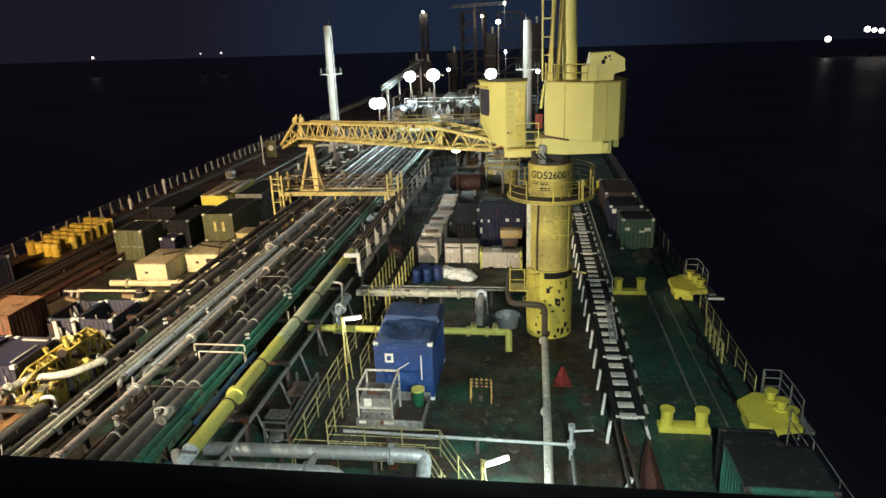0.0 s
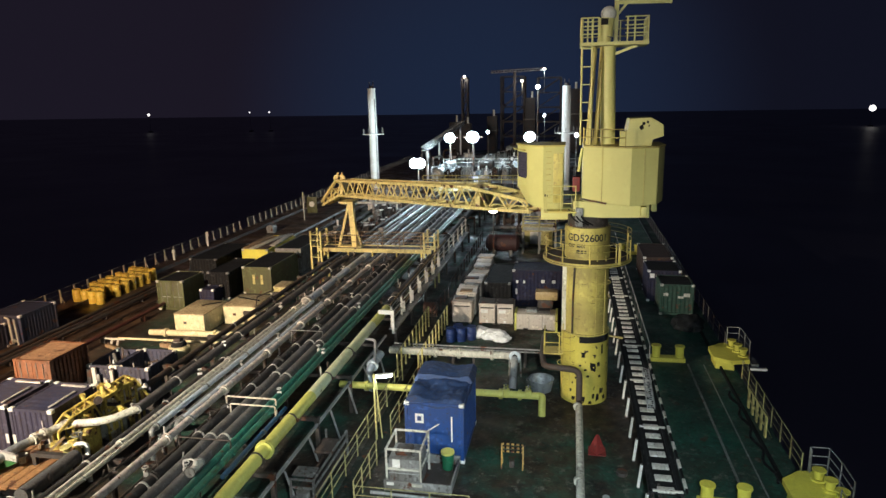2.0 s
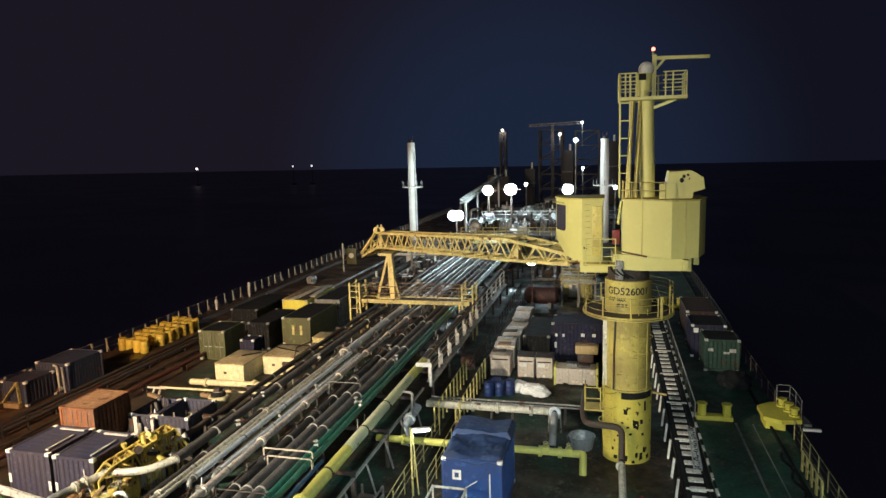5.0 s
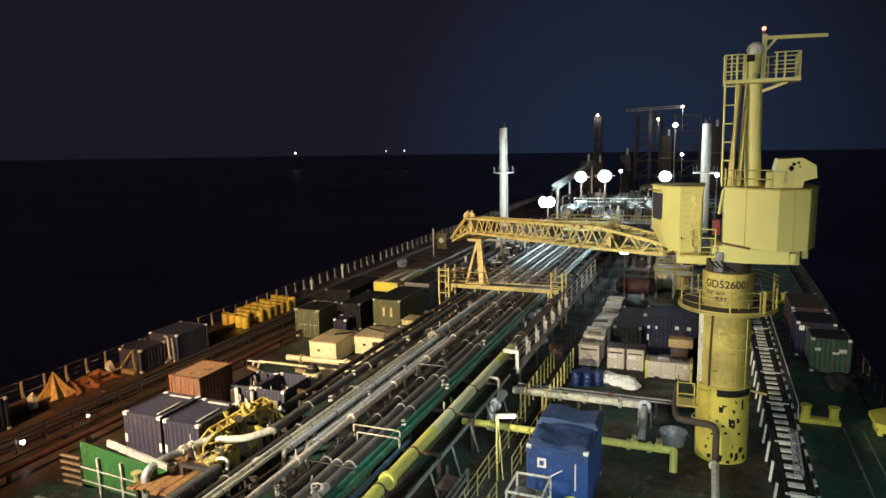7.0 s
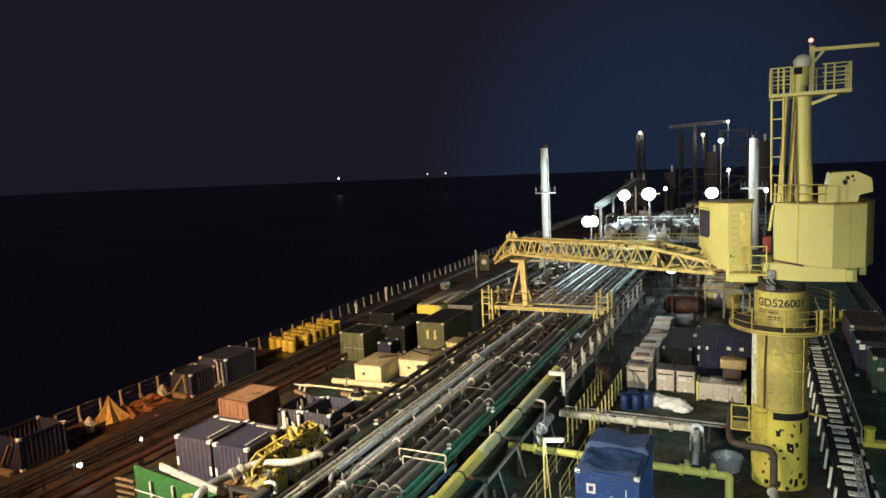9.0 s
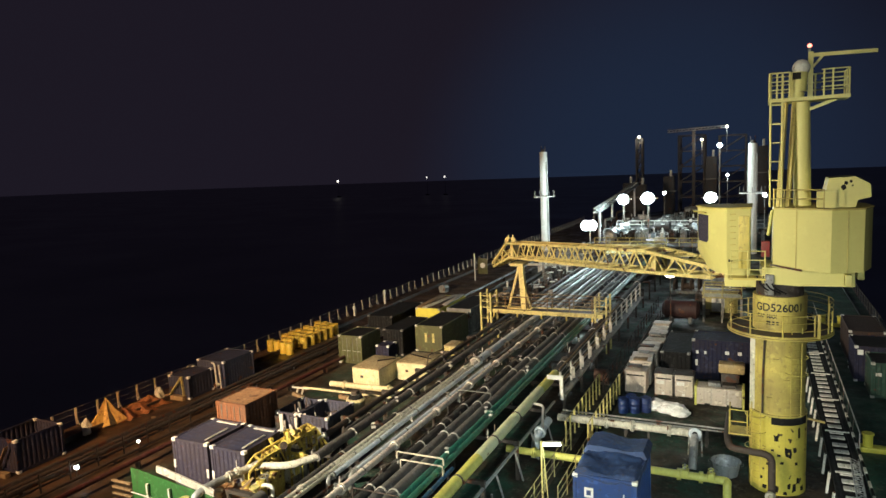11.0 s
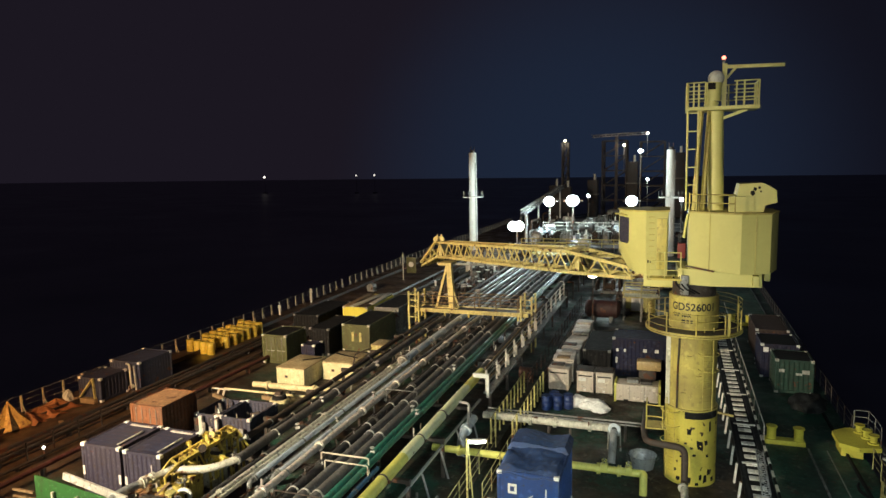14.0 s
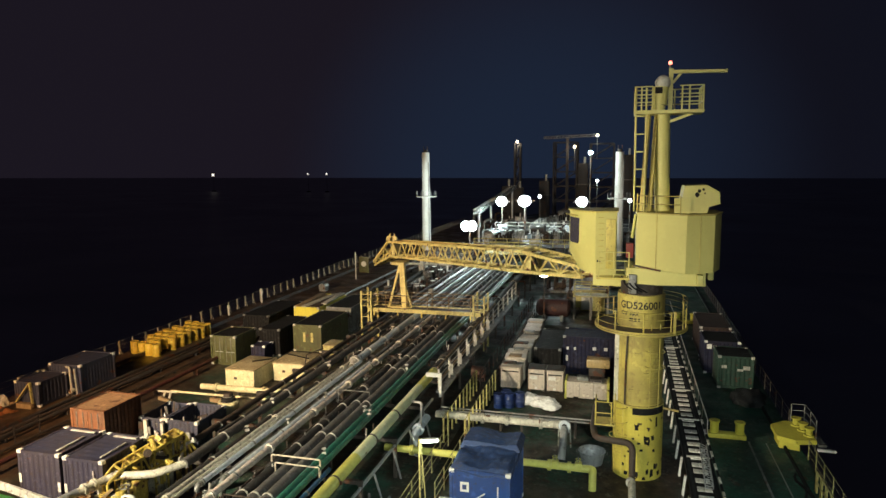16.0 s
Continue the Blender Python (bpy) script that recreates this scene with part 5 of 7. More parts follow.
# ---- drums ----
def drum(label, x, y, mat, r=0.29, h=0.88, group=""):
    t = thing("drum", label, "drum", (x, y, 0), group=group)
    q = BM()
    prof = [(0, 0.0), (r, 0.0), (r, h * 0.32), (r * 1.04, h * 0.34), (r, h * 0.36), (r, h * 0.64), (r * 1.04, h * 0.66), (r, h * 0.68), (r, h), (r * 0.93, h), (r * 0.93, h - 0.025), (0, h - 0.025)]
    n = 16
    rings = []
    for pr, pz in prof:
        rings.append([q.verts.new((0, 0, pz))] if pr == 0 else [q.verts.new((pr * math.cos(2 * math.pi * i / n), pr * math.sin(2 * math.pi * i / n), pz)) for i in range(n)])
    for a, b in zip(rings, rings[1:]):
        for i in range(n):
            if len(a) == 1:
                q.faces.new((a[0], b[(i + 1) % n], b[i]))
            elif len(b) == 1:
                q.faces.new((a[i], a[(i + 1) % n], b[0]))
            else:
                q.faces.new((a[i], a[(i + 1) % n], b[(i + 1) % n], b[i]))
    part("shell", q, mat, t)
    part("bung", rod(BM(), (r * 0.55, 0, h - 0.025), (r * 0.55, 0, h - 0.005), 0.035, 8), M_STEEL_DARK, t)
    return t


M_DRUMY = surface("drum_yellow", (0.75, 0.52, 0.06), 0.45, rust=0.04, dirty=0.25, vary=0.15)
d0 = drum("yellow steel drum in a close block at the ship's side", -37.0, 42.4, M_DRUMY, 0.31, 0.95, "yellow drums")
for j in range(8):
    for i in range(4):
        if (i, j) != (0, 0) and not (i == 0 and j in (1, 6)) and not (i == 3 and j == 1):
            copy_thing(d0, pose(-37.0 + i * 0.74 + random.uniform(-0.07, 0.07), 42.4 + j * 0.95 + random.uniform(-0.08, 0.08) - i * 0.12, 0, 0, 0, random.uniform(0, 360)))
b0 = drum("blue plastic drum beside the bins", -7.25, 37.75, M_DRUMBLUE, 0.3, 0.85, "blue drums")
for x, y in ((-6.62, 37.95), (-6.05, 38.25), (-6.9, 38.4)):
    copy_thing(b0, pose(x, y, 0))


def sack(x, y, sx, sy, sz, seed):
    q = BM()
    bmesh.ops.create_icosphere(q, subdivisions=4, radius=1)
    for v in q.verts:
        c = v.co.copy()
        k = 1 + 0.3 * noise.noise(c * 1.7 + Vector((seed, 0, 0))) + 0.24 * abs(noise.noise(c * 3.5 + Vector((0, seed, 0))))
        p = Vector((c.x * sx, c.y * sy, c.z * sz)) * k
        p.z = max(p.z, -sz * 0.72)
        v.co = p + Vector((x, y, sz * 0.72))
    return piece("sack", q, M_BAG, "crumpled white woven sack lying on the deck", "sack", "white sacks")


sack(-5.5, 38.7, 0.55, 0.45, 0.38, 1.3)
sack(-4.6, 38.4, 0.75, 0.45, 0.36, 5.1)
sack(-4.15, 38.15, 0.5, 0.4, 0.26, 9.7)

# ---- walkway beside the rack ----
piece("walkway", box(BM(), -8.72, 12, 0.03, -7.8, 62, 0.07), M_DECK_CLEAN, "green painted fore-and-aft walkway", "walkway", kind="structure")
W = "yellow tubular railing along the walkway"
railing("railing", W, [(-8.75, 19.4, 0.05), (-8.75, 31.6, 0.05)], 1.1, 1.5, M_RAILDULL, 3, 0.055, 0.018, group="walkway railings")
railing("railing", W, [(-7.75, 20.5, 0.05), (-7.75, 23.4, 0.05)], 1.1, 1.0, M_RAILDULL, 3, 0.055, 0.018, group="walkway railings")
railing("railing", W, [(-7.75, 25.6, 0.05), (-7.75, 31.6, 0.05)], 1.1, 1.5, M_RAILDULL, 3, 0.055, 0.018, group="walkway railings")
railing("railing", "yellow railing with stout pale posts", [(-9.1, 32.0, 0.05), (-9.1, 40.0, 0.05)], 1.35, 0.85, M_YELLOW, 2, 0.11, 0.02, group="walkway railings")
railing("railing", "yellow railing with stout pale posts", [(-7.95, 32.0, 0.05), (-7.95, 40.4, 0.05)], 1.35, 0.9, M_YELLOW, 2, 0.11, 0.02, group="walkway railings")
railing("railing", "dark railing along the walkway", [(-8.95, 40.4, 0.05), (-8.95, 66, 0.05)], 1.1, 1.5, M_STEEL_DARK, 3, 0.07, 0.025, group="walkway railings")
railing("railing", "dark railing along the walkway", [(-8.0, 40.8, 0.05), (-8.0, 66, 0.05)], 1.1, 1.5, M_STEEL_DARK, 3, 0.07, 0.025, group="walkway railings")
# cross passage in front
piece("cross_walkway", box(BM(), -7.78, 19.35, 0.03, -3.2, 20.2, 0.075), M_DECK_CLEAN, "green painted walkway across the deck", "walkway", kind="structure")
railing("railing", W, [(-8.6, 19.3, 0.05), (-3.9, 19.3, 0.05), (-2.4, 16.6, 0.05)], 1.1, 1.45, M_RAILDULL, 3, 0.05, 0.018, group="walkway railings")
railing("railing", W, [(-7.65, 20.22, 0.05), (-3.5, 20.22, 0.05), (-1.9, 17.4, 0.05)], 1.1, 1.35, M_RAILDULL, 3, 0.05, 0.018, group="walkway railings")
t = thing("deck_steps", "green painted footway plates between railings", "steps")
for i in range(9):
    x, y = -3.7 + i * 0.2, 19.6 - i * 0.36
    part("step", box(BM(), x - 0.42, y - 0.12, 0.004, x + 0.42, y + 0.12, 0.11), M_DECK_CLEAN, t)


def post_lamp(label, x, y, z, tilt_):
    t = thing("post_lamp", label, "lamp", (x, y, 0), group="post lamps")
    part("post", rod(BM(), (-0.42, 0, 0), (-0.42, 0, z), 0.045, 8), M_YELLOW, t)
    part("stay", rod(BM(), (-0.2, 0.15, 0), (-0.36, 0, z - 0.1), 0.03, 6), M_YELLOW, t)
    part("bracket", box(BM(), -0.46, -0.04, z - 0.06, -0.28, 0.04, z - 0.01), M_YELLOW, t)
    q = prism(BM(), [(0.04 + 0.4 * math.cos(a), 0.19 * math.sin(a)) for a in (2 * math.pi * i / 24 for i in range(24))], z, z + 0.05)
    hd = part("lamp_housing", q, M_WHITE, t, "pale oval housing")
    hd.matrix_local = Matrix.Translation((0, 0, z)) @ Matrix.Rotation(radians(-tilt_), 4, "Y") @ Matrix.Rotation(radians(-tilt_ * 1.6), 4, "X") @ Matrix.Translation((0, 0, -z))
    q = BM()
    prism(q, [(0.04 + 0.38 * math.cos(a), -0.02 + 0.18 * math.sin(a)) for a in (2 * math.pi * i / 24 for i in range(24))], z - 0.1, z - 0.004)
    part("diffuser", q, M_TUBE, hd, "lit white diffuser")
    return t


post_lamp("lit tube lamp on a yellow post beside the walkway", -7.93, 25.4, 3.12, 8)
post_lamp("lit tube lamp on a short post", -1.35, 17.2, 2.2, 24)

# ---- cross pipes in front ----
def cross_pipe(label, pts, r, mat, flanges=(), seg=16, group="cross pipes", supports=()):
    t = thing("cross_pipe", label, "pipe", group=group)
    part("pipe_run", tube(BM(), pts, r, seg), mat, t)
    for p, d in flanges:
        q = BM()
        p, d = Vector(p), Vector(d).normalized()
        rod(q, p - d * 0.08, p - d * 0.015, r * 1.5, 16)
        rod(q, p + d * 0.015, p + d * 0.08, r * 1.5, 16)
        part("flange", q, mat, t)
    for (x, y, z) in supports:
        part("support", box(BM(), x - 0.06, y - 0.06, 0, x + 0.06, y + 0.06, z), M_STEEL_DARK, t)
    return t


cross_pipe("large galvanised pipe crossing the deck with an elbow", [(-11.6, 18.75, 1.0), (-4.2, 18.95, 1.0), (-3.85, 18.95, 0.9), (-3.8, 18.1, 0.6), (-3.8, 16.0, 0.5)], 0.24, M_GALV,
           (((-5.0, 18.93, 1.0), (1, 0.03, 0)),), supports=((-5.6, 18.93, 0.78), (-8.9, 18.85, 0.78), (-10.6, 18.8, 0.78)))
cross_pipe("large galvanised pipe crossing the deck with an elbow", [(-11.6, 17.75, 1.0), (-6.6, 17.8, 1.0), (-6.3, 17.8, 0.4), (-6.3, 17.8, 0)], 0.22, M_GALV, (((-7.6, 17.79, 1.0), (1, 0, 0)),), supports=((-9.4, 17.78, 0.78),))
piece("pipe_tee", tube(BM(), [(-7.6, 17.79, 1.0), (-7.6, 18.9, 1.0)], 0.13, 12), M_GALV, "short galvanised branch between two pipes", "pipe")
cross_pipe("yellow pipe crossing the deck behind the blue container", [(-11.3, 29.15, 0.8), (-1.35, 29.15, 0.8), (-1.35, 28.9, 0.75), (-1.35, 28.75, 0.0)], 0.17, M_LIME,
           (((-2.4, 29.15, 0.8), (1, 0, 0)), ((-9.9, 29.15, 0.8), (1, 0, 0)), ((-3.3, 29.15, 0.8), (1, 0, 0))), supports=((-6, 29.15, 0.64), (-9, 29.15, 0.64)))
for vx in (-3.05, -2.0):
    t = thing("cross_pipe_valve", "yellow painted valve with a handwheel on the yellow pipe", "valve", (vx, 29.15, 0.8), group="yellow pipe valves")
    part("valve_body", box(BM(), -0.16, -0.2, -0.1, 0.16, 0.2, 0.28, 0.07), M_LIME, t)
    part("stem", rod(BM(), (0, 0, 0.28), (0, 0, 0.52), 0.03, 8), M_STEEL, t)
    part("handwheel", tube(BM(), [(0.11 * math.cos(a), 0.11 * math.sin(a), 0.42) for a in (2 * math.pi * i / 14 for i in range(15))], 0.022, 6, 0.01), M_LIME, t)
cross_pipe("pale lagged pipe crossing the deck", [(-9.9, 33.4, 1.0), (-3.1, 33.4, 1.0)], 0.19, M_PALE, (((-4.2, 33.4, 1.0), (1, 0, 0)), ((-6.0, 33.4, 1.0), (1, 0, 0)), ((-7.3, 33.4, 1.0), (1, 0, 0))), supports=((-5.2, 33.4, 0.82), (-8.2, 33.4, 0.82)))
cross_pipe("blue-grey pipe bend beside the rack", [(-10.25, 30.3, 0), (-10.25, 30.5, 0.95), (-10.1, 32.3, 1.2)], 0.21, M_BLUEGREY, (((-10.2, 31.1, 1.02), (0.08, 1, 0.13)),))
piece("pipe_hanger", tube(BM(), [(-11.0, 31.6, 2.3), (-10.12, 31.5, 2.3), (-10.1, 31.2, 1.3), (-10.0, 31.0, 1.15)], 0.07, 8), M_CLAMP, "pale angled pipe hanger beside the rack", "hanger")
t = thing("valve_cover", "red-brown rounded valve cover on a dark steel base", "valve", (-9.5, 42.4, 0))
part("cover", rod(BM(), (-0.42, 0, 0.55), (0.45, 0, 0.55), 0.4, 18), surface("cover_brown", (0.16, 0.075, 0.05), 0.6, dirty=0.4, rust=0.2), t)
part("base", box(BM(), -0.35, -0.35, 0, 0.38, 0.35, 0.2), M_STEEL_DARK, t)
for y_ in (34.3, 34.7):
    cross_pipe("thin dark pipe across the deck", [(-10, y_, 0.9), (-0.7, y_, 0.9)], 0.05, M_STEEL, seg=8, supports=((-6.5, y_, 0.86), (-2.5, y_, 0.86)))
t = thing("valve_stand", "grey valve with handwheel on a drop pipe", "valve", (-2.95, 32.6, 0))
part("drop_pipe", tube(BM(), [(0, 0.8, 1.0), (0, 0.1, 1.0), (0, -0.9, 0.25), (0, -1.1, 0)], 0.19, 14), M_GALV, t)
part("valve_body", box(BM(), -0.3, 0.45, 0.75, 0.3, 0.7, 1.35, 0.08), M_GALV, t)
q = BM()
pts = [(0.2 * math.cos(a), 0.42, 1.1 + 0.2 * math.sin(a)) for a in (2 * math.pi * i / 20 for i in range(21))]
tube(q, pts, 0.022, 6, 0.01)
for a in (0, 1.57):
    bar(q, (0.2 * math.cos(a), 0.42, 1.1 + 0.2 * math.sin(a)), (-0.2 * math.cos(a), 0.42, 1.1 - 0.2 * math.sin(a)), 0.025)
part("handwheel", q, M_STEEL, t)
part("face_flange", rod(BM(), (0, 0.36, 1.15), (0, 0.44, 1.15), 0.3, 20), M_SILVER, t, "round pale flange")
part("bore", rod(BM(), (0, 0.345, 1.15), (0, 0.358, 1.15), 0.13, 16), M_BLACK, t)
part("brace", bar(BM(), (-0.32, 0.5, 0), (-0.28, 0.5, 1.3), 0.07), M_STEEL, t)
part("brace", bar(BM(), (0.32, 0.5, 0), (0.28, 0.5, 1.3), 0.07), M_STEEL, t)

# tub beside the crane
t = thing("tub", "round zinc tub standing on the deck", "tub", (-1.5, 31.55, 0))
q = BM()
n = 24
prof = [(0.0, 0.02), (0.5, 0.02), (0.62, 0.62), (0.66, 0.64), (0.64, 0.66), (0.59, 0.62), (0.47, 0.06), (0.0, 0.06)]
rings = [[q.verts.new((max(r, 0.001) * math.cos(2 * math.pi * i / n), max(r, 0.001) * math.sin(2 * math.pi * i / n), z)) for i in range(n)] for r, z in prof]
for a, b in zip(rings, rings[1:]):
    for i in range(n):
        q.faces.new((a[i], a[(i + 1) % n], b[(i + 1) % n], b[i]))
part("shell", q, M_ZINC, t)
for s_ in (-1, 1):
    part("handle", tube(BM(), [(s_ * 0.63, -0.12, 0.5), (s_ * 0.74, -0.12, 0.56), (s_ * 0.74, 0.12, 0.56), (s_ * 0.63, 0.12, 0.5)], 0.015, 6), M_STEEL, t)

# brown pipe along the deck and round the crane's foot
t = thing("deck_pipe", "rust-brown pipe along the deck and up round the crane's foot", "pipe", (0.3, 0, 0))
part("pipe_run", tube(BM(), [(0.05, 29.2, 0.42), (0.05, 29.6, 0.42), (0.05, 29.75, 1.95), (-1.6, 29.9, 2.0), (-1.75, 31.2, 2.0), (-1.75, 34.0, 2.0)], 0.15, 14), M_RUSTY, t)
part("pipe_section", tube(BM(), [(-0.03, 8, 0.42), (0.05, 29.16, 0.42)], 0.16, 14), M_PALE, t, "grey-beige painted length")
for y in (22.9, 18.2, 29.1):
    part("joint", rod(BM(), (-0.02, y - 0.08, 0.42), (-0.02, y + 0.08, 0.42), 0.2, 14), M_PALE, t)
for y in (12, 16, 20, 26.5):
    part("saddle", box(BM(), -0.16, y - 0.05, 0, 0.12, y + 0.05, 0.3), M_STEEL_DARK, t)

# thin white pipe and hydrant
cross_pipe("thin white pipe low across the deck", [(-7.2, 20.75, 0.6), (1.1, 20.5, 0.6)], 0.06, M_GALV, (((-1.8, 20.6, 0.6), (1, -0.03, 0)),), 10, supports=((-5.5, 20.7, 0.55), (-2.2, 20.6, 0.55)))
t = thing("hydrant", "grey fire hydrant with outlet valves", "hydrant", (1.12, 20.5, 0))
part("riser", rod(BM(), (0, 0, 0), (0, 0, 1.25), 0.07, 10), M_GALV, t)
part("valve", box(BM(), -0.14, -0.14, 0.48, 0.14, 0.14, 0.75, 0.06), M_GALV, t)
part("outlet", rod(BM(), (0, 0, 1.15), (0.75, 0.05, 1.2), 0.045, 8), M_GALV, t)
part("head", rod(BM(), (0, 0, 1.2), (0, 0, 1.42), 0.12, 10), M_GALV, t)
piece("deck_pipe_small", tube(BM(), [(1.15, 20.3, 0.25), (1.25, 14, 0.25)], 0.06, 8), M_STEEL, "thin pipe running aft from the hydrant", "pipe")
for x, y in ((1.95, 24.3), (2.0, 18.6), (-0.9, 20.9)):
    piece("tank_hatch", rod(BM(), (x, y, 0), (x, y, 0.14), 0.22, 16), M_STEEL_DARK, "small round dark tank cover on the deck", "hatch", "tank covers")

# yellow trestle and red box
t = thing("trestle", "yellow striped folding trestle", "trestle", (-2.75, 24.1, 0))
for x in (0, 0.85):
    part("leg", bar(BM(), (x, -0.12, 0), (x, 0.1, 1.0), 0.05), M_TRESTLE, t)
    part("leg", bar(BM(), (x, 0.34, 0), (x, 0.12, 1.0), 0.045), M_TRESTLE, t)
for z in (0.98, 0.82, 0.66):
    rg = part("rung", box(BM(), 0.03, 0.05, z, 0.82, 0.13, z + 0.05), M_TRESTLE, t)
    for k in range(4):
        part("black_band", box(BM(), 0.1 + k * 0.2, 0.046, z - 0.004, 0.19 + k * 0.2, 0.134, z + 0.054), M_BLACK, rg)
part("weight", box(BM(), 0.3, 0.0, 0, 0.5, 0.25, 0.28, 0.04), M_STEEL_DARK, t)
t = thing("red_funnel", "red pyramid-shaped cover on a flat steel plate", "cover", (1.05, 25.9, 0))
part("plate", box(BM(), -0.36, -0.36, 0, 0.36, 0.36, 0.05, 0.01), M_RED, t)
q = BM()
rod(q, (0, 0, 0.052), (0, 0, 0.78), 0.36, 4, 0.06)
part("cover", q, M_RED, t)

# skid with a caged cabinet and a bin
t = thing("cargo_tray", "low grey steel tray with a dark floor", "tray", (-7.0, 21.75, 0))
part("front_plate", box(BM(), 0, 0, 0.05, 2.6, 0.07, 0.48, 0.01), M_STEEL, t)
part("back_plate", box(BM(), 0, 2.1, 0.05, 2.6, 2.17, 0.48, 0.01), M_STEEL, t)
part("side_plate", box(BM(), 0, 0.072, 0.05, 0.07, 2.098, 0.4, 0.01), M_STEEL, t)
part("side_plate", box(BM(), 2.53, 0.072, 0.05, 2.6, 2.098, 0.4, 0.01), M_STEEL, t)
part("floor_plate", box(BM(), 0.072, 0.072, 0.05, 2.528, 2.098, 0.1), M_STEEL_DARK, t)
for x, lab in ((0.12, "white notice"), (1.1, "pale notice")):
    part("notice", box(BM(), x, -0.008, 0.3, x + (0.28 if x < 1 else 0.4), -0.002, 0.42), M_WHITE if x < 1 else M_PALE, t, lab)
t = thing("cage_cabinet", "grey steel cabinet in an open tube frame", "cabinet", (-6.93, 21.85, 0.1))
for x in (0, 1.32):
    for y in (0, 1.5):
        part("frame_post", box(BM(), x, y, 0, x + 0.07, y + 0.07, 1.66), M_BOX0, t)
for z in (1.59, 0.78):
    for y in (0, 1.5):
        part("frame_bar", box(BM(), 0.072, y + 0.003, z, 1.318, y + 0.067, z + 0.068), M_BOX0, t)
    for x in (0, 1.32):
        part("frame_bar", box(BM(), x + 0.003, 0.072, z, x + 0.067, 1.498, z + 0.068), M_BOX0, t)
part("cabinet_body", box(BM(), 0.09, 0.09, 0.0, 1.3, 1.3, 1.2, 0.02), M_STEEL, t)
part("pump", box(BM(), 0.3, 0.3, 1.202, 0.95, 0.9, 1.45, 0.08), M_STEEL_DARK, t)
part("notice", box(BM(), 0.25, 0.075, 0.85, 0.55, 0.088, 1.18), M_WHITE, t, "white paper notice")
part("shelf_line", box(BM(), 0.1, 0.078, 0.6, 1.29, 0.088, 0.63), M_GALV, t)
t = thing("waste_bin", "green plastic bin with a yellow top band", "bin", (-4.85, 23.55, 0.1))
part("body", rod(BM(), (0, 0, 0), (0, 0, 0.68), 0.21, 24, 0.26), M_BIN, t)
part("band", rod(BM(), (0, 0, 0.682), (0, 0, 0.76), 0.275, 24), M_LIME, t, "yellow band")

# steel rack with scrap beside the walkway
t = thing("scrap_rack", "long steel rack holding rusty plates", "rack", (-10.15, 20.3, 0))
for y in (0, 3.7):
    for x in (0, 0.9):
        part("post", box(BM(), x, y, 0, x + 0.08, y + 0.08, 1.15), M_STEEL, t)
for z in (0.35, 0.75, 1.08):
    part("side_bar", box(BM(), 0.91, 0.082, z, 0.97, 3.698, z + 0.09), M_STEEL, t)
    part("end_bar", box(BM(), 0.082, 0.01, z, 0.898, 0.07, z + 0.07), M_STEEL, t)
part("bed", box(BM(), 0.02, 0.1, 0.28, 0.9, 3.68, 0.34), M_STEEL_DARK, t)
part("plate", box(BM(), 0.1, 2.2, 0.9, 0.85, 3.3, 1.0, 0.02), M_RUSTY, t)
part("plate", box(BM(), 0.05, 0.15, 1.16, 0.88, 0.8, 1.2, 0.01), M_STEEL, t)
part("drum_end", rod(BM(), (0.45, 0.15, 0.345), (0.45, 0.15, 0.6), 0.25, 20), M_STEEL, t)
part("rod", tube(BM(), [(0.4, 0.9, 0.5), (0.45, 3.5, 0.6)], 0.12, 10), M_RUSTY, t)

# ---- raised gangway to starboard ----
t = thing("gangway", "raised dark gangway with white treads on banded trestle legs", "gangway", (2.62, 21.4, 0))
for x in (0.0, 1.06):
    part("stringer", box(BM(), x, 0, 1.02, x + 0.1, 40, 1.2), M_BLACK, t)
    part("side_board", box(BM(), x + (0.1 if x == 0 else -0.1), 0, 1.145, x + (0.2 if x == 0 else 0), 40, 1.2), M_COVER, t)
tread = to_mesh("tread", box(BM(), 0.29, -0.18, 1.14, 0.575, 0.18, 1.19, 0.012), M_TREAD)
for i in range(52):
    for dx in (0, 0.295):
        part("tread", tread, M_TREAD, t).location = (dx, 0.2 + i * 0.76 + (0.12 if i % 7 == 3 else 0), 0)
part("tread_bed", box(BM(), 0.1, 0, 1.1, 1.06, 40, 1.135), M_BLACK, t)
wide = to_mesh("cross_beam", box(BM(), 0.12, -0.05, 1.205, 1.12, 0.05, 1.25), M_TREAD)
for i in range(8):
    part("cross_beam", wide, M_TREAD, t).location = (0, 0.05 + i * 4.6, 0)
legl = BM()
bar(legl, (-0.06, 0, 1.05), (-0.16, 0, 0), 0.1, 0.07)
legl = to_mesh("leg", legl, M_STEEL_DARK)
bandl = BM()
bar(bandl, (-0.066, 0, 0.99), (-0.155, 0, 0.05), 0.125, 0.095)
bandl = to_mesh("white_band", bandl, M_TREAD)
legr = BM()
bar(legr, (0, 0, 1.05), (0.3, 0, 0), 0.1, 0.07)
legr = to_mesh("leg", legr, M_STEEL_DARK)
bandr = BM()
bar(bandr, (0.06, 0, 0.82), (0.22, 0, 0.3), 0.125, 0.095)
bandr = to_mesh("white_band", bandr, M_TREAD)
for i in range(21):
    y = 0.15 + i * 1.9
    for me, bd, x in ((legl, bandl, 0.02), (legr, bandr, 1.14)):
        o = part("leg", me, M_STEEL_DARK, t)
        o.location = (x, y, 0)
        part("white_band", bd, M_TREAD, o)
part("hand_rail", tube(BM(), [(1.3, 12.0, 1.25), (1.3, 12.0, 2.0), (1.3, 40, 2.1)], 0.028, 8), M_CLAMP, t)
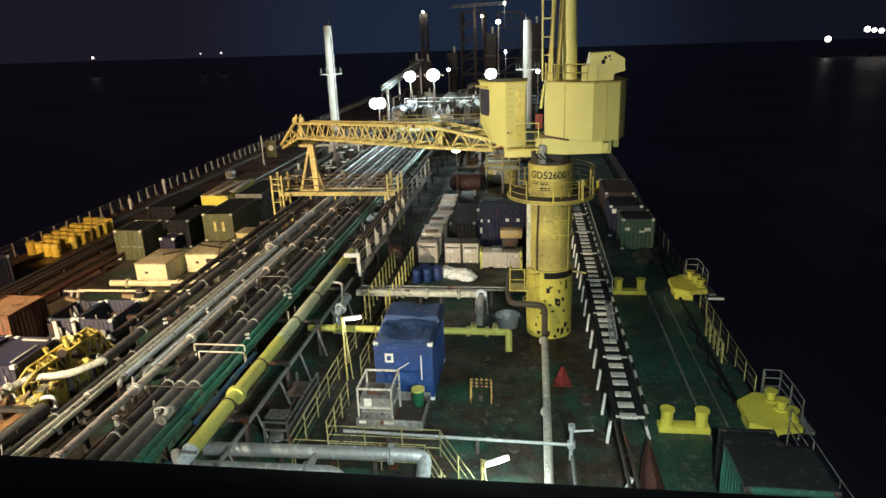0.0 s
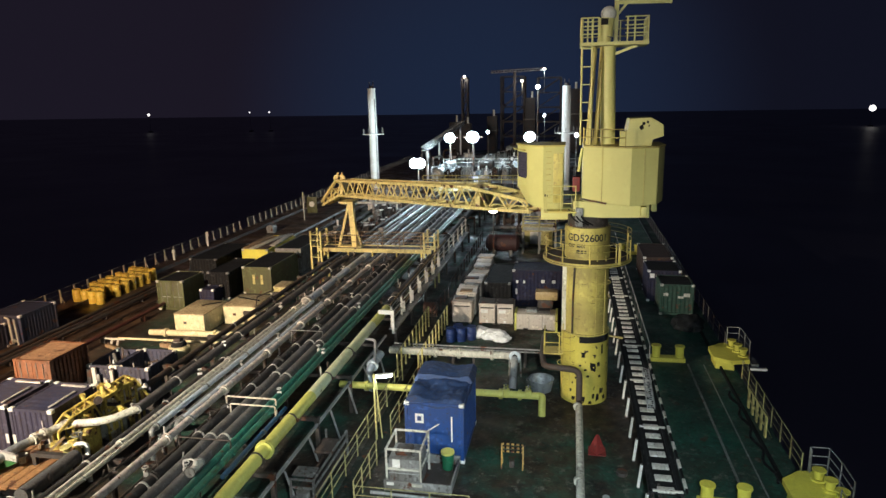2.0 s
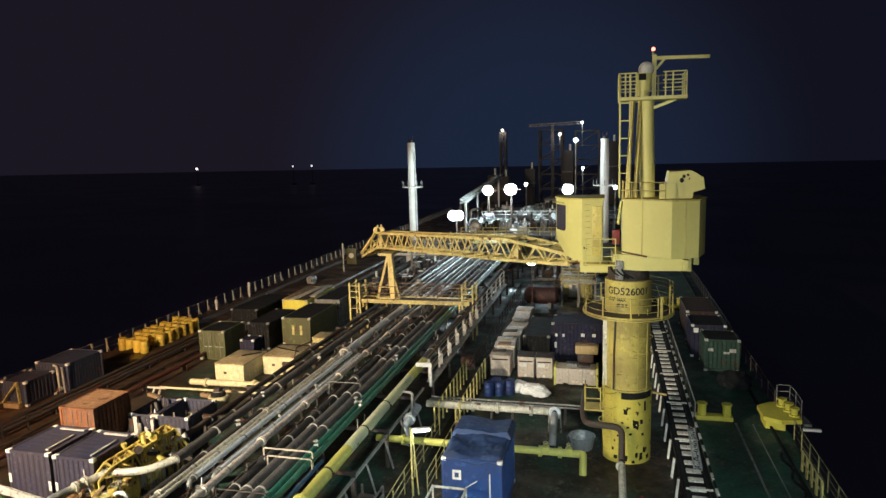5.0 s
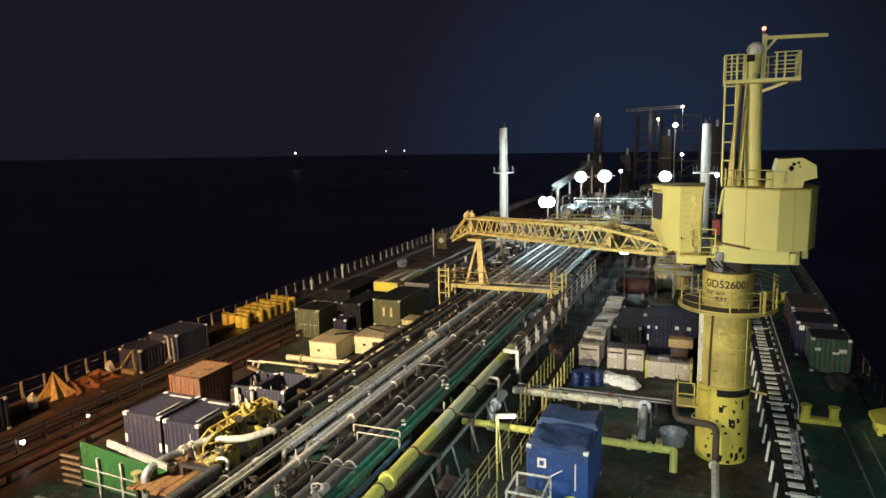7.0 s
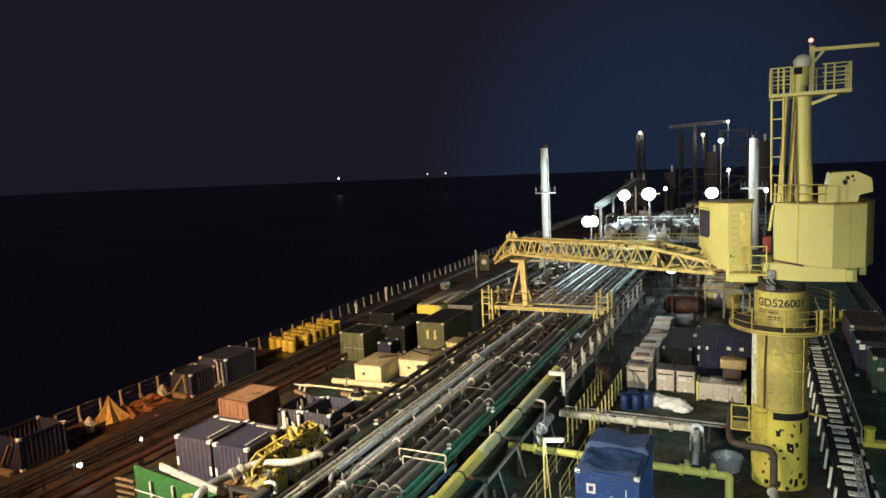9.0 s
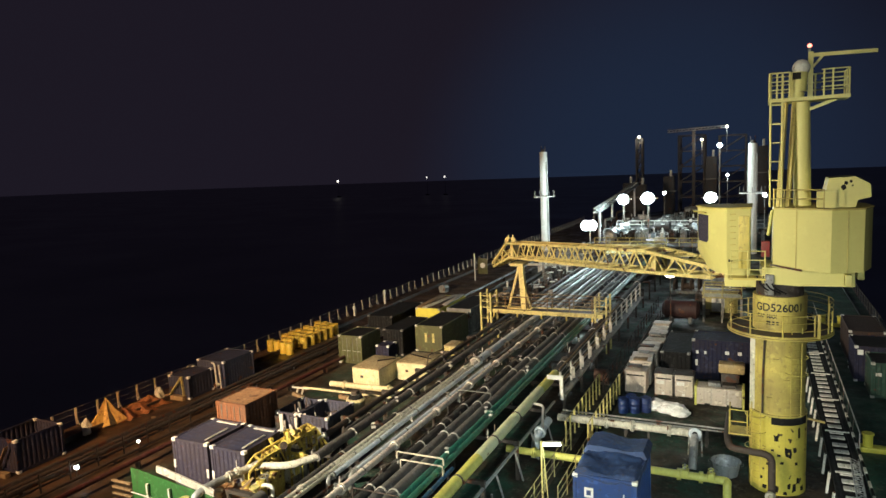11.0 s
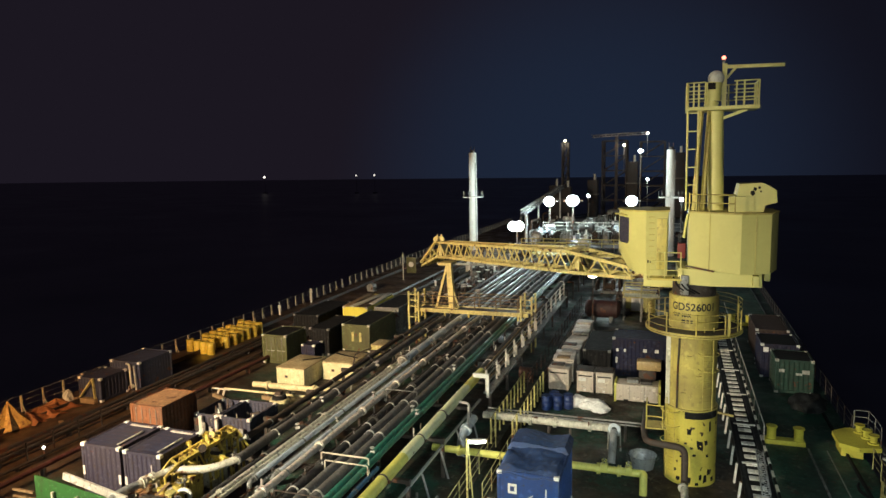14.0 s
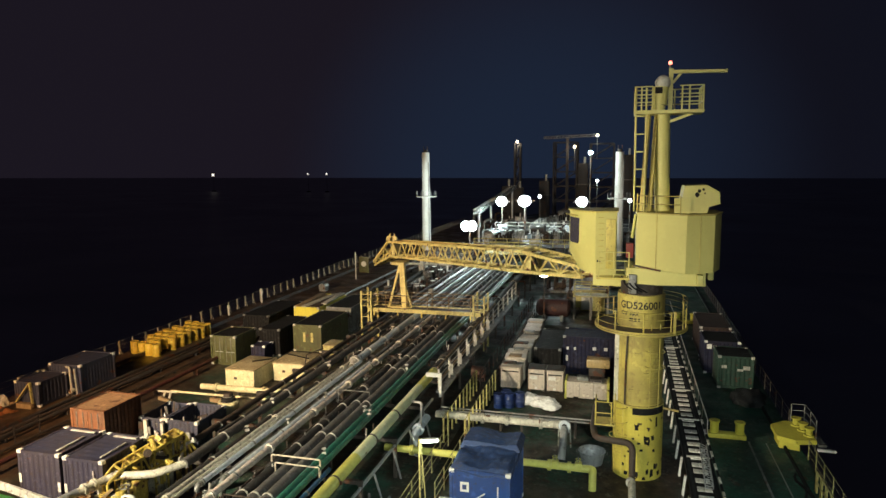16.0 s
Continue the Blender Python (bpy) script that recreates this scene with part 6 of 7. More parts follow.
for i in range(14):
    part("hand_post", rod(BM(), (1.26, 12 + i * 2, 1.2), (1.3, 12 + i * 2, 2.0), 0.022, 6), M_STEEL_DARK, t)
# low banded kerb rail along the starboard edge
part("kerb_rail", box(BM(), 1.2, 0, 1.2, 1.28, 40, 1.3), M_BLACK, t)
dash = to_mesh("white_band", box(BM(), 1.19, -0.3, 1.22, 1.29, 0.3, 1.31, 0.008), M_TREAD)
for i in range(30):
    part("white_band", dash, M_TREAD, t).location = (0, 0.5 + i * 1.3, 0)
q = BM()
lattice(q, (0.75, 6.2, 1.3), (0.95, 10.5, 1.3), 0.3, 0.3, 0.1, 0.1, 7, 0.02, 0.015)
piece("ladder", q, M_GALV, "aluminium ladder lying on the gangway", "ladder").location = (2.62, 21.4, 0.02)
for x in (2.75, 3.0):
    piece("pipe_end", tube(BM(), [(x, 22, 1.1), (x - 0.05, 20.8, 1.05), (x + 0.25, 9, 0.6)], 0.06, 8), M_STEEL_DARK, "dark pipe sloping down from the gangway", "pipe", "sloping pipes")
for y in (18.4, 16.2):
    piece("pipe_trestle", bar(BM(), (2.9, y, 0.9), (2.55, y, 0), 0.14, 0.09), M_WHITE, "white banded pipe leg", "support", "pipe legs")
# dark red covered boat-shaped tank
q = BM()
secs = [(11.5, 3.3, 0.5), (14.0, 3.38, 0.5), (16.5, 3.45, 0.46), (18.5, 3.55, 0.38), (20.0, 3.7, 0.22), (21.0, 3.82, 0.06)]
rings = [[q.verts.new((x + u * w + 0.05 * noise.noise(Vector((y, u * 3, v))), y, 0.02 + v * (0.5 + w) + 0.06 * noise.noise(Vector((y * 1.3, u, v * 4))) * (v > 0)))
          for u, v in ((-1, 0), (-1, 0.75), (-0.55, 1.15), (0.0, 1.3), (0.6, 1.1), (1, 0.65), (1, 0))] for y, x, w in secs]
for a, b in zip(rings, rings[1:]):
    for i in range(6):
        q.faces.new((a[i], a[i + 1], b[i + 1], b[i]))
q.faces.new(rings[0])
q.faces.new(rings[-1][::-1])
piece("covered_reel", q, M_DARKRED, "dark red tarpaulin-covered hose reel", "hose reel")


# ---- mooring gear to starboard ----
def bollard(x, y):
    t = thing("bollard", "bright yellow double mooring bollard", "bollard", (x, y, 0), group="mooring bollards")
    part("base", box(BM(), 0, -0.22, 0, 1.85, 0.34, 0.24, 0.03), M_MOOR, t)
    for px in (0.3, 1.55):
        q = BM()
        rod(q, (px, 0.06, 0.24), (px, 0.06, 0.82), 0.22, 24)
        rod(q, (px, 0.06, 0.82), (px, 0.06, 0.9), 0.27, 24)
        part("post", q, M_MOOR, t)
    return t


bollard(4.48, 22.6)
bollard(4.34, 36.3)
bollard(4.4, 62.0)


def fairlead(x, y, s=1.0):
    t = thing("fairlead_platform", "yellow mooring fairlead platform with three rollers and a railing", "fairlead", (x, y, 0), group="fairleads")
    part("deck_plate", prism(BM(), [(0.03, -0.09), (0.03, 1.43), (0.76, 2.07), (1.6, 2.1), (1.8, -0.3), (0.8, -0.54)], 0.5, 0.72), M_MOOR, t)
    part("pedestal", prism(BM(), [(0.2, 0.1), (0.2, 1.3), (1.1, 1.6), (1.1, -0.1)], 0, 0.5), M_MOOR, t)
    for i, (px, py) in enumerate(((1.25, 1.5), (1.42, 0.85), (1.56, 0.2))):
        q = BM()
        rod(q, (px, py, 0.722), (px, py, 0.8), 0.25, 20)
        rod(q, (px, py, 0.8), (px, py, 1.1), 0.15, 20, 0.17)
        rod(q, (px, py, 1.1), (px, py, 1.16), 0.24, 20)
        part("roller", q, M_MOOR, t)
    q = BM()
    ring = [(1.12, 2.0), (1.15, 2.2), (1.8, 2.2), (1.85, 1.2), (1.82, 0.0)]
    for z in (0.95, 1.3, 1.65):
        tube(q, [(px, py, z) for px, py in ring], 0.025, 6, 0.15)
    for px, py in ring:
        rod(q, (px, py, 0.0), (px, py, 1.66), 0.03, 6)
    part("railing", q, M_STEEL, t)
    part("outrigger", box(BM(), 1.95, -0.1, 0.3, 2.3, 1.0, 0.42), M_STEEL, t)
    return t


fairlead(7.55, 22.3)
fairlead(7.45, 35.5)
piece("light_bar", box(BM(), 9.05, 34.2, 0.55, 9.85, 34.35, 0.66), M_WHITE, "white bar reaching out over the ship's side", "bar")
t = railing("railing", "short raked yellow rail frame", [(8.2, 28.2, 0), (8.2, 31.0, 0)], 0.95, 0.7, M_YELLOW, 2, 0.12, 0.04, True)
# mooring rope along the gutter
q = BM()
tube(q, [(7.7 + 0.12 * math.sin(i * 1.1), 24.5 + i * 0.35, 0.05) for i in range(24)], 0.06, 6, 0.05)
piece("mooring_rope", q, M_BLACK, "dark mooring rope lying along the gutter", "rope")
q = BM()
bmesh.ops.create_icosphere(q, subdivisions=4, radius=1)
for v in q.verts:
    k = 1 + 0.3 * noise.noise(v.co * 2)
    v.co = Vector((v.co.x * 0.95 * k + 7.3, v.co.y * 1.1 * k + 42.2, max(0.0, v.co.z * 0.6 * k + 0.2)))
piece("mooring_rope", q, M_COVER, "dark heap of covered mooring rope", "rope")

# ---- port deck ----
for x, z, r, m_, lab in ((-33.2, 0.22, 0.12, M_STEEL_DARK, "dark pipe low along the port deck"), (-32.6, 0.22, 0.1, M_RUSTY, "rusty pipe low along the port deck"),
                         (-31.9, 0.3, 0.14, M_STEEL_DARK, "dark pipe low along the port deck"), (-28.9, 0.5, 0.13, M_DARKRED, "dark red pipe along the port deck"), (-30.6, 0.2, 0.08, M_RUSTY, "thin rusty pipe along the port deck")):
    t = thing("deck_pipe", lab, "pipe", (x, 0, z), group="port deck pipes")
    part("pipe_run", rod(BM(), (0, 8, 0), (0, 60, 0), r, 10), m_, t)
    sm = to_mesh("saddle", box(BM(), -r * 1.3, -0.05, -z, r * 1.3, 0.05, -r * 0.5), M_STEEL_DARK)
    for i in range(12):
        part("saddle", sm, M_STEEL_DARK, t).location = (0, 10 + i * 4.1, 0)
railing("railing", "dark rusty inner railing on the port deck", [(-31.2, 14, 0), (-31.2, 28, 0)], 1.0, 1.6, M_STEEL_DARK, 3, 0.08, 0.03)
# of these two globes, one stands for a reflection on the deck
for x, y in ((-30.95, 20.4), (-30.6, 23.8)):
    t = thing("deck_lamp", "lit white globe on a low post, one of two a reflection", "lamp", (x, y, 0), group="deck lamps")
    part("post", rod(BM(), (0, 0, 0), (0, 0, 0.5), 0.05, 8), M_STEEL_DARK, t)
    q = BM()
    bmesh.ops.create_uvsphere(q, u_segments=14, v_segments=8, radius=0.12 if y < 22 else 0.07, matrix=Matrix.Translation((0, 0, 0.6)))
    part("globe", q, M_TUBE, t, "lit white globe")
    part("guard", rod(BM(), (0, 0, 0.72), (0, 0, 0.78), 0.12, 10), M_STEEL_DARK, t)

# orange tarpaulin heap by the rail
def heap(x, y, peaks, mat, label, name, w=1.6, n=34, seed=0.0):
    q = BM()
    grid = []
    for j in range(n + 1):
        row = []
        for i in range(n + 1):
            u, v = -1 + 2 * i / n, -1 + 2 * j / n
            px, py = u * w, v * w * 1.6
            h = 0.0
            for ax, ay, ah, ar in peaks:
                th = math.atan2(py - ay, px - ax)
                fold = 1 + 0.3 * math.sin(5 * th + ax * 9 + ay) + 0.14 * math.sin(11 * th + ah * 5)
                h = max(h, ah * max(0, 1 - math.hypot(px - ax, py - ay) / (ar * 1.15 * fold)) ** 1.15)
            h += (0.1 * noise.noise(Vector((px * 1.6, py * 1.6, seed))) + 0.09 * noise.noise(Vector((px * 4.2, py * 4.2, seed + 5)))) * (1 if h > 0.05 else 0)
            row.append(q.verts.new((x + px, y + py, max(0.012, h))))
        grid.append(row)
    for j in range(n):
        for i in range(n):
            if max(v.co.z for v in (grid[j][i], grid[j][i + 1], grid[j + 1][i + 1], grid[j + 1][i])) > 0.02:
                q.faces.new((grid[j][i], grid[j][i + 1], grid[j + 1][i + 1], grid[j + 1][i]))
    bmesh.ops.delete(q, geom=[v for v in q.verts if not v.link_faces], context="VERTS")
    return piece(name, q, mat, label, "tarpaulin")


M_TENTRED = surface("tarpaulin_red_brown", (0.3, 0.11, 0.035), 0.65, dirty=0.5, dirt=(0.07, 0.03, 0.015), bump=0.4)
heap(-36.3, 28.2, ((0.1, 0.2, 0.55, 1.1), (-0.2, 1.4, 0.62, 0.9), (0.3, -1.0, 0.6, 1.0), (0.0, -2.0, 0.5, 0.7)), M_TENTRED, "orange-brown tarpaulin lying in loose folds by the rail", "tarpaulin", 1.3)
q = BM()
apex = q.verts.new((-36.25, 26.25, 1.62))
foot = []
for k in range(14):
    a = 2 * math.pi * k / 14
    rad = (1.0 if k % 2 else 0.72) * (1.15 if math.cos(a) > 0 else 0.9)
    foot.append((rad * math.cos(a), rad * 1.25 * math.sin(a)))
mid = [q.verts.new((-36.25 + 0.45 * u, 26.25 + 0.45 * v, 0.82 + 0.1 * ((k * 7) % 3 - 1))) for k, (u, v) in enumerate(foot)]
low = [q.verts.new((-36.25 + u, 26.25 + v, 0.05 + 0.07 * ((k * 5) % 3))) for k, (u, v) in enumerate(foot)]
for k in range(14):
    q.faces.new((apex, mid[k], mid[(k + 1) % 14]))
    q.faces.new((mid[k], low[k], low[(k + 1) % 14], mid[(k + 1) % 14]))
piece("tarpaulin", q, M_TENT, "yellow-orange tarpaulin drawn up to a sharp peak by the rail", "tarpaulin")
for x, y, s_ in ((-36.5, 30.4, 0.3), (-36.3, 24.9, 0.26), (-35.7, 24.4, 0.22)):
    q = BM()
    bmesh.ops.create_icosphere(q, subdivisions=3, radius=s_)
    for v in q.verts:
        k = 1 + 0.5 * noise.noise(v.co * 5 + Vector((x, y, 0)))
        v.co = Vector((v.co.x * k + x, v.co.y * k + y, max(0.0, v.co.z * k * 1.5 + s_ * 1.1)))
    piece("rope_coil", q, M_BOX0, "pale tangled rope bundle beside the tarpaulin", "rope", "rope bundles")
t = thing("timber_crate", "pale timber crate frame leaning in a container", "crate", (-36.5, 30.6, 0))
part("board", bar(BM(), (0.6, 0.2, 0.3), (1.75, 0.2, 1.6), 0.2, 0.06), M_YELLOW, t)
part("board", bar(BM(), (1.75, 0.2, 1.6), (1.85, 0.2, 0.2), 0.16, 0.06), M_YELLOW, t)
part("board", box(BM(), 0.3, 0.0, 0, 1.9, 0.35, 0.3, 0.02), M_WOOD, t)
t = thing("pipe_prop", "pale bent pipe prop leaning on a container", "prop", (-34.4, 33.2, 0))
part("bar", tube(BM(), [(0, 0, 1.9), (0.25, 0, 1.85), (0.35, -0.05, 0.35)], 0.06, 8), M_PALE, t)
part("bar", tube(BM(), [(0.62, 0, 1.8), (0.75, -0.05, 0.1)], 0.05, 8), M_PALE, t)
part("weight", rod(BM(), (0.35, -0.2, 0.35), (0.35, 0.1, 0.35), 0.14, 12), M_PALE, t)
part("foot", box(BM(), 0.3, -0.1, 0, 0.8, 0.05, 0.1), M_STEEL_DARK, t)
t = thing("timber_crate", "pale timber pieces stacked beside a container", "crate", (-35.8, 19.0, 0))
part("board", bar(BM(), (0.1, 0.3, 0.1), (1.0, 0.4, 1.5), 0.2, 0.06), M_WOOD, t)
part("board", box(BM(), 0.0, 0.0, 0, 1.3, 0.3, 0.25, 0.02), M_WOOD, t)
for x, y, z in ((-33.6, 27.5, 0.1), (-33.0, 33.8, 0.12), (-24.2, 34.4, 0.25), (-27.6, 33.8, 0.2)):
    t = thing("loose_board", "pale board lying on the deck", "board", (x, y, 0), random.uniform(-30, 30), "loose boards")
    part("plank", box(BM(), -0.6, -0.12, 0, 0.6, 0.12, z, 0.01), M_WOOD, t)

# green plate with posts in front
t = thing("green_screen", "green painted steel screen with pale posts and rails", "screen", (-24.9, 18.8, 0))
q = BM()
f = [q.verts.new(v) for v in ((0, 0, 0.35), (3.75, 0, 0.25), (3.75, 0.0, 1.3), (4.75, 0.0, 1.75), (0, 0, 2.3))]
g2 = [q.verts.new(v.co + Vector((0, 0.05, 0))) for v in f]
q.faces.new(f)
q.faces.new(g2[::-1])
for i in range(5):
    q.faces.new((f[i], g2[i], g2[(i + 1) % 5], f[(i + 1) % 5]))
part("plate", q, M_GREENPLATE, t)
part("top_board", bar(BM(), (1.5, 0.12, 2.42), (4.7, 0.12, 1.86), 0.1, 0.3), M_CLAMP, t, "pale worn board")
for x in (1.0, 2.3, 3.4):
    part("post", box(BM(), x, -0.14, 0, x + 0.1, -0.04, 1.75 if x < 3 else 1.3), M_CLAMP, t)
for z in (0.55, 1.15):
    part("rail", rod(BM(), (0.1, -0.16, z + 0.1), (4.9, -0.16, z - 0.15), 0.03, 6), M_CLAMP, t)
for i in range(5):
    part("slat", box(BM(), -1.2, -0.1, 0.3 + i * 0.3, -0.05, 0.0, 0.38 + i * 0.3), M_WOOD, t)
part("prop", bar(BM(), (0.3, 0.06, 2.0), (0.3, 1.0, 0), 0.1), M_RUSTY, t)

# yellow valve frame with pipes
M_MANIFOLD = surface("manifold_yellow", (0.6, 0.47, 0.1), 0.5, rust=0.3, dirty=0.5, dirt=(0.12, 0.07, 0.025), scale=1.6)
t = thing("valve_manifold", "yellow tubular frame round valves and pipes", "pipe manifold", (-20.4, 21.3, 0))
RAILA = [(0.35, -0.5, 1.9), (0.6, 0.0, 2.3), (1.45, 2.9, 2.75), (1.75, 3.3, 1.8)]
RAILB = [(-0.15, -0.2, 1.9), (0.0, 0.3, 2.3), (0.75, 3.2, 2.75), (1.1, 3.7, 1.8)]
for line in (RAILA, RAILB):
    for a, b in zip(line, line[1:]):
        part("frame_bar", bar(BM(), a, b, 0.1), M_MANIFOLD, t)
    for pnt in line:
        part("leg", bar(BM(), pnt, (pnt[0], pnt[1], 0), 0.08), M_MANIFOLD, t)
for k in range(7):
    u = k / 6
    pa, pb = Vector(RAILA[1]).lerp(Vector(RAILA[2]), u), Vector(RAILB[1]).lerp(Vector(RAILB[2]), u)
    part("rung", bar(BM(), pa, pb, 0.08), M_MANIFOLD, t)
    if k < 6:
        pc = Vector(RAILB[1]).lerp(Vector(RAILB[2]), u + 1 / 6)
        part("brace", bar(BM(), pa, pc, 0.055), M_MANIFOLD, t)
for k in range(4):
    pa = Vector(RAILA[1]).lerp(Vector(RAILA[2]), k / 3)
    part("brace", bar(BM(), pa, (pa.x + 0.25, pa.y + 0.5, 1.0), 0.07), M_MANIFOLD, t)
for u0, u1, side_ in ((0.12, 0.36, 0.0), (0.55, 0.98, 0.0), (0.3, 0.6, 0.45)):
    pa, pb = Vector(RAILA[1]).lerp(Vector(RAILA[2]), u0), Vector(RAILA[1]).lerp(Vector(RAILA[2]), u1)
    pc, pd = Vector(RAILB[1]).lerp(Vector(RAILB[2]), u1), Vector(RAILB[1]).lerp(Vector(RAILB[2]), u0)
    q = BM()
    top_ = [q.verts.new(v.lerp(w_, side_) + Vector((0, 0, -0.1))) for v, w_ in ((pa, pd), (pb, pc), (pc, pc), (pd, pd))]
    low_ = [q.verts.new(v.co + Vector((0, 0, -0.04))) for v in top_]
    q.faces.new(top_)
    q.faces.new(low_[::-1])
    for k in range(4):
        q.faces.new((top_[k], low_[k], low_[(k + 1) % 4], top_[(k + 1) % 4]))
    part("top_plate", q, M_MANIFOLD, t)
for pa, pb, dz in ((RAILA[1], RAILA[2], 0.75), (RAILB[1], RAILB[2], 1.1)):
    part("mid_rail", bar(BM(), (pa[0], pa[1], pa[2] - dz), (pb[0], pb[1], pb[2] - dz), 0.08), M_MANIFOLD, t)
for k in range(5):
    pa = Vector(RAILA[1]).lerp(Vector(RAILA[2]), 0.1 + k * 0.2)
    part("upright", bar(BM(), pa, (pa.x, pa.y, 0.5), 0.07), M_MANIFOLD, t)
part("cover", box(BM(), 0.2, 1.7, 0.3, 1.0, 2.8, 1.95, 0.25), M_BOX0, t, "dirty pale lagging")
part("drum_cover", rod(BM(), (0.55, 0.9, 0.3), (0.6, 1.0, 1.8), 0.42, 18, 0.3), M_MANIFOLD, t)
part("cover", box(BM(), 0.3, 0.1, 0.3, 1.2, 0.7, 1.75, 0.16), M_MANIFOLD, t)
for k, (vx, vy, vz) in enumerate(((0.5, -0.1, 2.0), (0.95, -0.25, 1.75), (0.2, 0.15, 2.05))):
    ring_ = [(vx + 0.2 * math.cos(a), vy + 0.2 * math.sin(a), vz) for a in (2 * math.pi * i / 14 for i in range(15))]
    part("handwheel", tube(BM(), ring_, 0.03, 6, 0.01), (M_MANIFOLD, M_STEEL, M_CLAMP)[k], t)
    part("spindle", rod(BM(), (vx, vy, vz - 0.5), (vx, vy, vz + 0.06), 0.035, 8), M_STEEL, t)
part("valve", rod(BM(), (0.9, -0.4, 0.9), (0.9, -0.4, 1.7), 0.22, 14), M_MANIFOLD, t)
part("valve", rod(BM(), (0.35, -0.7, 0.8), (0.35, -0.7, 1.6), 0.2, 14), M_MANIFOLD, t)
part("bottom_bar", box(BM(), 0.1, -0.9, 0.9, 1.5, -0.8, 1.0), M_MANIFOLD, t)
# branch pipes, flanges and bent rails crowded inside the frame
mr = random.Random(33)
for k in range(22):
    u = mr.uniform(0.0, 1.0)
    pa = Vector(RAILA[1]).lerp(Vector(RAILA[2]), u)
    pb = Vector(RAILB[1]).lerp(Vector(RAILB[2]), u)
    c0 = pa.lerp(pb, mr.uniform(-0.25, 1.1)) + Vector((0, 0, mr.uniform(-0.7, 0.12)))
    d0 = Vector((mr.uniform(-0.5, 0.5), mr.uniform(-0.7, 0.7), mr.uniform(-0.15, 0.25)))
    r_ = mr.uniform(0.05, 0.11)
    m_ = mr.choice((M_MANIFOLD, M_MANIFOLD, M_MANIFOLD, M_CLAMP, M_RUSTY))
    br_ = part("branch_pipe", tube(BM(), [(c0.x, c0.y, max(0.2, c0.z - mr.uniform(0.6, 1.2))), tuple(c0), tuple(c0 + d0)], r_, 9, 0.12), m_, t)
    e0 = c0 + d0
    part("flange", rod(BM(), e0, e0 + d0.normalized() * 0.09, r_ * 1.8, 12), m_, br_)
cross_pipe("pale pipe bending into the rack", [(-20.7, 19.9, 1.9), (-20.2, 21.3, 2.0), (-18.5, 21.7, 2.1), (-17.72, 22.6, 2.25)], 0.16, M_PALE, (((-20.5, 20.6, 1.94), (0.3, 1, 0)), ((-20.6, 20.2, 1.92), (0.3, 1, 0))), supports=((-19.6, 21.45, 1.8),))
cross_pipe("thin white pipe bent down to the deck", [(-20.5, 20.6, 1.4), (-18.9, 20.9, 1.5), (-18.75, 20.6, 0)], 0.09, M_WHITE, (((-19.7, 20.75, 1.45), (1, 0.15, 0.06)),))
cross_pipe("grey pipe riser bending over into the rack", [(-20.9, 18.4, 0), (-20.9, 18.4, 1.8), (-20.8, 19.2, 1.95), (-20.7, 19.9, 1.9)], 0.17, M_GALV)
cross_pipe("large galvanised pipe with a yellow flange", [(-24.6, 16.4, 0.9), (-20.6, 16.3, 0.9), (-20.2, 16.2, 0)], 0.24, M_GALV, (((-23.2, 16.37, 0.9), (1, 0, 0)), ((-21.4, 16.32, 0.9), (1, 0, 0))), supports=((-22.4, 16.35, 0.66),))
for a, b in (((-21.6, 19.9, 0), (-19.6, 20.6, 1.9)), ((-21.0, 20.8, 1.9), (-19.9, 19.6, 0)), ((-22.2, 20.4, 1.2), (-19.2, 21.0, 1.3))):
    piece("timber", bar(BM(), a, b, 0.1), M_WOOD, "pale timber prop leaning among the pipes", "timber", "leaning timbers")
t = thing("pipe_bed", "orange-brown rusty plate bed with flanged pipe stubs", "pipe manifold", (-21.4, 17.8, 0))
M_RUSTBED = surface("rust_orange", (0.35, 0.17, 0.06), 0.7, rust=0.3, dirty=0.4)
for k in range(5):
    part("bed_plank", box(BM(), 0.1 + k * 0.4, 0.1 * (k % 3), 1.3, 0.46 + k * 0.4, 3.2 - 0.25 * (k % 2), 1.38, 0.012), M_RUSTBED, t)
for y_ in (0.4, 2.6):
    part("bed_beam", box(BM(), 0.05, y_, 1.14, 2.15, y_ + 0.14, 1.298), M_RUSTBED, t)
    for x_ in (0.1, 1.95):
        part("bed_leg", box(BM(), x_, y_, 0, x_ + 0.12, y_ + 0.14, 1.138), M_RUSTY, t)
for i, (x, y) in enumerate(((0.05, 0.6), (0.9, 1.6), (2.15, 2.4), (0.6, 3.4), (1.7, 3.7))):
    q = BM()
    rod(q, (x, y, 0), (x, y, 1.65), 0.12, 12)
    rod(q, (x, y, 1.65), (x, y, 1.72), 0.22, 12)
    part("stub", q, M_PALE if i % 2 else M_YELLOW, t)
railing("railing", "yellow railing beside the manifold", [(-24.8, 14.6, 0), (-20.6, 14.9, 0)], 1.1, 1.4, M_YELLOW, 3, 0.07, 0.03)

t = thing("pipe_trestle", "small pale trestle standing on the deck", "trestle", (-28.5, 34.3, 0))
part("top_bar", box(BM(), 0, 0, 0.36, 1.35, 0.12, 0.46, 0.01), M_PALE, t)
for x in (0.42, 0.85):
    part("leg", bar(BM(), (x + 0.06, 0.06, 0.36), (x, -0.05, 0), 0.1), M_PALE, t)
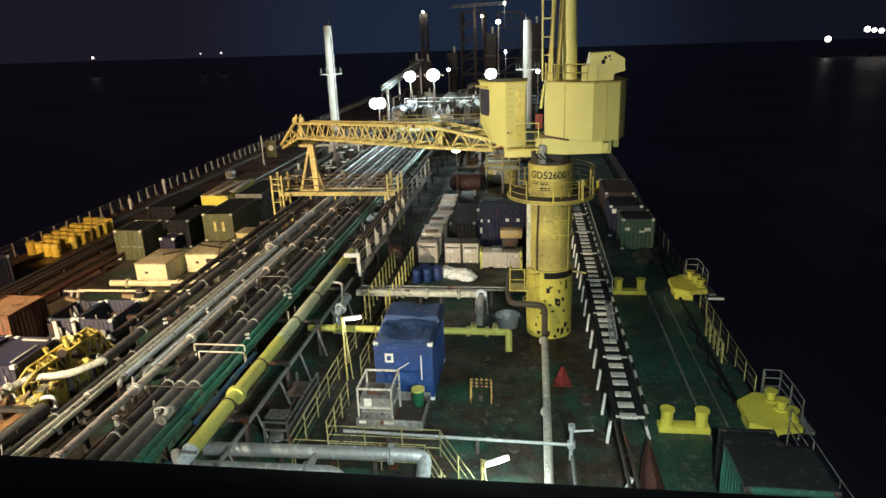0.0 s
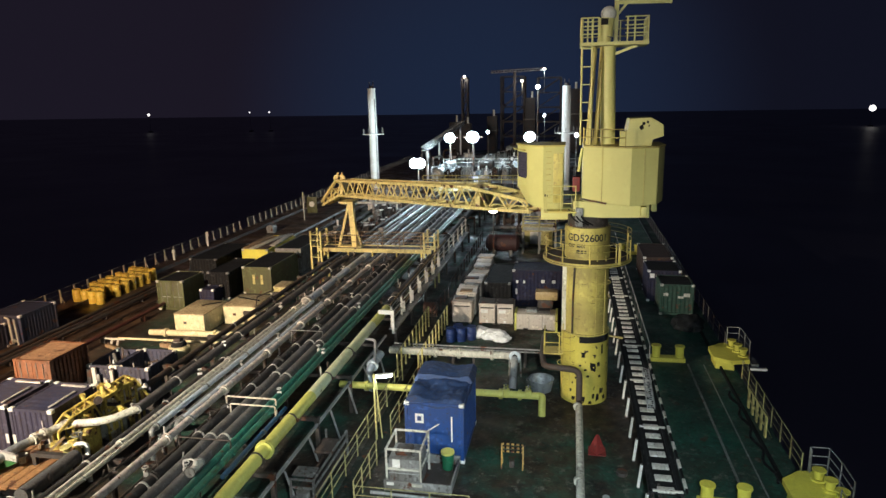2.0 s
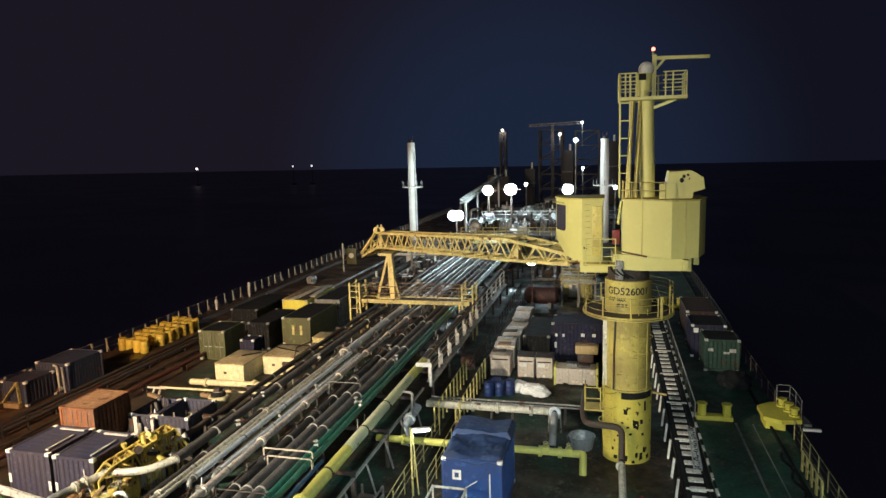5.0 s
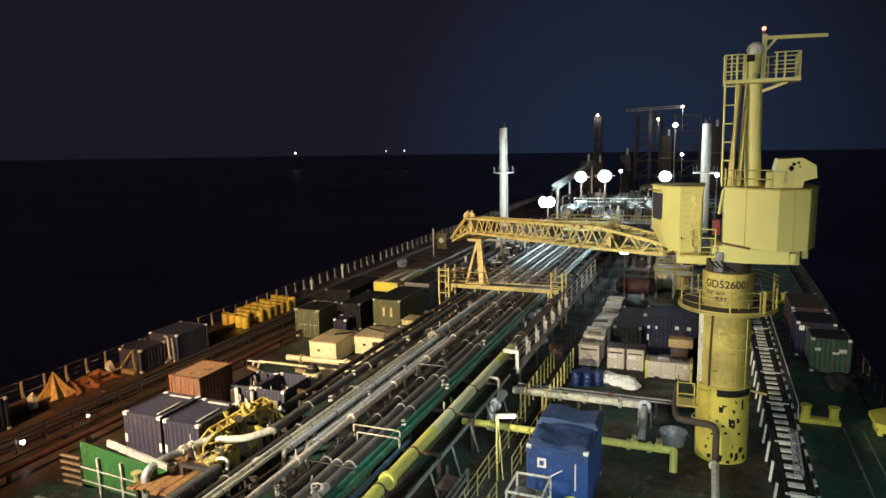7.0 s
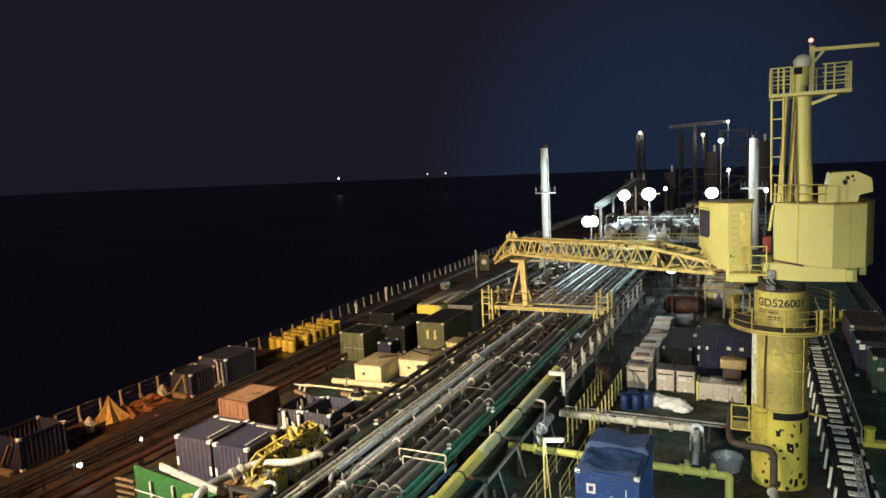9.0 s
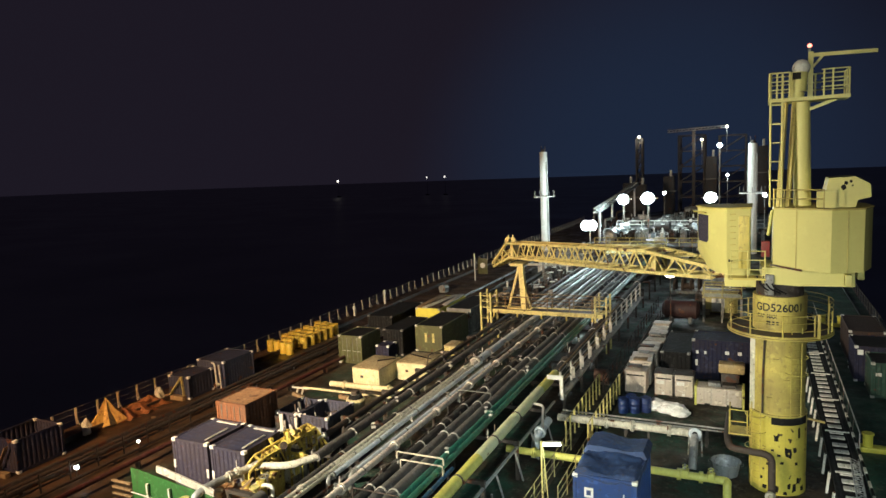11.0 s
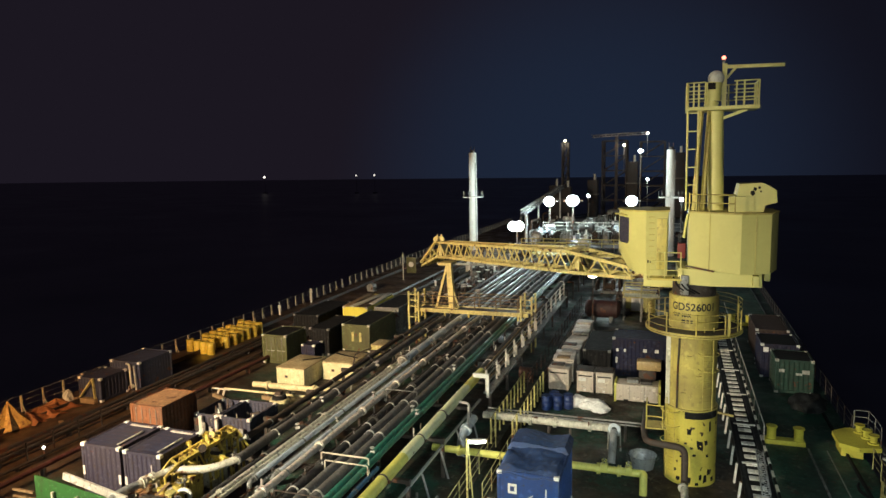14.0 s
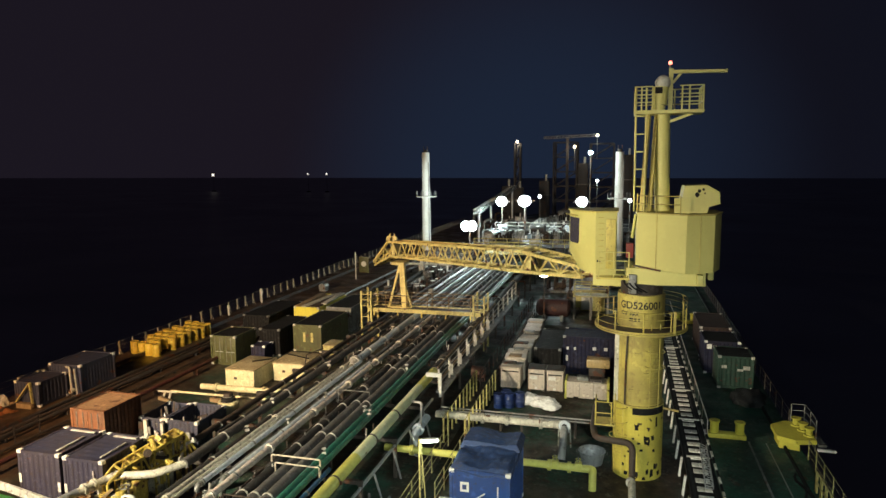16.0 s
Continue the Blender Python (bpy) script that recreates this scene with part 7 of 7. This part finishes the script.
# pale boxes, white pipe, valve drum
def pale_box(label, x, y, w, l, h, turn=0):
    t = thing("deck_box", label, "box", (x, y, 0), turn, "pale deck boxes")
    part("body", box(BM(), 0, 0, 0, w, l, h, 0.03), M_BOX, t)
    part("lid", box(BM(), -0.03, -0.03, h + 0.002, w + 0.03, l + 0.03, h + 0.07, 0.015), M_BOXTOP, t)
    part("rib", box(BM(), w * 0.48, -0.02, 0.03, w * 0.52, -0.002, h - 0.02), M_BOX, t)
    part("plate", box(BM(), w * 0.3, -0.015, h * 0.5, w * 0.3 + 0.22, -0.003, h * 0.5 + 0.16), M_STEEL_DARK, t)
    return t


M_BOXTOP = surface("box_lid_stained", (0.5, 0.42, 0.24), 0.6, dirty=0.75, dirt=(0.13, 0.08, 0.035), rust=0.0, fine=0.4, scale=1.5)
M_BOX = surface("box_cream_yellow", (0.66, 0.6, 0.36), 0.5, dirty=0.3, dirt=(0.25, 0.18, 0.09))
pale_box("cream painted deck box with a flat lid", -25.3, 36.9, 2.1, 3.0, 1.25)
pale_box("cream painted deck box with sloping bars", -23.0, 39.0, 2.3, 2.6, 1.2)
t = thing("bar_frame", "dark pipe frame beside the cream box", "frame", (-20.9, 39.0, 0))
part("bar", bar(BM(), (0, 0, 0), (0.35, 0.2, 1.9), 0.07), M_STEEL_DARK, t)
part("bar", bar(BM(), (0.35, 0.2, 1.9), (0.9, 1.6, 2.0), 0.07), M_STEEL_DARK, t)
pale_box("yellow deck box beside the rack", -21.9, 44.4, 0.95, 1.6, 1.0).children[0].data.materials[0] = M_YELLOW
cross_pipe("pale pipe low across the port deck with a flanged end", [(-26.0, 35.3, 0.6), (-20.0, 35.5, 0.6)], 0.19, M_BOX, (((-24.9, 35.33, 0.6), (1, 0, 0)), ((-21.6, 35.45, 0.6), (1, 0, 0))), supports=((-23.4, 35.4, 0.42),))
cross_pipe("thin pale pipe low across the port deck", [(-27.6, 34.4, 0.45), (-20.5, 34.5, 0.45)], 0.07, M_BOX, seg=8, supports=((-24.4, 34.4, 0.4),))
t = thing("tank_valve", "cream painted round tank valve housing", "valve", (-22.55, 33.0, 0))
part("body", rod(BM(), (0, 0, 0), (0, 0, 0.78), 0.55, 24), M_BOX, t)
part("rim", rod(BM(), (0, 0, 0.62), (0, 0, 0.7), 0.6, 24), M_BOX, t)
part("cap", rod(BM(), (0, 0, 0.782), (0, 0, 1.0), 0.45, 24, 0.38), M_BLACK, t)
part("bonnet", box(BM(), -0.2, -0.2, 1.0, 0.2, 0.2, 1.25, 0.05), M_RUSTY, t)
part("wheel", tube(BM(), [(0.3 * math.cos(a), 0.3 * math.sin(a), 1.05) for a in (2 * math.pi * i / 16 for i in range(17))], 0.025, 6, 0.01), M_STEEL, t)
part("stem", rod(BM(), (0, 0, 0.86), (0, 0, 1.06), 0.035, 8), M_STEEL, t)
for x, y, tz in ((-24.1, 28.9, 40), (-22.4, 28.9, -25), (-22.0, 29.6, 70)):
    t = thing("scrap_bundle", "bundle of scrap steel lying in an open bin", "scrap", (x, y, 0.13), tz, "scrap in bins")
    for k in range(6):
        part("scrap_bar", bar(BM(), (-0.5 + 0.1 * k, -0.3 + 0.12 * k, 0.06 + 0.17 * k), (0.5 - 0.05 * k, 0.25 - 0.1 * k, 0.1 + 0.2 * k), 0.09), (M_GALV, M_RUSTY, M_WHITE, M_STEEL)[k % 4], t)
cr = random.Random(5)
for k in range(14):
    x, y, z = -24.6 + (k % 7) * 0.5 + cr.uniform(-0.1, 0.1), 27.72 + cr.uniform(0, 0.2), 0.012
    h_ = cr.uniform(0.5, 1.5)
    piece("scrap_piece", box(BM(), x, y, z, x + cr.uniform(0.1, 0.3), y + cr.uniform(0.06, 0.15), z + h_, 0.015), cr.choice((M_CLAMP, M_GALV, M_STEEL, M_RUSTY, M_STEEL_DARK)), "pale scrap piece standing against an open bin", "scrap", "scrap beside bins")
for i, (x0, y0, z0, x1, y1) in enumerate(((-24.3, 38.6, 1.36, -23.3, 39.5), (-22.9, 40.9, 1.31, -20.9, 40.2))):
    piece("strap", bar(BM(), (x0, y0, z0), (x1, y1, z0), 0.1, 0.05), M_BLACK, "dark strap lying across a cream box", "strap", "box straps")
for i, (x, r, m_) in enumerate(((-21.0, 0.2, M_STEEL), (-21.7, 0.16, M_BLACKPIPE), (-22.5, 0.22, M_RUSTY), (-24.0, 0.15, M_STEEL), (-25.2, 0.25, M_BLACKPIPE), (-27.5, 0.2, M_RUSTY), (-29.0, 0.14, M_STEEL))):
    t = thing("deck_pipe", "dark pipe low along the far port deck", "pipe", (x, 0, 0.55), group="far port pipes")
    part("pipe_run", rod(BM(), (0, 58.5 + i * 0.7, 0), (0, 100, 0), r, 10), m_, t)
    for k in range(6):
        part("saddle", box(BM(), -r, 60 + i * 0.7 + k * 6.5, -0.55, r, 60.15 + i * 0.7 + k * 6.5, -r * 0.4), M_STEEL_DARK, t)
# two upright fittings at the port rail
for y, h in ((55.5, 1.0), (61.6, 1.5)):
    t = thing("vent_post", "pale painted vent post at the ship's rail", "vent", (-37.2, y, 0), group="vent posts")
    part("stem", rod(BM(), (0, 0, 0), (0, 0, h * 0.7), 0.1, 12), M_WHITE, t)
    part("head", rod(BM(), (0, 0, h * 0.7), (0, 0, h), 0.17, 12, 0.12), M_WHITE, t)
t = thing("sign_post", "pale pole with a dark board and a small round disc", "post", (-32.8, 76.9, 0))
part("pole", rod(BM(), (0, 0, 0), (0, 0, 3.5), 0.08, 8), M_PALE, t)
part("arm", box(BM(), 0.0, -0.05, 1.4, 1.6, 0.05, 1.5), M_STEEL_DARK, t)
part("board", box(BM(), 0.5, -0.1, 0.9, 1.8, -0.052, 2.9, 0.01), M_OLIVE, t)
part("disc", rod(BM(), (1.15, -0.14, 2.0), (1.15, -0.105, 2.0), 0.34, 18), M_WHITE, t, "pale round disc")
t = thing("liferaft", "round grey canister beside the rail", "canister", (-33.5, 69.0, 0.0))
part("shell", rod(BM(), (0, -0.5, 0.5), (0, 0.5, 0.5), 0.42, 16), M_STEEL, t)
part("cradle", box(BM(), -0.4, -0.4, 0, 0.4, 0.4, 0.2), M_STEEL, t)

# ---- far deck ----
def mast(label, x, y, h, r):
    t = thing("vent_mast", label, "mast", (x, y, 0), group="white masts")
    part("column", rod(BM(), (0, 0, 0), (0, 0, h), r, 24, r * 0.86), M_WHITE, t)
    q = BM()
    rod(q, (0, 0, h * 0.55), (0, 0, h * 0.55 + 0.15), r * 2.4, 20)
    part("platform", q, M_WHITE, t)
    for i in range(8):
        a = 2 * math.pi * i / 8
        part("rail_post", rod(BM(), (r * 2.3 * math.cos(a), r * 2.3 * math.sin(a), h * 0.55), (r * 2.3 * math.cos(a), r * 2.3 * math.sin(a), h * 0.55 + 1.0), 0.05, 6), M_STEEL, t)
    part("cap", rod(BM(), (0, 0, h), (0, 0, h + 0.4), r * 0.5, 12), M_STEEL_DARK, t)
    for s_ in (-0.3, 0.3):
        part("prong", rod(BM(), (s_, 0, h + 0.3), (s_, 0, h + 1.0), 0.06, 6), M_STEEL_DARK, t)
    part("ladder", box(BM(), r * 0.75, -r * 0.75, 0, r * 0.75 + 0.12, -r * 0.75 + 0.06, h * 0.9), M_STEEL, t)
    return t


mast("tall white steel vent mast with a small platform", -31.8, 105, 16.2, 0.72)
mast("tall white steel vent mast with a small platform", -1.0, 105, 15.9, 0.72)


def flood(x, y, z, size, mat=M_LAMP, pole=0.08):
    t = thing("floodlight_mast", "lit cluster of white floodlights on a mast", "floodlight", (x, y, 0), group="floodlight masts")
    part("mast", rod(BM(), (0, 0.3, 0), (0, 0.3, z), pole, 12), M_STEEL_DARK, t)
    part("crossarm", box(BM(), -size, 0.1, z - 0.1, size, 0.3, z + 0.1), M_STEEL_DARK, t)
    wide_ = 1.35 if y < 90 else 1.0
    for k, (u, v, r_) in enumerate(((-0.24, 0.0, 0.55), (0.24, 0.02, 0.55)) if y < 90 else ((-0.07, 0.0, 0.62), (0.07, 0.02, 0.6))):
        hd = part("lamp_head", rod(BM(), (0, -0.2, 0), (0, 0.09, 0), r_ * size, 20, r_ * size * 0.7), M_STEEL_DARK, t)
        hd.location = (u * size * wide_, -0.02 * k, z + v * size)
        part("lens", rod(BM(), (0, -0.26, 0), (0, -0.204, 0), r_ * size * 0.97, 36), mat, hd, "lit white lens")
    return t


for x, y, z, size in FAR_FLOODS:
    flood(x, y, z, size, M_LAMP, 0.16 if y == 104 and z < 10 else 0.1)
for x, y, z in ((-12.4, 170, 18.1), (-14.9, 120, 8.3), (-7.0, 172, 20.9), (-27.0, 171, 19.6), (-6.0, 150, 10.2), (0.6, 103, 8.6), (-9.2, 110, 3.4), (-9.6, 96, 2.4)):
    t = thing("work_lamp", "small lit work lamp far along the deck", "lamp", (x, y, z), group="far work lamps")
    q = BM()
    bmesh.ops.create_uvsphere(q, u_segments=12, v_segments=8, radius=0.3)
    part("globe", q, M_LAMPW if z > 17 else M_LAMP, t)
    part("stem", rod(BM(), (0, 0.3, -min(z, 6.0)), (0, 0.3, 0), 0.07, 6), M_STEEL, t)
# lamp beside the boom
t = thing("work_lamp", "lit oval work lamp on a pole under the boom", "lamp", (-6.7, 56.0, 0), group="work lamps")
part("pole", rod(BM(), (0, 0.2, 0), (0, 0.2, 4.9), 0.045, 8), M_STEEL_DARK, t)
q = BM()
bmesh.ops.create_uvsphere(q, u_segments=14, v_segments=8, radius=0.5, matrix=Matrix.Translation((0, 0, 4.95)) @ Matrix.Diagonal((0.75, 0.4, 0.34, 1)))
part("globe", q, M_LAMPW, t)


# machinery between the masts: pumps, manifolds, lockers, platforms
def machine(kind, x, y, s, mat, turn):
    lab = ("far deck pump set of pipes and valves", "far deck locker with pipes", "far low deck platform with railing", "far horizontal deck tank on saddles")[kind]
    t = thing(("pump_set", "deck_locker", "deck_platform", "deck_tank")[kind], lab, ("pump", "locker", "platform", "tank")[kind], (x, y, 0), turn, "far deck machinery")
    if kind == 0:
        part("base", box(BM(), -s, -s * 0.6, 0, s, s * 0.6, 0.3), M_STEEL, t)
        for i in range(4):
            px = -s * 0.8 + i * s * 0.53
            part("riser", tube(BM(), [(px, -0.2, 0.3), (px, -0.2, 1.2 + 0.35 * (i % 2)), (px + 0.3, 0.4, 1.4 + 0.35 * (i % 2)), (px + 0.3, 0.4, 0.3)], 0.13, 8), mat, t)
        part("motor", rod(BM(), (-s * 0.3, 0.1, 0.7), (s * 0.5, 0.1, 0.7), 0.35, 14), mat, t)
        part("valve_wheel", rod(BM(), (s * 0.6, -0.3, 1.7), (s * 0.6, -0.3, 1.75), 0.3, 12), M_WHITE, t)
    elif kind == 1:
        part("body", box(BM(), -s * 0.7, -s * 0.4, 0, s * 0.7, s * 0.4, s * 0.9, 0.04), mat, t)
        part("roof", box(BM(), -s * 0.75, -s * 0.45, s * 0.9 + 0.002, s * 0.75, s * 0.45, s * 0.9 + 0.08), M_STEEL, t)
        part("door", box(BM(), -s * 0.3, -s * 0.4 - 0.03, 0.1, s * 0.2, -s * 0.4 - 0.002, s * 0.8), M_WHITE, t)
        part("vent", rod(BM(), (s * 0.4, 0, s * 0.9), (s * 0.4, 0, s * 0.9 + 0.7), 0.12, 8), M_WHITE, t)
    elif kind == 2:
        z = 1.5 + 0.4 * s
        part("plate", box(BM(), -s, -s * 0.5, z, s, s * 0.5, z + 0.12), mat, t)
        for px in (-s * 0.95, 0, s * 0.95):
            for py in (-s * 0.45, s * 0.45):
                part("leg", box(BM(), px - 0.08, py - 0.08, 0, px + 0.08, py + 0.08, z), M_STEEL, t)
                part("stanchion", rod(BM(), (px, py, z + 0.12), (px, py, z + 1.2), 0.05, 6), mat, t)
        for py in (-s * 0.45, s * 0.45):
            for zz in (0.65, 1.18):
                part("rail", rod(BM(), (-s * 0.95, py, z + zz), (s * 0.95, py, z + zz), 0.05, 6), mat, t)
    else:
        q = BM()
        rod(q, (-s, 0, 1.2), (s, 0, 1.2), 0.8, 20)
        rod(q, (s, 0, 1.2), (s + 0.25, 0, 1.2), 0.8, 20, 0.45)
        rod(q, (-s - 0.25, 0, 1.2), (-s, 0, 1.2), 0.45, 20, 0.8)
        part("shell", q, mat, t)
        for px in (-s * 0.6, s * 0.6):
            part("saddle", box(BM(), px - 0.15, -0.6, 0, px + 0.15, 0.6, 0.6), M_STEEL, t)
    return t


machine(3, -6.3, 60.5, 1.3, M_REDBROWN, 0)
machine(2, -14.0, 84, 3.5, M_YELLOW, 0)
machine(2, -3.0, 62, 1.6, M_YELLOW, 0)
machine(1, -3.4, 66, 2.2, M_YELLOW, 0)
machine(1, -9.6, 86, 2.4, M_YELLOW, 0)
rr = random.Random(7)
mats = [M_STEEL, M_STEEL_DARK, M_GALV, M_WHITE, M_STEEL, M_STEEL_DARK, M_BLACKPIPE]
for i in range(46):
    y = 62 + (i / 45) ** 0.9 * 92 + rr.uniform(-2, 2)
    side = rr.random()
    x = rr.uniform(-25.5, -20.9) if side < 0.5 else rr.uniform(-8, 6)
    if y > 98:
        x = rr.uniform(-27, 5)
    machine(rr.choice((0, 0, 1, 2, 0, 3) if y > 88 else (0, 0, 1, 2)), x, y, rr.uniform(0.9, 2.0), rr.choice(mats if y > 76 else [M_STEEL_DARK, M_RUSTY, M_BLACKPIPE]), rr.choice((0, 90, 0, 12)))
for i in range(14):
    x, y = rr.uniform(-32, 4), rr.uniform(98, 150)
    z = rr.uniform(2.5, 5)
    q = BM()
    tube(q, [(x, y, 0), (x, y, z), (x + rr.uniform(-3, 3), y + rr.uniform(2, 6), z), (x + rr.uniform(-3, 3), y + 7, 0)], rr.uniform(0.12, 0.3), 10)
    piece("pipe_hoop", q, rr.choice(mats), "pale steel pipe hoop far along the deck", "pipe", "far pipe hoops")
# cross pipes over the far rack
for y in (82,):
    cross_pipe("pale pipe crossing the far deck", [(-30, y, 1.4), (-20, y, 1.4), (-19.6, y, 0)], 0.16, M_PALE, seg=10)


# towers near the bow
def lattice_tower(label, x, y, w, h, mat, bays, name="process_tower"):
    t = thing(name, label, "tower", (x, y, 0), group="far towers")
    for i in (-1, 1):
        for j in (-1, 1):
            part("column", box(BM(), i * w / 2 - 0.22, j * w / 2 - 0.22, 0, i * w / 2 + 0.22, j * w / 2 + 0.22, h), mat, t)
    for k in range(bays):
        z0, z1 = h * k / bays, h * (k + 1) / bays
        for j in (-1, 1):
            part("brace", bar(BM(), (-w / 2, j * w / 2, z0), (w / 2, j * w / 2, z1), 0.2), mat, t)
            part("girder", bar(BM(), (-w / 2, j * w / 2, z1), (w / 2, j * w / 2, z1), 0.25), mat, t)
            part("brace", bar(BM(), (j * w / 2, -w / 2, z1), (j * w / 2, w / 2, z0), 0.2), mat, t)
    return t


M_TOWER = surface("tower_dark", (0.045, 0.045, 0.055), 0.6, dirty=0.4, rust=0.2)
lattice_tower("dark steel process tower near the bow", -15.5, 182, 6.0, 19.5, M_TOWER, 5)
lattice_tower("dark steel process tower near the bow", -6.0, 182, 6.0, 19.0, M_TOWER, 5)
lattice_tower("slim dark lattice mast near the bow", -27.0, 172, 1.4, 19.2, M_TOWER, 8, "lattice_mast")
t = thing("bow_crane_boom", "dark crane jib reaching over the bow towers", "crane jib", (-13.5, 172, 0))
q = BM()
lattice(q, (-6.8, 0, 20.5), (6.4, 0, 20.9), 0.8, 0.8, 0.5, 0.5, 9, 0.07, 0.05)
part("jib", q, M_STEEL, t)
part("post", box(BM(), -1.2, -0.3, 0, -0.5, 0.3, 20.4), M_TOWER, t)
for x, y, h in ((-20.5, 176, 9.5), (-29.0, 168, 8.4), (-26.2, 168, 8.0), (-10.7, 178, 14), (0.5, 176, 16)):
    t = thing("process_module", "dark steel process module near the bow", "module", (x, y, 0), group="bow modules")
    part("body", box(BM(), -1.3, -1.3, 0, 1.3, 1.3, h, 0.05), M_TOWER, t)
    part("deck_ledge", box(BM(), -1.7, -1.7, h * 0.6, 1.7, 1.7, h * 0.6 + 0.2), M_STEEL, t)
    part("flue", rod(BM(), (0.4, 0, h), (0.4, 0, h + 1.6), 0.3, 12), M_WHITE, t)
# sloping pipe bridge to port of the bow
t = thing("pipe_bridge", "pale sloping lattice pipe bridge rising to the bow", "bridge", (0, 0, 0))
q = BM()
lattice(q, (-22.3, 100, 6.9), (-23.1, 142, 9.2), 0.9, 0.9, 0.6, 0.6, 18, 0.055, 0.035)
part("truss", q, M_GALV, t)
for y, z in ((102, 6.5), (113, 7.1), (125, 7.8), (139, 8.6)):
    part("leg", box(BM(), -22.4 - (y - 100) * 0.02, y, 0, -22.1 - (y - 100) * 0.02, y + 0.3, z), M_SILVER, t)

# raised module deck between the masts, full of machinery
t = thing("module_deck", "raised steel module deck on columns", "platform", (0, 0, 0))
part("plate", box(BM(), -21, 108, 3.3, 1, 128, 3.5), M_STEEL, t)
for x in (-20.5, -14, -7.5, 0.5):
    for y in (108.5, 118, 127.5):
        part("column", box(BM(), x - 0.2, y - 0.2, 0, x + 0.2, y + 0.2, 3.3), M_STEEL, t)
for i in range(12):
    part("stanchion", rod(BM(), (-20.8 + i * 1.95, 108.1, 3.5), (-20.8 + i * 1.95, 108.1, 4.6), 0.05, 6), M_WHITE, t)
for z in (4.05, 4.6):
    part("rail", rod(BM(), (-20.8, 108.1, z), (0.7, 108.1, z), 0.05, 6), M_WHITE, t)
for i in range(16):
    machine(rr.choice((0, 1, 0, 3)), rr.uniform(-19.5, -0.5), 109.5 + i * 1.15, rr.uniform(0.8, 1.5), rr.choice(mats), rr.choice((0, 90))).location.z = 3.5

t = thing("module_deck", "raised steel deck with a pale yellow railing", "platform", (0, 0, 0))
part("plate", box(BM(), -20.4, 89.5, 2.85, -6.2, 104, 2.98), M_STEEL_DARK, t)
for x in (-20.2, -15.5, -10.8, -6.4):
    for y in (89.8, 97, 103.7):
        part("column", box(BM(), x - 0.15, y - 0.15, 0, x + 0.15, y + 0.15, 2.85), M_STEEL_DARK, t)
for i in range(10):
    part("stanchion", rod(BM(), (-20.3 + i * 1.56, 89.6, 2.98), (-20.3 + i * 1.56, 89.6, 4.05), 0.05, 6), M_YELLOW, t)
for z in (3.5, 4.05):
    part("rail", rod(BM(), (-20.3, 89.6, z), (-6.3, 89.6, z), 0.055, 6), M_YELLOW, t)
jumble = [M_STEEL_DARK, M_STEEL, M_WHITE, M_BLACKPIPE, M_GALV, M_STEEL, M_RUSTY, M_SILVER]
for i in range(30):
    machine(rr.choice((0, 1, 0, 0, 3)), rr.uniform(-19.5, -7.2), 90.6 + i * 0.43, rr.uniform(0.5, 1.1), rr.choice(jumble), rr.choice((0, 90, 25))).location.z = 2.98
for i in range(26):
    y = 60 + i * 1.1
    x = rr.uniform(-26, -20.5) if i % 2 or y < 70 else rr.uniform(-8.5, 1)
    machine(rr.choice((0, 0, 1)), x, y, rr.uniform(0.5, 1.1), rr.choice(jumble if y > 76 else [M_STEEL_DARK, M_RUSTY, M_STEEL]), rr.choice((0, 90, 25)))

# ---- lights of ships at the horizon ----
def distant_ship(x, y, z, r, mat, label, extra=()):
    t = thing("distant_ship", label, "ship", (x, y, 0), group="distant ships")
    s = tilt(x, y)
    part("hull", box(BM(), -3, -2, s - 1, 3, 2, s + 1.5), M_HULL, t)
    part("mast", rod(BM(), (0, 0, s + 1.4), (0, 0, z), 0.2, 6), M_HULL, t)
    for dx, dz, rr_ in ((0, 0, r), *extra):
        q = BM()
        bmesh.ops.create_uvsphere(q, u_segments=10, v_segments=6, radius=rr_, matrix=Matrix.Translation((dx, -1, z + dz)))
        part("ship_lamp", q, mat, t)
    return t


F = 0.5
M_FARLAMP = glow("far_lamp", (1.0, 0.92, 0.75), 2.5)
M_FARDIM = glow("far_lamp_dim", (0.9, 0.85, 0.75), 1.2)
for x, z, r, m_ in ((-1365, -21.5, 2.0, M_FARLAMP), (-940, -20, 1.6, M_FARDIM), (-1007, -20, 1.3, M_FARDIM)):
    distant_ship(x * F, 2000 * F, 14.6 + (z - 14.6) * F, r, m_, "far ship at night showing one lamp")
distant_ship(398, 2000 * F, -12.0, 4.2, M_FARLAMP, "far ship at night with bright lamps")
distant_ship(455, 2000 * F, -2.5, 3.2, M_FARLAMP, "far ship at night with a row of bright lamps", ((-9, 1.5, 4), (9, -1, 3.5), (18, 0, 3)))
